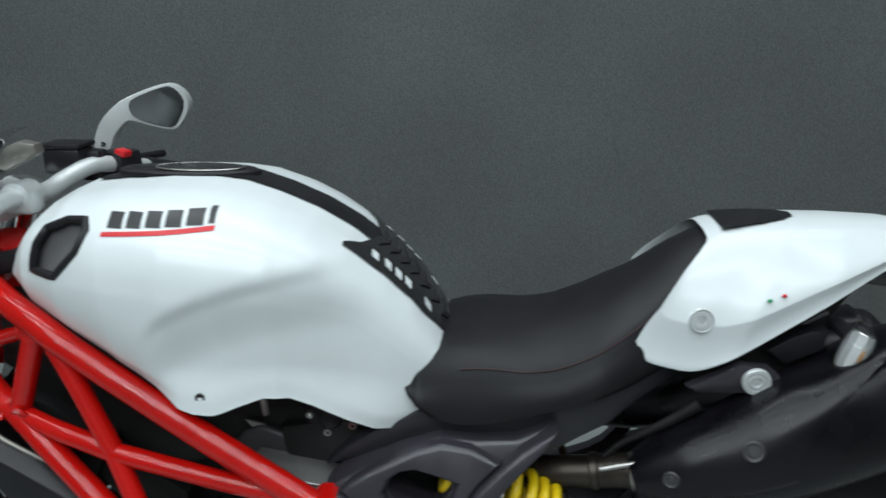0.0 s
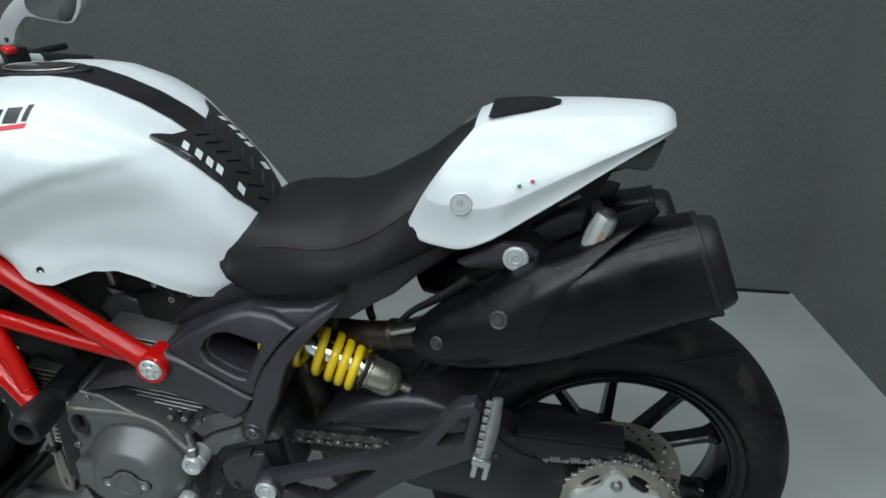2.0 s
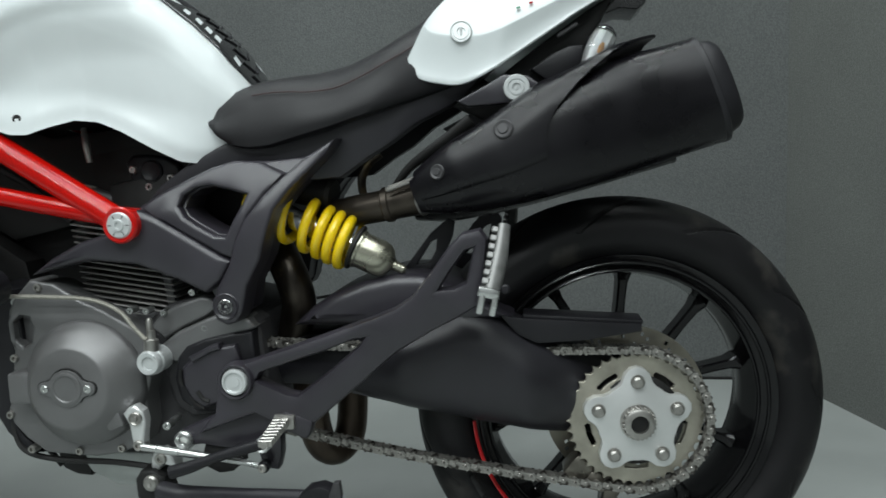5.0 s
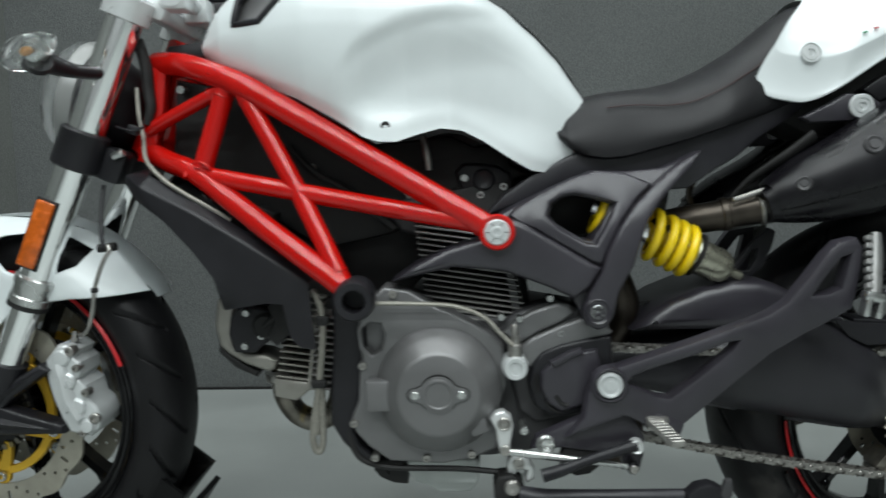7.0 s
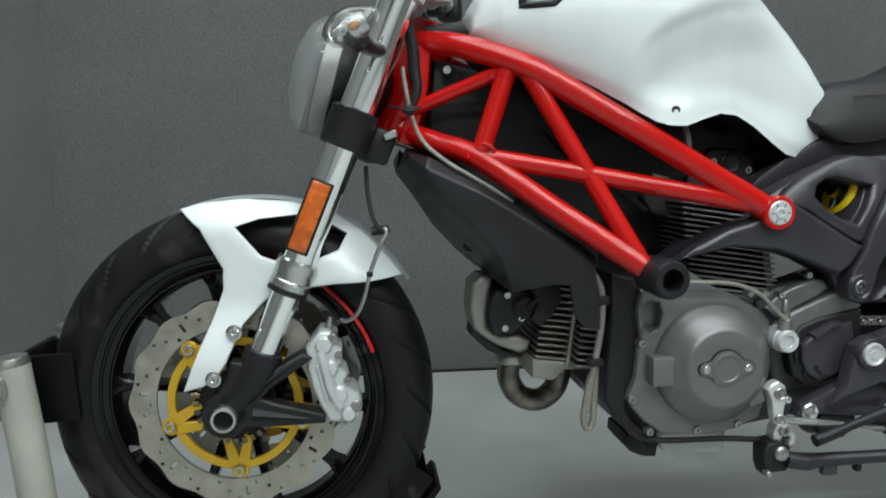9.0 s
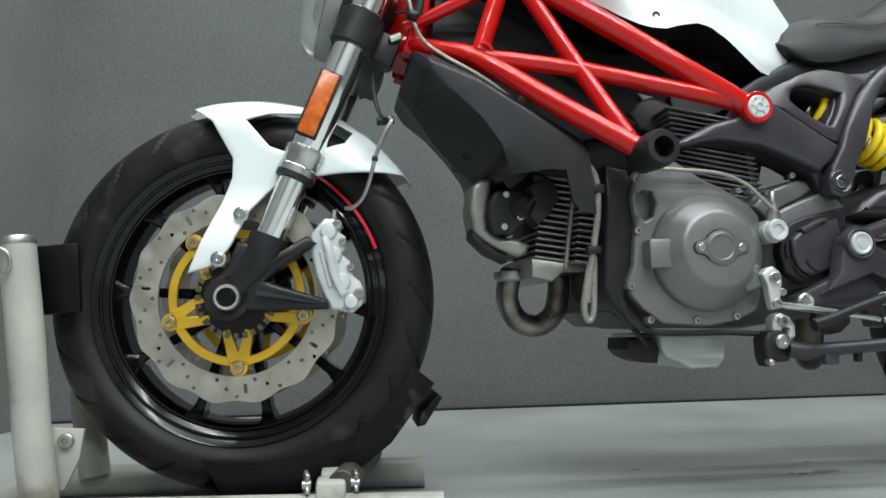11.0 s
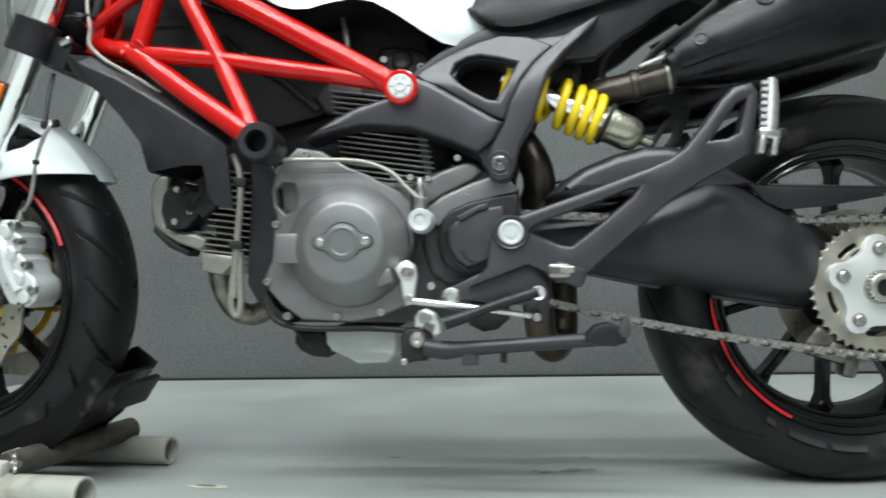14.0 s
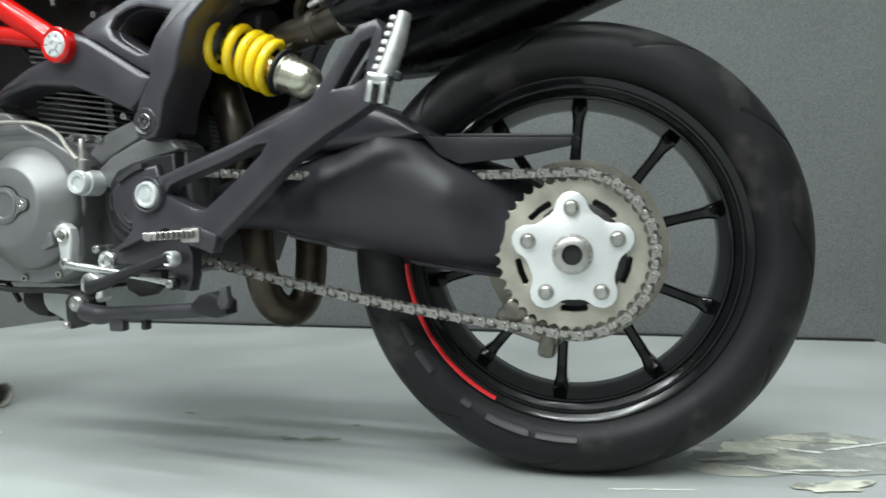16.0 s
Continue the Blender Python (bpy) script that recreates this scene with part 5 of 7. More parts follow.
part("lower_yoke", join(box((-0.535, 0, 0.722), (0.07, 0.20, 0.045), 0.008, (0, 22.7, 0)), box((-0.505, -0.09, 0.715), (0.035, 0.04, 0.05), 0.006, (0, 22.7, 0))), PLASTIC, bike, "black lower triple clamp")
part("clamp_screw", rod((-0.50, -0.112, 0.728), (-0.482, -0.116, 0.734), 0.006, 12), ALU, bike)
part("upper_yoke", join(box((-0.452, 0, 0.950), (0.065, 0.20, 0.026), 0.008, (0, 22.7, 0)), lathe((-0.468, -0.108, 0.935), -FW, [(-0.012, 0.030), (-0.010, 0.035), (0.022, 0.035), (0.024, 0.031)], 26), lathe((-0.468, 0.108, 0.935), (-FW.x, 0, -FW.z), [(-0.012, 0.030), (-0.010, 0.035), (0.022, 0.035), (0.024, 0.031)], 26), box((-0.427, -0.09, 0.943), (0.03, 0.03, 0.034), 0.006, (0, 22.7, 0))), SILVER, bike, "silver cast upper triple clamp")

# front fender
RIM_R = [(33, 0.3165), (36.4, 0.318), (43, 0.319), (52, 0.322), (61, 0.323), (73, 0.317), (86, 0.310), (103, 0.303), (106, 0.301)]
def curl(r):
    """How far the fender's side leans in towards the crown at a radius from the axle."""
    return 0.085 * max(0.0, (r - 0.258) / 0.072) ** 2


def fine_plate(outline, y0, y1, bev, holes, bend):
    """A plate cut fine enough to be bent smoothly."""
    bm = plate(outline, y0, y1, bev, 2, holes=holes)
    for _ in range(3):
        bmesh.ops.triangulate(bm, faces=bm.faces[:])
        bmesh.ops.subdivide_edges(bm, edges=[e for e in bm.edges if e.calc_length() > 0.016], cuts=1)
    bmesh.ops.triangulate(bm, faces=bm.faces[:])
    for v in bm.verts:
        v.co.y += bend(v.co.x, v.co.z)
    return bm


rows = []
for deg in np.linspace(106, 34, 44):
    a, re = radians(deg), lerp(deg, RIM_R)
    w = (0.0930 - curl(re)) * (1 - 0.4 * ease(99, 106, deg)) - 0.012 * ease(42, 34, deg)
    row = []
    for f in np.linspace(-1, 1, 21):
        r = re + 0.003 * (1 - abs(f) ** 1.9)
        row.append(Vector((-0.742 + r * math.cos(a), w * f, 0.333 + r * math.sin(a))))
    rows.append(row)
bm = skin(rows, closed_row=False)
bmesh.ops.solidify(bm, geom=bm.faces[:], thickness=0.003)
fender = part("front_fender", bm, WHITE, bike, "pearl white front fender with side struts", 50)
fender.matrix_basis = F_TURN
for s in (1, -1):
    m = (lambda b: b) if s > 0 else mirrored
    part("fender_strut", m(fine_plate([(-0.812, 0.628), (-0.78, 0.637), (-0.72, 0.642), (-0.65, 0.636), (-0.585, 0.615), (-0.545, 0.588), (-0.508, 0.550), (-0.486, 0.522), (-0.53, 0.519), (-0.580, 0.517), (-0.625, 0.512), (-0.647, 0.525), (-0.668, 0.508), (-0.690, 0.488), (-0.714, 0.462), (-0.737, 0.408), (-0.753, 0.385), (-0.770, 0.375), (-0.800, 0.367), (-0.783, 0.410), (-0.760, 0.468), (-0.744, 0.512), (-0.743, 0.542), (-0.775, 0.600)], -0.094, -0.088, 0.003,
        [[(-0.724, 0.602), (-0.690, 0.613), (-0.640, 0.617), (-0.60, 0.607), (-0.567, 0.588), (-0.576, 0.566), (-0.61, 0.553), (-0.655, 0.548), (-0.688, 0.560)]],
        lambda x, z: curl(math.hypot(x + 0.742, z - 0.333)) - 0.030 * ease(0.50, 0.40, z))), WHITE, fender, "white fender side strut", 50)
    for bx, bz, by in ((-0.754, 0.387, -0.1245), (-0.724, 0.453, -0.1155)):
        part("fender_bolt", m(lathe((bx, by, bz), (0, -1, 0), [(0, 0.0115), (0.003, 0.0115), (0.004, 0.008), (0.006, 0.007), (0.006, 0.003), (0.003, 0)], 20)), ALU, fender)

# headlamp and front indicator
hx, hz, hw = -0.590, 0.826, Vector((-0.96, 0, 0.28)).normalized()
lamp = part("headlamp", lathe((hx, 0, hz), hw, [(-0.11, 0.03), (-0.09, 0.06), (-0.03, 0.086), (-0.012, 0.089), (0.0, 0.088)], 36), PLASTIC, bike, "round headlamp in a silver and white shell")
part("lamp_shell", lathe((hx, 0, hz), hw, [(-0.026, 0.086), (-0.024, 0.0905), (-0.008, 0.0940), (0.000, 0.092), (0.002, 0.086)], 36), surface("silver_grey_lamp_shell", (0.22, 0.225, 0.22), 0.35, metal=0.2, var=0.05, bump=0.05), lamp, "silver grey headlamp ring")
part("reflector_bowl", lathe((hx, 0, hz), hw, [(-0.05, 0.02), (-0.02, 0.06), (0.002, 0.085)], 30), SILVER, lamp)
part("lamp_lens", lathe((hx, 0, hz), hw, [(0.000, 0.0925), (0.014, 0.090), (0.030, 0.076), (0.042, 0.045), (0.046, 0.0)], 36), CLEAR, lamp, "clear domed headlamp lens")
for s in (1, -1):
    m = (lambda b: b) if s > 0 else mirrored
    ind = part("front_indicator", m(tube([(-0.495, -0.10, 0.850), (-0.520, -0.17, 0.845), (-0.540, -0.215, 0.853)], [0.010, 0.010, 0.016], 12, 4)), PLASTIC, bike, "clear front turn signal on a black stem")
    part("lens", m(lathe((-0.570, -0.236, 0.850), (0.82, 0, 0.42), [(-0.010, 0.006), (-0.004, 0.014), (0.014, 0.0235), (0.036, 0.0225), (0.055, 0.0140), (0.066, 0.006), (0.068, 0.002)], 24)), CLEAR, ind, "clear indicator lens")
    part("bulb_housing", m(lathe((-0.562, -0.230, 0.852), (0.82, 0, 0.42), [(0, 0.006), (0.02, 0.012), (0.036, 0.009)], 14)), ALU, ind)
    part("lamp_bulb", m(lathe((-0.548, -0.246, 0.858), (0.82, 0, 0.42), [(0, 0.003), (0.006, 0.005), (0.012, 0.0035), (0.014, 0)], 12)), bpy.data.materials["amber_bulb_glass"], ind, "amber bulb")
    part("housing", m(lathe((-0.548, -0.215, 0.848), (0.5, -0.6, 0.2), [(0, 0.012), (0.012, 0.020), (0.02, 0.017)], 16)), PLASTIC, ind)

# ---- engine ----
engine = part("engine", plate([(-0.165, 0.30), (-0.135, 0.275), (0.05, 0.270), (0.20, 0.29), (0.23, 0.36), (0.21, 0.465), (0.12, 0.482), (0.03, 0.486), (-0.06, 0.505), (-0.16, 0.51)], -0.135, 0.135, 0.012), ENGINE_DARK, bike, "grey painted twin-cylinder engine")
case = part("alternator_case", plate([(-0.136, 0.492), (-0.126, 0.510), (-0.100, 0.535), (-0.064, 0.529), (-0.024, 0.503), (0.005, 0.491), (0.050, 0.465), (0.068, 0.446), (0.071, 0.390), (0.062, 0.364), (0.064, 0.323), (0.055, 0.297), (0.02, 0.283), (-0.022, 0.276), (-0.098, 0.281), (-0.128, 0.303), (-0.147, 0.325), (-0.152, 0.346), (-0.141, 0.371), (-0.138, 0.412), (-0.134, 0.432), (-0.140, 0.470)], -0.172, -0.12, 0.008, 3, holes=[[(-0.133, 0.474), (-0.122, 0.484), (-0.106, 0.482), (-0.101, 0.466), (-0.106, 0.444), (-0.119, 0.437), (-0.132, 0.450)]]), ENGINE, engine, "grey painted alternator case")
part("pocket_floor", box((-0.118, -0.147, 0.461), (0.05, 0.01, 0.06), 0.002), ENGINE, case)
part("round_cover", lathe((-0.0245, -0.165, 0.387), (0, -1, 0.06), [(0, 0.0905), (0.010, 0.0900), (0.016, 0.0885), (0.019, 0.0860), (0.041, 0.0680), (0.0445, 0.0640), (0.0490, 0.0600), (0.0520, 0.0565), (0.053, 0.053), (0.053, 0)], 64), ENGINE, case, "round grey alternator cover")
badge = []
for s in (1, -1):
    badge += [(-0.0245 + s * (0.0325 + 0.0090 * math.cos(a)), 0.3915 + s * 0.0090 * math.sin(a)) for a in np.linspace(-1.75, 1.75, 10)]
    badge += [(-0.0245 + 0.0258 * math.cos(a), 0.3915 + 0.0258 * math.sin(a)) for a in np.linspace(0.50, math.pi - 0.50, 13) + (0 if s > 0 else math.pi)]
part("badge_gap", plate([(-0.0245 + (x + 0.0245) * 1.055, 0.3915 + (z - 0.3915) * 1.085) for x, z in badge], -0.2190, -0.216, 0, 1), VOID, case)
part("cover_badge", plate(badge, -0.2215, -0.216, 0.0012, 2), ENGINE, case, "grey two-eared inspection plate")
part("badge_disc", lathe((-0.0245, -0.2215, 0.3915), (0, -1, 0), [(-0.002, 0.0225), (0.001, 0.0225), (0.002, 0.0205), (0.002, 0.0185), (0.0008, 0.0170), (0.0008, 0)], 36), ENGINE, case)
for bx in (-0.0560, 0.0070):
    part("badge_screw", cap_bolt(bx, -0.2210, 0.3915, 0.0055, 0.0025), ALU, case)
part("cover_lug", box((-0.104, -0.187, 0.385), (0.046, 0.028, 0.044), 0.004), ENGINE, case)
part("cover_lug", box((0.030, -0.196, 0.340), (0.026, 0.02, 0.022), 0.004, (0, -20, 0)), ENGINE, case)
for bx, bz in ((-0.148, 0.338), (-0.119, 0.287), (-0.045, 0.285), (0.020, 0.290), (-0.087, 0.524), (-0.133, 0.422)):
    part("case_bolt", cap_bolt(bx, -0.170, bz, 0.0060, 0.006), STEEL, case)
part("large_bolt", cap_bolt(-0.128, -0.160, 0.502, 0.0075, 0.008), ALU, case)
part("gear_casing", plate([(0.060, 0.470), (0.09, 0.492), (0.15, 0.508), (0.19, 0.492), (0.224, 0.466), (0.235, 0.36), (0.175, 0.338), (0.149, 0.333), (0.116, 0.326), (0.091, 0.343), (0.080, 0.382), (0.076, 0.42)], -0.146, -0.1, 0.008, 3), ENGINE_DARK, engine, "dark gearbox casing")
part("gearbox_cover", plate([(0.068, 0.463), (0.086, 0.481), (0.107, 0.493), (0.146, 0.506), (0.163, 0.503), (0.171, 0.490), (0.153, 0.477), (0.119, 0.462), (0.089, 0.445)], -0.158, -0.12, 0.006, 3), ENGINE, engine, "grey upper gearbox cover")
part("gearbox_cover", plate([(0.086, 0.438), (0.110, 0.456), (0.152, 0.474), (0.186, 0.485), (0.212, 0.476), (0.225, 0.462), (0.219, 0.457), (0.152, 0.441), (0.124, 0.429), (0.108, 0.412), (0.090, 0.416)], -0.162, -0.12, 0.006, 3), ENGINE, engine, "grey curved gearbox cover")
cover = part("sprocket_cover", plate([(0.110, 0.420), (0.124, 0.436), (0.150, 0.446), (0.193, 0.455), (0.222, 0.457), (0.226, 0.36), (0.178, 0.345), (0.156, 0.340), (0.135, 0.341), (0.111, 0.358), (0.103, 0.390)], -0.166, -0.13, 0.007, 3), PLASTIC, engine, "black stepped sprocket cover")
part("cover_step", plate([(0.120, 0.408), (0.138, 0.424), (0.167, 0.436), (0.200, 0.441), (0.206, 0.416), (0.205, 0.37), (0.170, 0.356), (0.148, 0.350), (0.131, 0.362), (0.120, 0.383)], -0.176, -0.15, 0.006, 3), DARK, cover)
part("cover_rib", plate([(0.133, 0.424), (0.165, 0.440), (0.178, 0.443), (0.180, 0.435), (0.165, 0.431), (0.139, 0.417)], -0.181, -0.165, 0.003), DARK, cover)
# Slots are raised near-black bars in place of shaded cuts.
for pts in (((0.1155, 0.404), (0.1135, 0.392), (0.116, 0.380)), ((0.127, 0.366), (0.134, 0.355), (0.147, 0.3475)), ((0.141, 0.375), (0.149, 0.364), (0.158, 0.361))):
    part("cover_slot", tube([(x, -0.1675 if x < 0.14 or z < 0.36 else -0.176, z) for x, z in pts], 0.0034, 8, 3, flat=0.8), VOID, cover)
part("slave_cylinder", lathe((0.083, -0.160, 0.420), (0, -1, 0), [(0, 0.0185), (0.026, 0.0185), (0.028, 0.0170), (0.036, 0.0170), (0.039, 0.0150), (0.038, 0.0095), (0.035, 0.0085), (0.036, 0)], 28), SILVER, engine, "silver clutch slave cylinder")
part("bleed_fitting", join(lathe((0.083, -0.185, 0.435), (0.05, 0, 1), [(0, 0.010), (0.016, 0.010), (0.018, 0.007), (0.03, 0.006)], 14), lathe((0.083, -0.185, 0.455), (0, 0, 1), [(0, 0.005), (0.022, 0.005), (0.026, 0.003)], 10)), STEEL, engine)
part("clutch_hose", tube([(-0.135, -0.19, 0.515), (-0.06, -0.188, 0.513), (0.0, -0.186, 0.508), (0.04, -0.186, 0.492), (0.062, -0.190, 0.470), (0.080, -0.192, 0.452)], 0.0032, 8), HOSE, engine, "braided clutch hose")
for bx, bz in ((0.136, 0.512), (0.042, 0.487), (0.066, 0.486), (0.092, 0.483), (0.094, 0.327), (0.151, 0.461)):
    part("case_bolt", cap_bolt(bx, -0.156, bz, 0.0052, 0.006), ALU, engine)
# rear cylinder
for k in range(17):
    c = Vector((0.034, -0.0, 0.478)) + Vector((-0.17, 0, 0.98)) * (0.0088 * k)
    part("cooling_fin", box((c.x, 0, c.z), (0.150 - 0.0008 * k, 0.268, 0.0028), 0.001, (0, 9, 0), 1), FIN_DARK, engine)
part("fin_web", box((0.084, 0, 0.53), (0.012, 0.262, 0.12), 0.002, (0, -9, 0)), ENGINE_DARK, engine)
part("cylinder_core", box((0.045, 0, 0.575), (0.115, 0.16, 0.20), 0.01, (0, -9, 0)), VOID, engine)
part("cylinder_head", box((0.015, 0, 0.68), (0.16, 0.128, 0.10), 0.015, (0, -9, 0)), VOID, engine)
part("belt_cover", plate([(0.004, 0.695), (0.016, 0.707), (0.040, 0.707), (0.068, 0.703), (0.088, 0.691), (0.093, 0.668), (0.082, 0.650), (0.060, 0.643), (0.038, 0.650), (0.012, 0.668)], -0.076, -0.03, 0.006, 3), PLASTIC, engine, "black belt cover behind the frame")
part("cover_boss", lathe((0.047, -0.074, 0.682), (0, -1, 0), [(0, 0.017), (0.006, 0.017), (0.008, 0.014), (0.006, 0.011), (0.006, 0)], 22), PLASTIC, engine)
for bx, bz in ((0.018, 0.685), (0.077, 0.671), (0.042, 0.659)):
    part("cover_bolt", cap_bolt(bx, -0.076, bz, 0.0058, 0.006), ALU, engine)
part("valve_cover", plate([(-0.098, 0.632), (-0.080, 0.652), (-0.054, 0.662), (-0.025, 0.651), (0.005, 0.626), (0.0, 0.606), (-0.043, 0.594), (-0.081, 0.606)], -0.075, 0.05, 0.008, 3), ENGINE_DARK, engine, "dark grey valve cover")
part("fuel_fitting", tube([(-0.042, -0.10, 0.748), (-0.037, -0.105, 0.722), (-0.034, -0.105, 0.698)], [0.0042, 0.0055, 0.0042], 10, 3), STEEL, engine, "steel fuel line fitting")
part("clip_plate", plate([(-0.078, 0.668), (-0.050, 0.662), (-0.048, 0.650), (-0.066, 0.652)], -0.070, -0.066, 0.001), FIN, engine)
part("hose_clip", join(box((-0.464, -0.118, 0.766), (0.016, 0.016, 0.014), 0.003, (0, 20, 0)), tube([(-0.492, -0.112, 0.772), (-0.478, -0.124, 0.768), (-0.462, -0.126, 0.764), (-0.448, -0.120, 0.770)], 0.0020, 6, 3)), PLASTIC, bike, "black wire clip holding the hose to the frame")
part("throttle_screw", cap_bolt(-0.214, -0.066, 0.706, 0.006, 0.006), STEEL, engine)
part("vacuum_hose", tube([(-0.25, -0.07, 0.74), (-0.21, -0.075, 0.70), (-0.16, -0.075, 0.67), (-0.12, -0.075, 0.635), (-0.09, -0.075, 0.61)], 0.0055, 10), VOID, engine, "black rubber hose behind the frame")
part("wiring_loom", tube([(-0.464, -0.085, 0.900), (-0.454, -0.085, 0.860), (-0.452, -0.085, 0.825), (-0.449, -0.088, 0.800), (-0.456, -0.09, 0.775)], [0.008, 0.009, 0.009, 0.008, 0.006], 10, 4), VOID, bike, "black wiring loom at the steering head")
# Added black block darkens the space at the steering head.
part("head_block", plate([(-0.446, 0.862), (-0.415, 0.866), (-0.361, 0.880), (-0.375, 0.902), (-0.43, 0.895)], -0.06, 0.06, 0.006), PLASTIC, bike, "black filler block for the dark space below the tank nose")
part("head_screw", cap_bolt(-0.404, -0.082, 0.826, 0.0065, 0.005), ALU, bike)
# front cylinder, reaching forward and down
for k in range(14):
    part("cooling_fin", box((-0.246 + 0.0016 * k, 0, 0.386 + 0.0098 * k), (0.058, 0.20, 0.0032), 0.001, (0, 8, 0), 1), FIN, engine)
for k in range(12):
    part("cooling_fin", box((-0.203 + 0.0012 * k, 0, 0.378 + 0.0098 * k), (0.032, 0.26, 0.0030), 0.001, (0, 8, 0), 1), FIN_DARK, engine)
part("fin_web", box((-0.217, 0, 0.43), (0.006, 0.21, 0.12), 0.001, (0, 8, 0)), FIN, engine)
part("cylinder_core", box((-0.225, 0, 0.45), (0.085, 0.15, 0.17), 0.008), VOID, engine)
part("cylinder_head", plate([(-0.280, 0.357), (-0.246, 0.350), (-0.226, 0.366), (-0.19, 0.366), (-0.19, 0.378), (-0.230, 0.381), (-0.280, 0.388)], -0.10, 0.10, 0.006), FIN, engine, "bare cast cylinder base")
part("cam_cover", plate([(-0.348, 0.455), (-0.344, 0.480), (-0.334, 0.494), (-0.312, 0.500), (-0.285, 0.494), (-0.272, 0.480), (-0.277, 0.455), (-0.290, 0.440), (-0.308, 0.425), (-0.340, 0.426)], -0.095, 0.02, 0.007, 3), PLASTIC, engine, "black front cam cover")
part("head_cover", plate([(-0.354, 0.517), (-0.335, 0.516), (-0.340, 0.487), (-0.344, 0.456), (-0.344, 0.436), (-0.325, 0.424), (-0.295, 0.420), (-0.275, 0.41), (-0.280, 0.395), (-0.294, 0.391), (-0.328, 0.403), (-0.352, 0.418), (-0.368, 0.432), (-0.374, 0.465), (-0.369, 0.505)], -0.080, -0.020, 0.009, 4), FIN, engine, "bare cast front head cover")
# Near-black strip along the lower edge of the head cover.
part("head_lower_edge", plate([(-0.369, 0.438), (-0.371, 0.423), (-0.345, 0.397), (-0.313, 0.382), (-0.308, 0.390), (-0.330, 0.402), (-0.355, 0.421)], -0.074, -0.03, 0.004), VOID, engine)
part("head_bracket", plate([(-0.283, 0.500), (-0.262, 0.514), (-0.240, 0.507), (-0.234, 0.480), (-0.250, 0.455), (-0.270, 0.438), (-0.285, 0.452), (-0.274, 0.476)], -0.112, -0.07, 0.006, 2), VOID, engine, "black bracket and leads beside the cylinder head")
part("plug_cap", join(lathe((-0.290, -0.085, 0.468), (0, -1, 0), [(0, 0.020), (0.014, 0.020), (0.018, 0.015), (0.018, 0)], 20), tube([(-0.290, -0.10, 0.468), (-0.268, -0.108, 0.488), (-0.250, -0.10, 0.515)], 0.0045, 8)), VOID, engine, "black spark plug cap and lead")
for bx, bz in ((-0.322, 0.437), (-0.318, 0.488), (-0.296, 0.452)):
    part("cover_bolt", cap_bolt(bx, -0.096, bz, 0.0055, 0.005), ALU, engine)
part("breather_hose", tube([(-0.203, -0.152, 0.372), (-0.209, -0.150, 0.340), (-0.213, -0.148, 0.308), (-0.209, -0.147, 0.290), (-0.202, -0.147, 0.290), (-0.198, -0.148, 0.308), (-0.197, -0.150, 0.345), (-0.196, -0.152, 0.385)], 0.0052, 10, 4), HOSE, engine, "pale braided hose loop")
part("timing_case", plate([(-0.176, 0.525), (-0.140, 0.518), (-0.130, 0.484), (-0.127, 0.442), (-0.140, 0.370), (-0.150, 0.323), (-0.142, 0.302), (-0.112, 0.276), (-0.137, 0.273), (-0.168, 0.306), (-0.184, 0.335), (-0.180, 0.408), (-0.176, 0.459)], -0.160, 0.0, 0.006, 3), PLASTIC, engine, "black timing case edge")
part("header_pipe", tube([(-0.288, 0.0, 0.372), (-0.292, 0.02, 0.330), (-0.274, 0.03, 0.292), (-0.240, 0.03, 0.279), (-0.210, 0.03, 0.296), (-0.198, 0.03, 0.33), (-0.195, 0.03, 0.37)], 0.0195, 18), BURNT, engine, "bronzed exhaust header bend")
part("header_collar", lathe((-0.288, 0.0, 0.372), (0, 0, -1), [(0, 0.030), (0.006, 0.031), (0.012, 0.030), (0.016, 0.026)], 20), STEEL, engine)
part("oil_hose", tube([(-0.205, -0.155, 0.530), (-0.193, -0.160, 0.508), (-0.190, -0.162, 0.480), (-0.192, -0.162, 0.445), (-0.198, -0.158, 0.400), (-0.204, -0.152, 0.355), (-0.208, -0.148, 0.315)], 0.0052, 10), HOSE, engine, "braided oil cooler hose")
part("hose_clip", box((-0.190, -0.160, 0.487), (0.020, 0.018, 0.014), 0.003), VOID, engine)
part("hose_clip", box((-0.199, -0.157, 0.394), (0.022, 0.018, 0.012), 0.003), VOID, engine)
part("sump", plate([(-0.078, 0.262), (-0.076, 0.240), (-0.068, 0.228), (-0.044, 0.218), (-0.028, 0.208), (0.018, 0.209), (0.030, 0.222), (0.034, 0.262)], -0.115, 0.09, 0.008, 3), SUMP, engine, "pale grey cast engine sump")
part("sump_guard", plate([(-0.128, 0.258), (-0.130, 0.240), (-0.120, 0.228), (-0.100, 0.219), (-0.078, 0.217), (-0.074, 0.240), (-0.086, 0.258)], -0.105, -0.02, 0.006), VOID, engine, "black quarter-round guard before the sump")
part("harness", tube([(-0.16, -0.155, 0.33), (-0.145, -0.16, 0.285), (-0.10, -0.16, 0.268), (0.0, -0.165, 0.266), (0.06, -0.17, 0.262)], 0.0045, 8), VOID, engine, "black wiring harness")
part("harness", tube([(-0.16, -0.13, 0.30), (-0.125, -0.13, 0.270), (-0.105, -0.13, 0.245)], 0.004, 8), VOID, engine, "black breather hose")
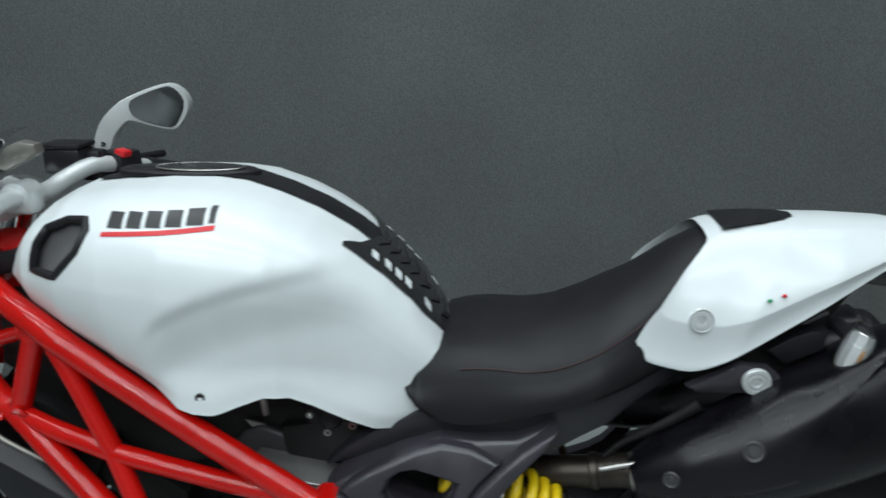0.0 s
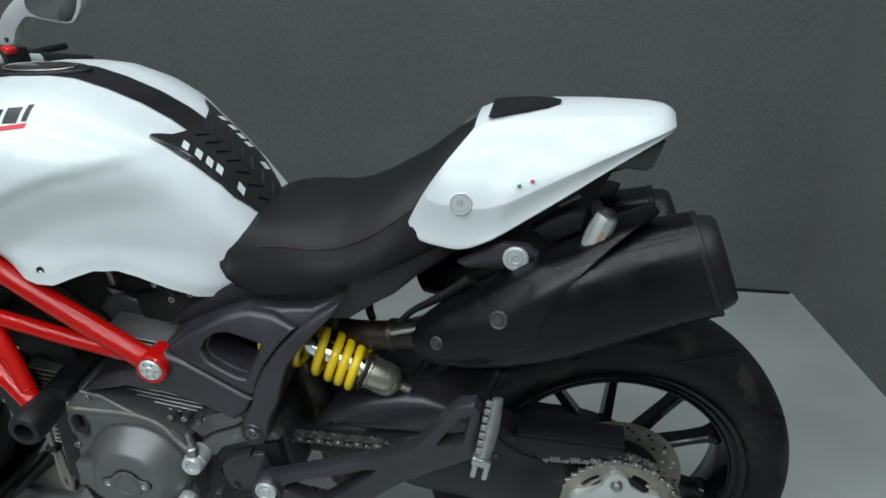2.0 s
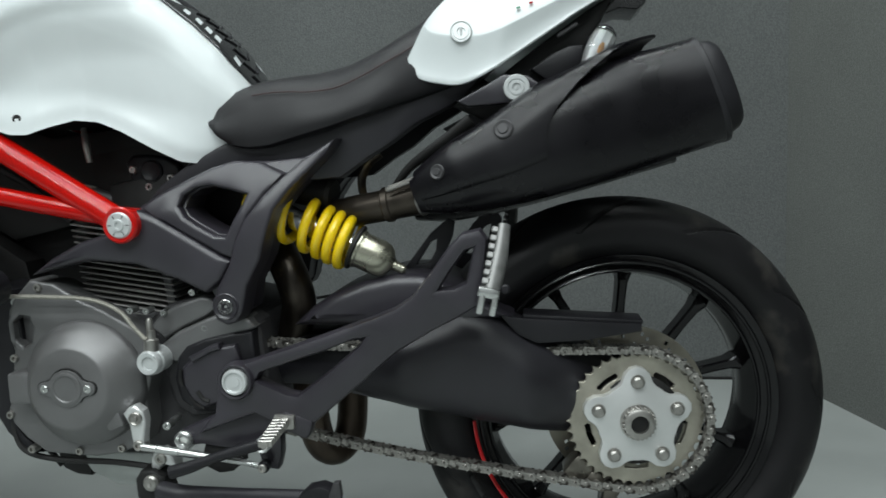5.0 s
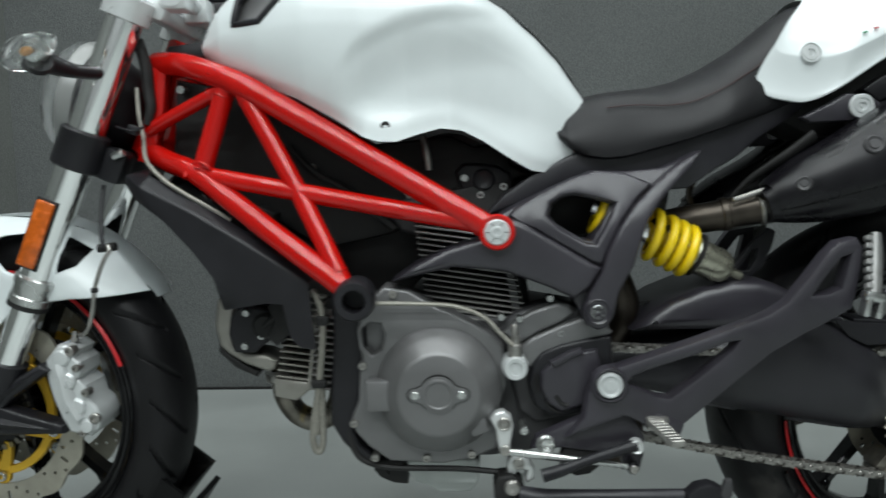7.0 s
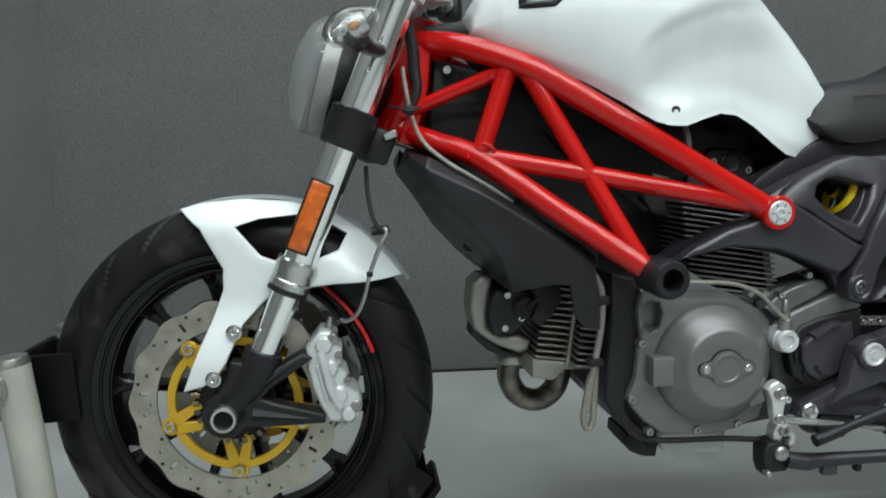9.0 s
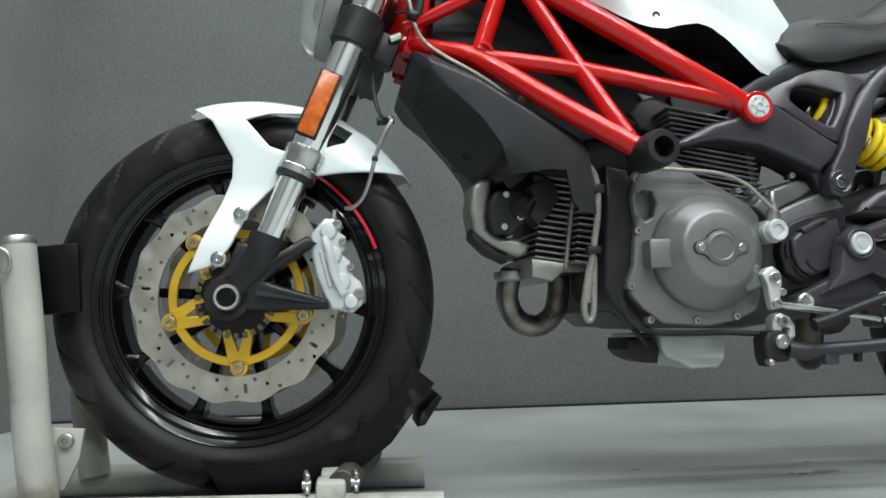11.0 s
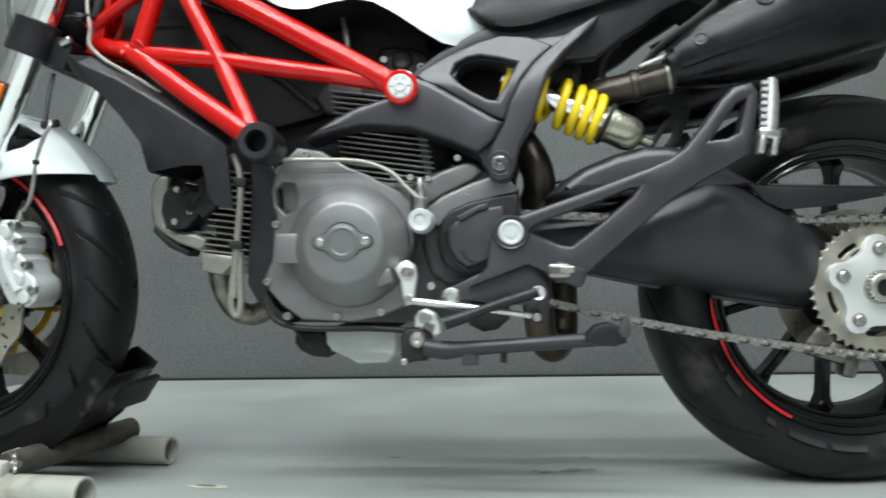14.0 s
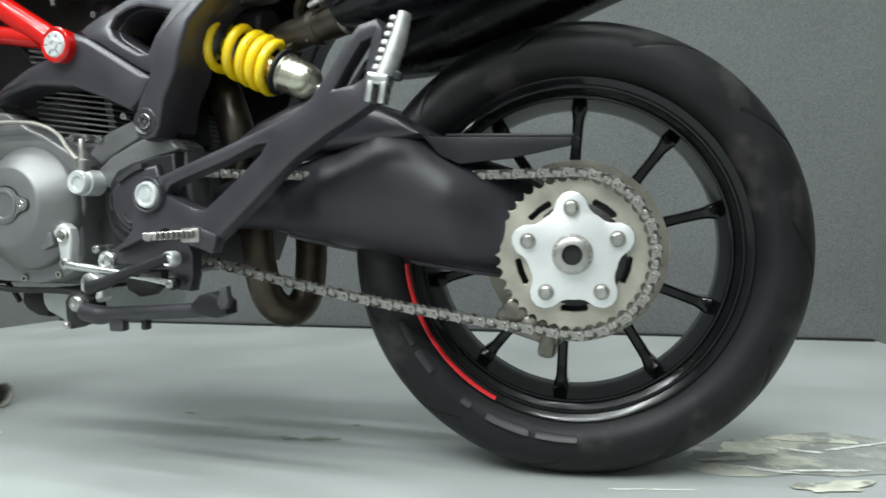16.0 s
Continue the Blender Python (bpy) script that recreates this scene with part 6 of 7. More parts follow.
# air box and added black plates that darken the space between the frame tubes
part("air_box", plate([(-0.42, 0.845), (-0.36, 0.832), (-0.25, 0.785), (-0.12, 0.74), (0.0, 0.75), (0.12, 0.69), (0.05, 0.66), (-0.10, 0.60), (-0.20, 0.58), (-0.30, 0.64), (-0.43, 0.735)], -0.062, 0.062, 0.01), VOID, bike, "black air box, widened to darken the space behind the frame")
part("inner_filler", plate([(-0.40, 0.70), (-0.36, 0.685), (-0.25, 0.605), (-0.17, 0.55), (-0.16, 0.50), (-0.21, 0.51), (-0.27, 0.53), (-0.33, 0.61)], -0.08, 0.08, 0.006), VOID, bike, "black filler plate darkening the space inside the frame")
part("rear_filler", plate([(-0.25, 0.60), (-0.12, 0.70), (-0.02, 0.69), (0.0, 0.62), (-0.03, 0.55), (-0.08, 0.50), (-0.17, 0.50)], -0.035, 0.035, 0.006), VOID, bike, "black filler plate darkening the gap behind the rear tubes")
part("opening_filler", plate([(0.10, 0.59), (0.16, 0.585), (0.24, 0.60), (0.27, 0.66), (0.20, 0.69), (0.12, 0.67)], -0.055, 0.055, 0.008), VOID, bike, "black filler plate darkening the side frame opening")

# frame slider, oil cooler panel
part("frame_slider", lathe((-0.133, -0.20, 0.530), (0.05, -1, 0.0), [(0, 0.026), (0.045, 0.028), (0.062, 0.027), (0.068, 0.024), (0.068, 0.0155), (0.03, 0.015), (0.03, 0)], 30), PLASTIC, bike, "black hollow frame slider")
for s in (1, -1):
    m = (lambda b: b) if s > 0 else mirrored
    # main face, folded back along a ridge above and turned forward in front
    main_y = lambda x: lerp(x, [(-0.49, -0.138), (-0.44, -0.160), (-0.37, -0.174), (-0.2, -0.176)])
    ridge = [(-0.468, 0.700), (-0.443, 0.682), (-0.372, 0.649), (-0.292, 0.600), (-0.225, 0.556), (-0.205, 0.540)]
    crease = [(-0.472, 0.690), (-0.457, 0.668), (-0.410, 0.634), (-0.370, 0.593), (-0.340, 0.552), (-0.327, 0.506)]
    nose = [(-0.478, 0.676, 0.0), (-0.455, 0.645, 0.0), (-0.420, 0.592, 0.0), (-0.385, 0.553, 0.0), (-0.357, 0.528, 0.0), (-0.330, 0.508, 0.0)]
    upper = [(-0.466, 0.712, -0.060), (-0.440, 0.700, -0.135), (-0.366, 0.660, -0.150), (-0.286, 0.611, -0.155), (-0.218, 0.568, -0.158), (-0.200, 0.552, -0.160)]
    low = [(-0.198, 0.447), (-0.222, 0.452), (-0.234, 0.466), (-0.243, 0.513), (-0.268, 0.515)]
    R3, C3 = ([Vector((x, main_y(x), z)) for x, z in q] for q in (ridge, crease))
    N3, U3 = ([Vector((x, y, z)) for x, z, y in q] for q in (nose, upper))
    L3 = [Vector((x, main_y(x), z)) for x, z in low]
    bm = bmesh.new()
    faces = [[R3[i], R3[i + 1], C3[i + 1], C3[i]] for i in range(4)]
    faces += [[C3[i], C3[i + 1], N3[i + 1], N3[i]] for i in range(5)] + [[U3[i], U3[i + 1], R3[i + 1], R3[i]] for i in range(5)]
    faces += [[R3[4], L3[3], L3[4], C3[5], C3[4]], [R3[4], R3[5], L3[0], L3[1], L3[2], L3[3]], [U3[0], R3[0], C3[0], N3[0]]]
    for f in faces:
        bm.faces.new([bm.verts.new(q) for q in f])
    bmesh.ops.remove_doubles(bm, verts=bm.verts, dist=1e-5)
    bmesh.ops.recalc_face_normals(bm, faces=bm.faces)
    bmesh.ops.solidify(bm, geom=bm.faces[:], thickness=0.006)
    inner = [e for e in bm.edges if len(e.link_faces) == 2 and 0.12 < e.calc_face_angle(0) < 1.2]
    bmesh.ops.bevel(bm, geom=inner, offset=0.004, segments=3, profile=0.5, affect="EDGES", clamp_overlap=True)
    panel = part("cooler_panel", m(bm), PLASTIC, bike, "black faceted plastic oil cooler side panel", 50)
    part("panel_clip", m(lathe((-0.3720, -0.057, 0.558), (-0.62, -0.35, -0.70), [(-0.006, 0.009), (0.000, 0.009), (0.0012, 0.0075), (-0.001, 0.006), (-0.001, 0)], 20)), VOID, panel, "recessed push clip")
part("oil_cooler", box((-0.30, 0, 0.60), (0.03, 0.20, 0.10), 0.004, (0, 25, 0)), VOID, bike, "black finned oil cooler")
part("front_cable", tube([(-0.470, -0.085, 0.83), (-0.465, -0.095, 0.79), (-0.458, -0.100, 0.755), (-0.445, -0.125, 0.72), (-0.415, -0.142, 0.692), (-0.385, -0.150, 0.673), (-0.350, -0.150, 0.652), (-0.32, -0.146, 0.632)], 0.0032, 8), HOSE, bike, "grey braided hose past the steering head")
part("brake_hose", tube([(-0.527, -0.090, 0.686), (-0.526, -0.105, 0.650), (-0.521, -0.120, 0.618), (-0.514, -0.132, 0.600), (-0.506, -0.136, 0.597)], 0.0034, 8), PLASTIC, bike, "black rubber front brake hose")
part("brake_hose", tube([(-0.505, -0.136, 0.599), (-0.502, -0.140, 0.591), (-0.509, -0.142, 0.579), (-0.518, -0.142, 0.559), (-0.527, -0.140, 0.534), (-0.535, -0.135, 0.501), (-0.546, -0.128, 0.475), (-0.561, -0.118, 0.463), (-0.570, -0.110, 0.464)], 0.0032, 8), STEEL, bike, "steel braided front brake hose")
part("hose_guide", lathe((-0.523, -0.128, 0.594), (1, 0, 0.1), [(0, 0.0065), (0.026, 0.0065)], 12), VOID, bike)
part("hose_clip", box((-0.527, -0.140, 0.534), (0.009, 0.009, 0.008), 0.002), VOID, bike)

# gear lever, linkage and side stand
lever = part("gear_lever", plate([(0.046, 0.352), (0.054, 0.361), (0.064, 0.364), (0.075, 0.356), (0.078, 0.342), (0.074, 0.318), (0.073, 0.301), (0.060, 0.299), (0.056, 0.318), (0.054, 0.336)], -0.208, -0.192, 0.004, 3), CAST, bike, "cast aluminium gear lever and linkage")
part("lever_bolt", lathe((0.065, -0.207, 0.346), (0, -1, 0), [(0, 0.0095), (0.004, 0.0095), (0.005, 0.008), (0.003, 0.006), (0.003, 0.004), (0.006, 0.003), (0.006, 0)], 18), STEEL, lever)
part("lever_bolt", cap_bolt(0.0665, -0.207, 0.308, 0.0075, 0.005), STEEL, lever)
part("link_rod", join(tube([(0.072, -0.208, 0.306), (0.12, -0.208, 0.2995), (0.168, -0.208, 0.2925)], 0.0056, 12, 2), tube([(0.165, -0.207, 0.2928), (0.205, -0.207, 0.287), (0.243, -0.207, 0.280)], 0.0042, 10, 2)), ALU, lever)
part("rod_end", lathe((0.243, -0.200, 0.280), (0, -1, 0), [(0, 0.0085), (0.010, 0.0085), (0.013, 0.006), (0.013, 0)], 14), PLASTIC, lever)
part("pedal_bolt", cap_bolt(0.243, -0.212, 0.280, 0.006, 0.004), STEEL, lever)
part("shift_pedal", tube([(0.246, -0.214, 0.315), (0.205, -0.216, 0.3035), (0.172, -0.217, 0.293), (0.143, -0.218, 0.2825), (0.116, -0.219, 0.275)], [0.0085, 0.0072, 0.0068, 0.0085, 0.0095], 12, 3), PLASTIC, lever, "straight black shift pedal")
part("pedal_pivot", lathe((0.246, -0.205, 0.313), (0, -1, 0), [(0, 0.0105), (0.012, 0.0105), (0.015, 0.0085), (0.013, 0.0050), (0.015, 0.0035), (0.015, 0)], 22), CAST, lever)
part("heel_plate", plate([(0.104, 0.302), (0.112, 0.319), (0.162, 0.341), (0.195, 0.354), (0.243, 0.352), (0.258, 0.330), (0.263, 0.318), (0.262, 0.290), (0.256, 0.268), (0.236, 0.270), (0.228, 0.296), (0.195, 0.297), (0.150, 0.303)], -0.190, -0.170, 0.004), DARK, bike, "black foot control plate")
part("lower_lug", plate([(0.144, 0.283), (0.148, 0.269), (0.168, 0.259), (0.188, 0.262), (0.205, 0.276), (0.207, 0.300), (0.150, 0.302)], -0.184, -0.168, 0.004), VOID, bike, "black lower bracket lug")
part("bracket_bolt", lathe((0.124, -0.186, 0.310), (0, -1, 0), [(0, 0.0135), (0.008, 0.0135), (0.011, 0.011), (0.009, 0.007), (0.006, 0.006), (0.006, 0)], 22), ALU, bike)
part("bracket_bolt", cap_bolt(0.095, -0.178, 0.326, 0.006, 0.005), ALU, bike)
stand = part("side_stand", tube([(0.086, -0.197, 0.240), (0.115, -0.201, 0.236), (0.145, -0.203, 0.238), (0.22, -0.216, 0.243), (0.335, -0.236, 0.2515)], [0.0125, 0.0135, 0.0105, 0.0098, 0.0095], 16, 4), ARM_PAINT, bike, "black folded side stand")
part("stand_bracket", plate([(0.050, 0.254), (0.051, 0.230), (0.056, 0.214), (0.068, 0.220), (0.088, 0.221), (0.096, 0.236), (0.092, 0.257), (0.076, 0.268), (0.058, 0.266)], -0.198, -0.165, 0.005, 3), VOID, stand, "black stand pivot bracket")
part("stand_bolt", lathe((0.076, -0.197, 0.251), (0, -1, 0), [(0, 0.0115), (0.006, 0.0115), (0.009, 0.009), (0.010, 0.004), (0.008, 0)], 18), STEEL, stand)
part("stand_plate", plate([(0.070, 0.283), (0.076, 0.291), (0.086, 0.294), (0.099, 0.288), (0.108, 0.275), (0.108, 0.258), (0.098, 0.251), (0.094, 0.258), (0.098, 0.270), (0.088, 0.272), (0.080, 0.262), (0.070, 0.262)], -0.188, -0.168, 0.004, 3), CAST, stand, "bare cast stand mounting plate")
part("stand_bolt", cap_bolt(0.086, -0.187, 0.281, 0.0085, 0.005), STEEL, stand)
part("stand_lug", box((0.150, -0.204, 0.224), (0.024, 0.014, 0.018), 0.003), DARK, stand)
part("stand_lug", box((0.196, -0.205, 0.227), (0.009, 0.012, 0.018), 0.002), VOID, stand)
part("spring_pin", rod((0.056, -0.19, 0.222), (0.056, -0.204, 0.220), 0.005, 10), STEEL, stand)
part("stand_foot", plate([(0.305, 0.259), (0.317, 0.270), (0.335, 0.274), (0.348, 0.269), (0.357, 0.262), (0.357, 0.247), (0.342, 0.242), (0.316, 0.245), (0.305, 0.249)], -0.256, -0.232, 0.004), PLASTIC, stand, "black side stand foot")
part("stand_hook", plate([(0.346, 0.262), (0.353, 0.281), (0.361, 0.282), (0.363, 0.262), (0.358, 0.254), (0.350, 0.254)], -0.259, -0.250, 0.002), ENGINE_DARK, stand, "worn dark toe of the stand")

# ---- bars, mirror and instruments ----
bar = part("handlebar", tube([(-0.455, -0.02, 1.000), (-0.462, 0.06, 1.000), (-0.462, 0.12, 0.992), (-0.452, 0.17, 1.004), (-0.430, 0.215, 1.014), (-0.400, 0.30, 0.995), (-0.370, 0.42, 0.960)], 0.0135, 16, 6), SILVER, bike, "silver tapered handlebar")
for y in (-0.04, 0.06):
    part("riser", join(box((-0.458, y, 0.992), (0.045, 0.035, 0.035), 0.008), lathe((-0.458, y - 0.018, 1.0), (0, 1, 0), [(0, 0.021), (0.036, 0.021)], 20)), SILVER, bar, "silver bar riser")
part("grip", tube([(-0.397, 0.31, 0.993), (-0.370, 0.42, 0.960)], 0.0165, 16, 3), VOID, bar, "black rubber grip")
part("switch_block", box((-0.412, 0.262, 1.008), (0.045, 0.05, 0.045), 0.010, (0, 0, -18)), PLASTIC, bar, "black switch block")
part("kill_switch", box((-0.400, 0.245, 1.028), (0.022, 0.020, 0.012), 0.004, (0, 12, -18)), SCARLET, bar, "red kill switch")
part("lever_perch", box((-0.440, 0.225, 1.012), (0.035, 0.03, 0.05), 0.006), PLASTIC, bar)
part("fluid_reservoir", join(box((-0.475, 0.215, 1.022), (0.062, 0.05, 0.040), 0.006), box((-0.475, 0.215, 1.046), (0.066, 0.054, 0.008), 0.003)), PLASTIC, bar, "black brake fluid reservoir")
part("brake_lever", tube([(-0.47, 0.24, 1.005), (-0.45, 0.32, 1.000), (-0.415, 0.42, 0.995)], 0.007, 10, 4), PLASTIC, bar, "black brake lever")
lean_y = lambda x, z: 0.5 * (x + 0.42)
SHELL = [(-0.503, 0.9995), (-0.4974, 1.028), (-0.4837, 1.0544), (-0.4584, 1.0794), (-0.4349, 1.0918), (-0.4128, 1.1008), (-0.3938, 1.1071), (-0.3783, 1.1079), (-0.3626, 1.0965), (-0.353, 1.0763), (-0.3569, 1.0545), (-0.3682, 1.0344), (-0.3778, 1.0261), (-0.3922, 1.027), (-0.4193, 1.0361), (-0.4381, 1.0438), (-0.4501, 1.0445), (-0.4622, 1.0329), (-0.4729, 1.0177), (-0.4814, 0.9956)]
mirror = part("mirror", plate(SHELL, 0.385, 0.404, 0.003, 3, shape=lean_y, sm=2), SILVER, bike, "silver teardrop rear-view mirror on an integral stalk")
part("mirror_glass", plate([(-0.4431, 1.0765), (-0.4356, 1.0847), (-0.4134, 1.0951), (-0.3912, 1.1027), (-0.3787, 1.1036), (-0.3666, 1.093), (-0.3594, 1.0752), (-0.3637, 1.0563), (-0.3723, 1.0383), (-0.3812, 1.03), (-0.393, 1.0315), (-0.4189, 1.0404), (-0.4362, 1.0502), (-0.4434, 1.0622)], 0.3835, 0.386, 0.0006, 1, shape=lean_y, sm=2), MIRROR, mirror, "mirror glass darkened to give a dark even reflection")
part("stalk_base", lathe((-0.494, 0.358, 0.968), (0.1, 0.02, 1), [(0, 0.013), (0.02, 0.013), (0.024, 0.010)], 16), PLASTIC, mirror)
part("stalk_bolt", cap_bolt(-0.490, 0.3505, 1.006, 0.0045, 0.002), VOID, mirror)
screen = part("windscreen", skin([[Vector((x, y, z - 0.9 * y * y)) for y in np.linspace(-0.05, 0.05, 12)] for x, z in ((-0.470, 1.000), (-0.448, 1.030), (-0.425, 1.048), (-0.405, 1.058))], closed_row=False), SMOKE, bike, "small clear windscreen over the instruments")
part("screen_bracket", plate([(-0.432, 1.008), (-0.405, 1.036), (-0.385, 1.044), (-0.363, 1.040), (-0.360, 1.028), (-0.385, 1.014), (-0.41, 1.002)], -0.010, 0.010, 0.004), FIN, screen, "white screen bracket")
part("instrument", box((-0.47, 0.0, 1.0), (0.05, 0.11, 0.045), 0.01, (0, -30, 0)), PLASTIC, bike, "black instrument panel")

bar.matrix_basis = pose(0.055, -0.05, -0.036)
mirror.matrix_basis = pose(0.045, -0.035, -0.022)

# ---- wheel chock under the front wheel ----
chock = tagged(new("wheel_chock"), "cream-painted tubular steel wheel chock holding the front wheel", "wheel stand")
chock.matrix_basis = pose(0, 0, 0)
for name, a, b in (("near_rail", (-1.10, 1.245, 0.0265), (-0.432, 1.168, 0.0265)), ("far_rail", (-1.10, 1.500, 0.0265), (-0.432, 1.443, 0.0265))):
    d = (Vector(b) - Vector(a)).length
    part(name, lathe(a, Vector(b) - Vector(a), [(0, 0.0255), (d, 0.0255), (d, 0.0215), (d - 0.12, 0.021), (d - 0.12, 0)], 26), STAND, chock, "chipped cream steel rail with an open end")
part("cross_rail", rod((-1.085, 1.22, 0.030), (-1.085, 1.52, 0.030), 0.025, 22), STAND, chock)
part("cradle_axle", rod((-0.575, 1.19, 0.062), (-0.525, 1.47, 0.062), 0.021, 18), surface("bare_rusty_tube", (0.07, 0.06, 0.05), 0.55, metal=0.4, var=0.4, scale=40), chock, "worn cradle cross tube")
for y, k in ((1.235, 1), (1.47, -1)):
    part("upright", tube([(-0.995, y, 0.04), (-1.010, y, 0.15), (-1.022, y, 0.28), (-1.038, y, 0.415)], 0.0255, 22, 3), STAND, chock, "chipped cream upright post")
    part("upright_cap", lathe((-1.038, y, 0.412), (-0.1, 0, 1), [(0, 0.026), (0.004, 0.027), (0.012, 0.024), (0.014, 0.012), (0.014, 0)], 22), STEEL, chock)
part("ring_pin", tube([(-1.05 + 0.016 * math.cos(a), 1.205, 0.385 + 0.020 * math.sin(a)) for a in np.linspace(0, 2 * math.pi, 14, endpoint=False)], 0.0022, 8, 2, closed=True), STEEL, chock, "wire ring pin")
part("rubber_pad", join(box((-1.000, 1.275, 0.364), (0.078, 0.010, 0.104), 0.003, (0, -4, -6)), box((-1.000, 1.40, 0.364), (0.078, 0.010, 0.104), 0.003, (0, -4, 6)), box((-1.042, 1.34, 0.364), (0.012, 0.14, 0.104), 0.003, (0, -4, 0))), BLACK_STEEL, chock, "black rubber tyre pad")
part("gusset", plate([(-1.010, 0.150), (-0.945, 0.145), (-0.950, 0.105), (-0.970, 0.060), (-1.0, 0.055)], 1.252, 1.260, 0.002), STAND, chock)
part("gusset_bolt", cap_bolt(-0.968, 1.252, 0.130, 0.011, 0.008), STEEL, chock)
# cradle: two black side plates with a floor, round the tyre
for y0, y1 in ((1.252, 1.259), (1.392, 1.399)):
    part("cradle_plate", plate([(-0.780, 0.094), (-0.70, 0.083), (-0.62, 0.097), (-0.583, 0.118), (-0.53, 0.165), (-0.482, 0.222), (-0.470, 0.226), (-0.432, 0.196), (-0.50, 0.108), (-0.560, 0.062), (-0.62, 0.045), (-0.75, 0.040)], y0, y1, 0.002), BLACK_STEEL, chock, "black steel cradle plate")
part("cradle_floor", skin([[Vector((x, y, z)) for x, y, z in ((x, 1.259, z), (x, 1.392, z), (x, 1.392, z - 0.005), (x, 1.259, z - 0.005))] for x, z in ((-0.78, 0.052), (-0.70, 0.036), (-0.62, 0.046), (-0.55, 0.078), (-0.49, 0.128), (-0.438, 0.192))]), BLACK_STEEL, chock, "black cradle floor")
part("cradle_lip", plate([(-0.452, 0.150), (-0.425, 0.178), (-0.418, 0.172), (-0.446, 0.130), (-0.458, 0.128)], 1.27, 1.38, 0.003), BLACK_STEEL, chock, "bent black cradle lip")
part("clamp_block", join(box((-0.590, 1.196, 0.046), (0.042, 0.052, 0.050), 0.006), box((-0.590, 1.24, 0.066), (0.03, 0.05, 0.02), 0.004)), STAND, chock, "cream clamp block")
for k in (-1, 1):
    wing = part("wing_nut", join(lathe((-0.590 + 0.028 * k, 1.185, 0.066), (k, 0, 0), [(0, 0.007), (0.012, 0.006)], 12), box((-0.590 + 0.034 * k, 1.185, 0.077), (0.006, 0.016, 0.014), 0.002, (25, 0, 20)), box((-0.590 + 0.034 * k, 1.185, 0.057), (0.006, 0.016, 0.012), 0.002, (-25, 0, 20))), STEEL, chock, "steel wing nut")

# ---- floor marks and the scrap of film by the rear wheel ----
GLOSS = surface("glossy_wet_grey_film", (0.30, 0.31, 0.285), 0.26, var=0.25, scale=16, bump=0.4, grain=30, depth=0.005, second=(0.50, 0.50, 0.42), spots=0.20)
CREAM = surface("bare_cream_concrete", (0.55, 0.55, 0.46), 0.45, var=0.2, scale=40, bump=0.4, grain=150, second=(0.25, 0.25, 0.22), spots=0.14)
GRIME = surface("grey_green_floor_grime", (0.17, 0.18, 0.15), 0.5, var=0.25, scale=60, bump=0.3)


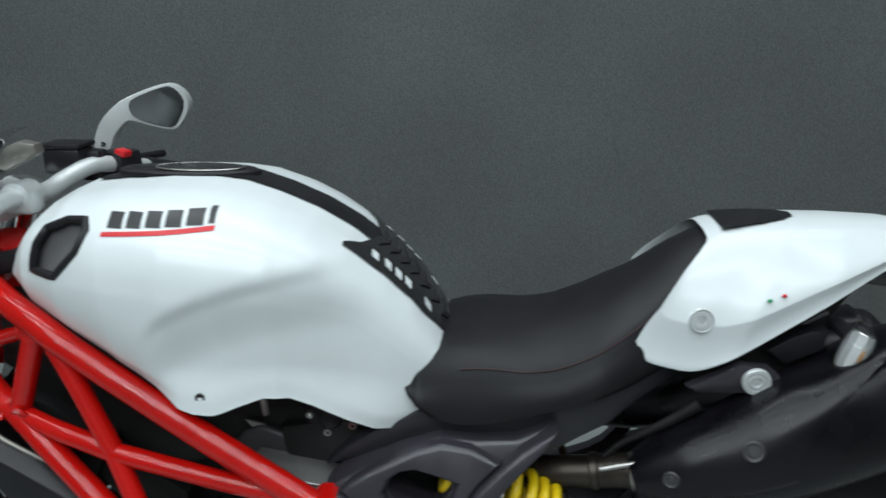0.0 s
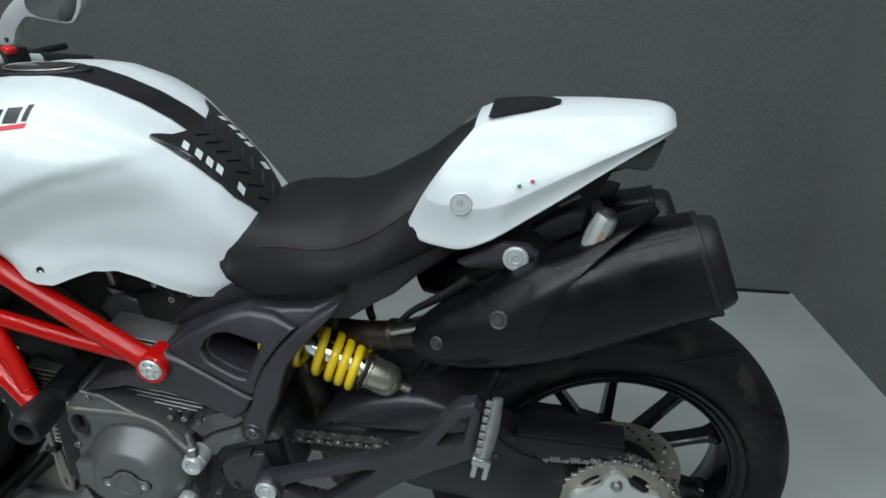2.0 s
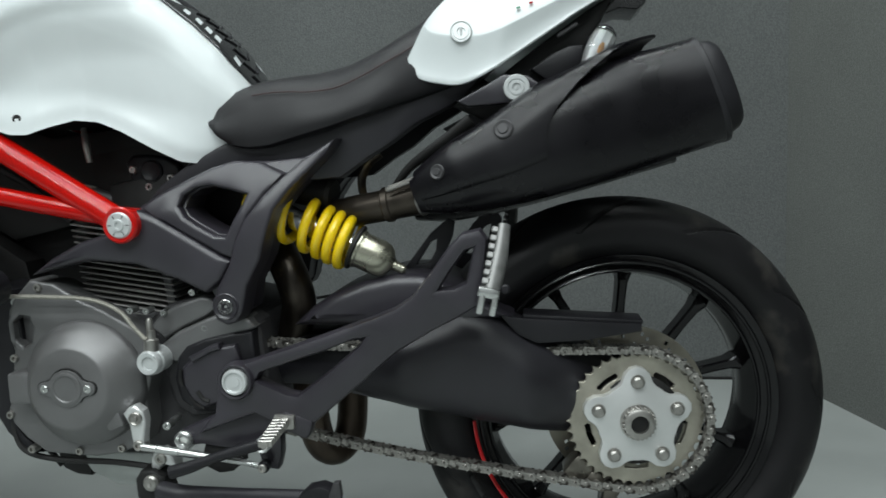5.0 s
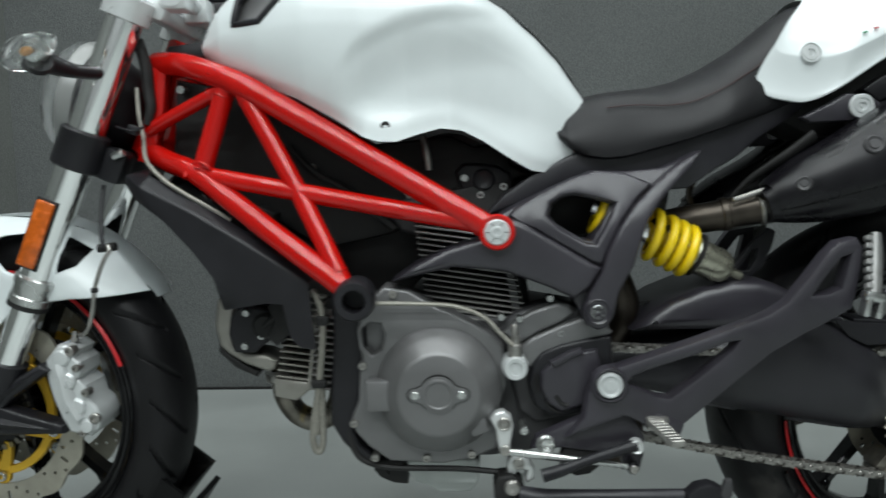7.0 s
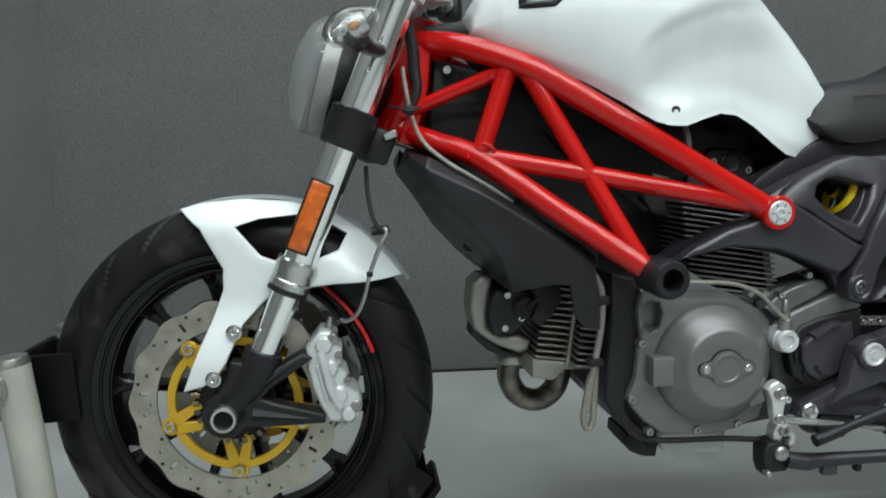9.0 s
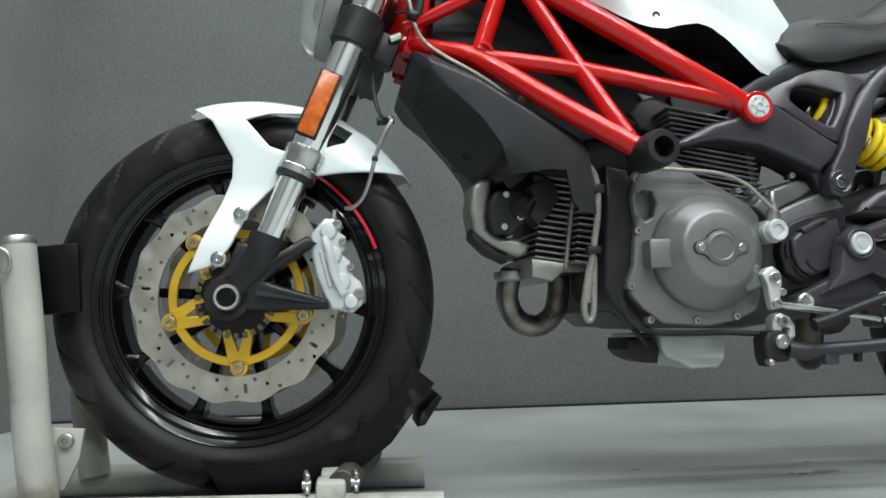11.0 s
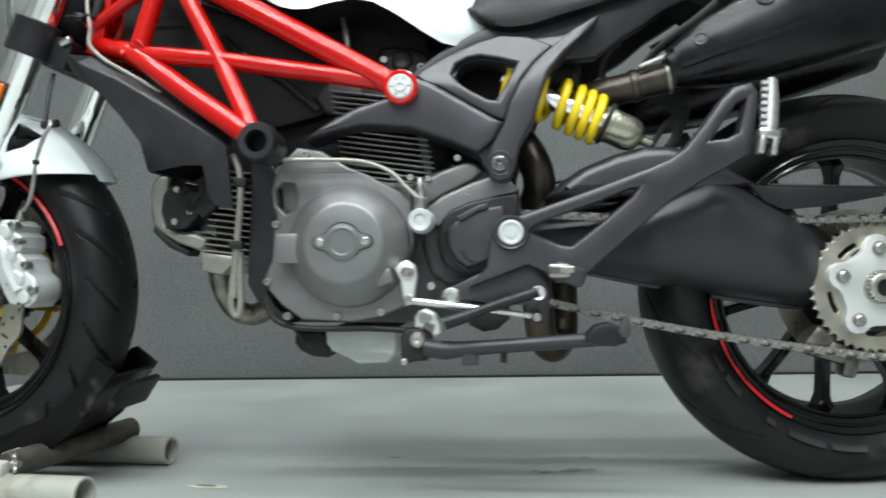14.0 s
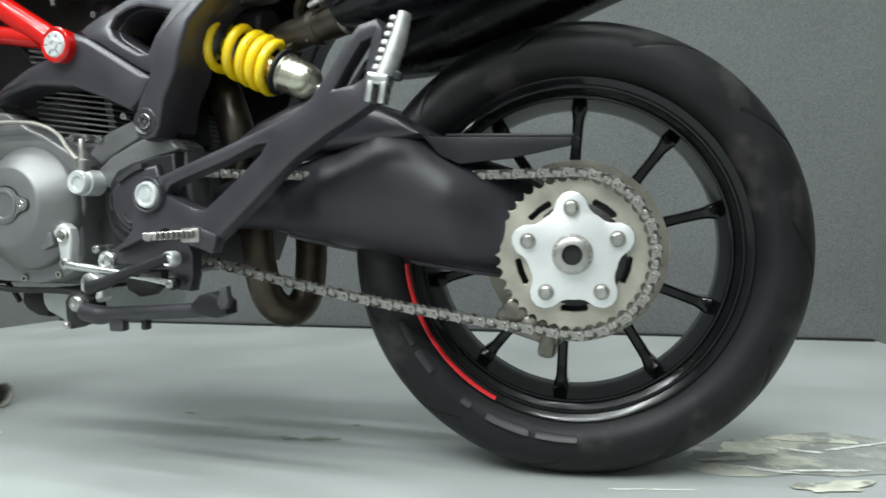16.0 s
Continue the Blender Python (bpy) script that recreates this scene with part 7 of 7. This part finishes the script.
def patch(name, label, mat, centre, rx, ry, turn, z, wobble=0.25, seed=0, thick=0.002):
    """A flat scrap with an uneven outline, slightly wavy, lying on the floor."""
    rnd = random.Random(seed)
    k = 28
    ph = [rnd.uniform(0, 6.3) for _ in range(4)]
    edge = []
    for i in range(k):
        a = 2 * math.pi * i / k
        r = 1 + wobble * (0.5 * math.sin(2 * a + ph[0]) + 0.35 * math.sin(3 * a + ph[1]) + 0.3 * math.sin(5 * a + ph[2]) + 0.2 * math.sin(9 * a + ph[3]))
        p = Matrix.Rotation(radians(turn), 2) @ Vector((rx * r * math.cos(a), ry * r * math.sin(a)))
        edge.append(p)
    rows = []
    for f in (0.15, 0.4, 0.65, 0.85, 1.0):
        rows.append([Vector((centre[0] + p.x * f, centre[1] + p.y * f, z + thick * (1.0 + 0.8 * math.sin(40 * p.x * f + ph[0]) * math.sin(55 * p.y * f + ph[1])) * (0.25 if f == 1.0 else 1))) for p in edge])
    bm = skin(rows, True, False)
    bm.faces.new([v for v in bm.verts][:k])
    return tagged(new(name, link(name, bm, mat, 60)), label, "floor mark")


patch("plastic_film", "crumpled glossy grey plastic film lying on the floor", GLOSS, (1.045, 1.525), 0.175, 0.105, 22, 0.0008, 0.20, 3, 0.0006)
EDGE = surface("white_film_edge", (0.66, 0.67, 0.63), 0.25, var=0.15, scale=60, bump=0.3, grain=80)
for i, (cx, cy, rx, ry, turn) in enumerate(((0.955, 1.525, 0.036, 0.030, 40), (1.058, 1.392, 0.042, 0.022, 25), (1.078, 1.594, 0.030, 0.014, 20), (0.930, 1.470, 0.030, 0.010, 20), (1.015, 1.590, 0.022, 0.010, 15))):
    patch("worn_floor_patch", "worn cream patch where floor paint has flaked", CREAM, (cx, cy), rx, ry, turn, 0.0022, 0.5, 5 + 3 * i, 0.0003)
for i, (cx, cy, rx, ry, turn) in enumerate(((1.020, 1.536, 0.042, 0.0045, -8), (1.110, 1.575, 0.050, 0.0045, 36), (0.985, 1.434, 0.040, 0.0045, -6), (1.060, 1.452, 0.052, 0.0042, 14), (1.015, 1.336, 0.028, 0.0030, 18), (0.835, 1.322, 0.045, 0.0025, 14))):
    patch("film_edge", "curled white edge of the plastic film on the floor", EDGE, (cx, cy), rx, ry, turn, 0.0023 if cy > 1.36 else 0.0008, 0.45, 40 + i, 0.0006)
patch("worn_floor_patch", "pale chipped spot in the floor paint", CREAM, (-0.300, 1.304), 0.034, 0.012, 0, 0.0008, 0.3, 11, 0.0004)
patch("floor_stain", "small dark oil spot on the floor", GRIME, (-0.302, 1.304), 0.017, 0.006, 0, 0.0024, 0.3, 12, 0.0003)
for i, (x, y, r) in enumerate(((0.302, 1.412, 0.016), (0.330, 1.416, 0.010), (0.258, 1.400, 0.010), (0.240, 1.409, 0.006), (0.33, 1.50, 0.007), (-0.02, 1.50, 0.008))):
    patch("floor_stain", "small grey-green oil spot on the floor", GRIME, (x, y), r * 1.3, r * 0.7, 10, 0.0008, 0.3, 20 + i, 0.0003)
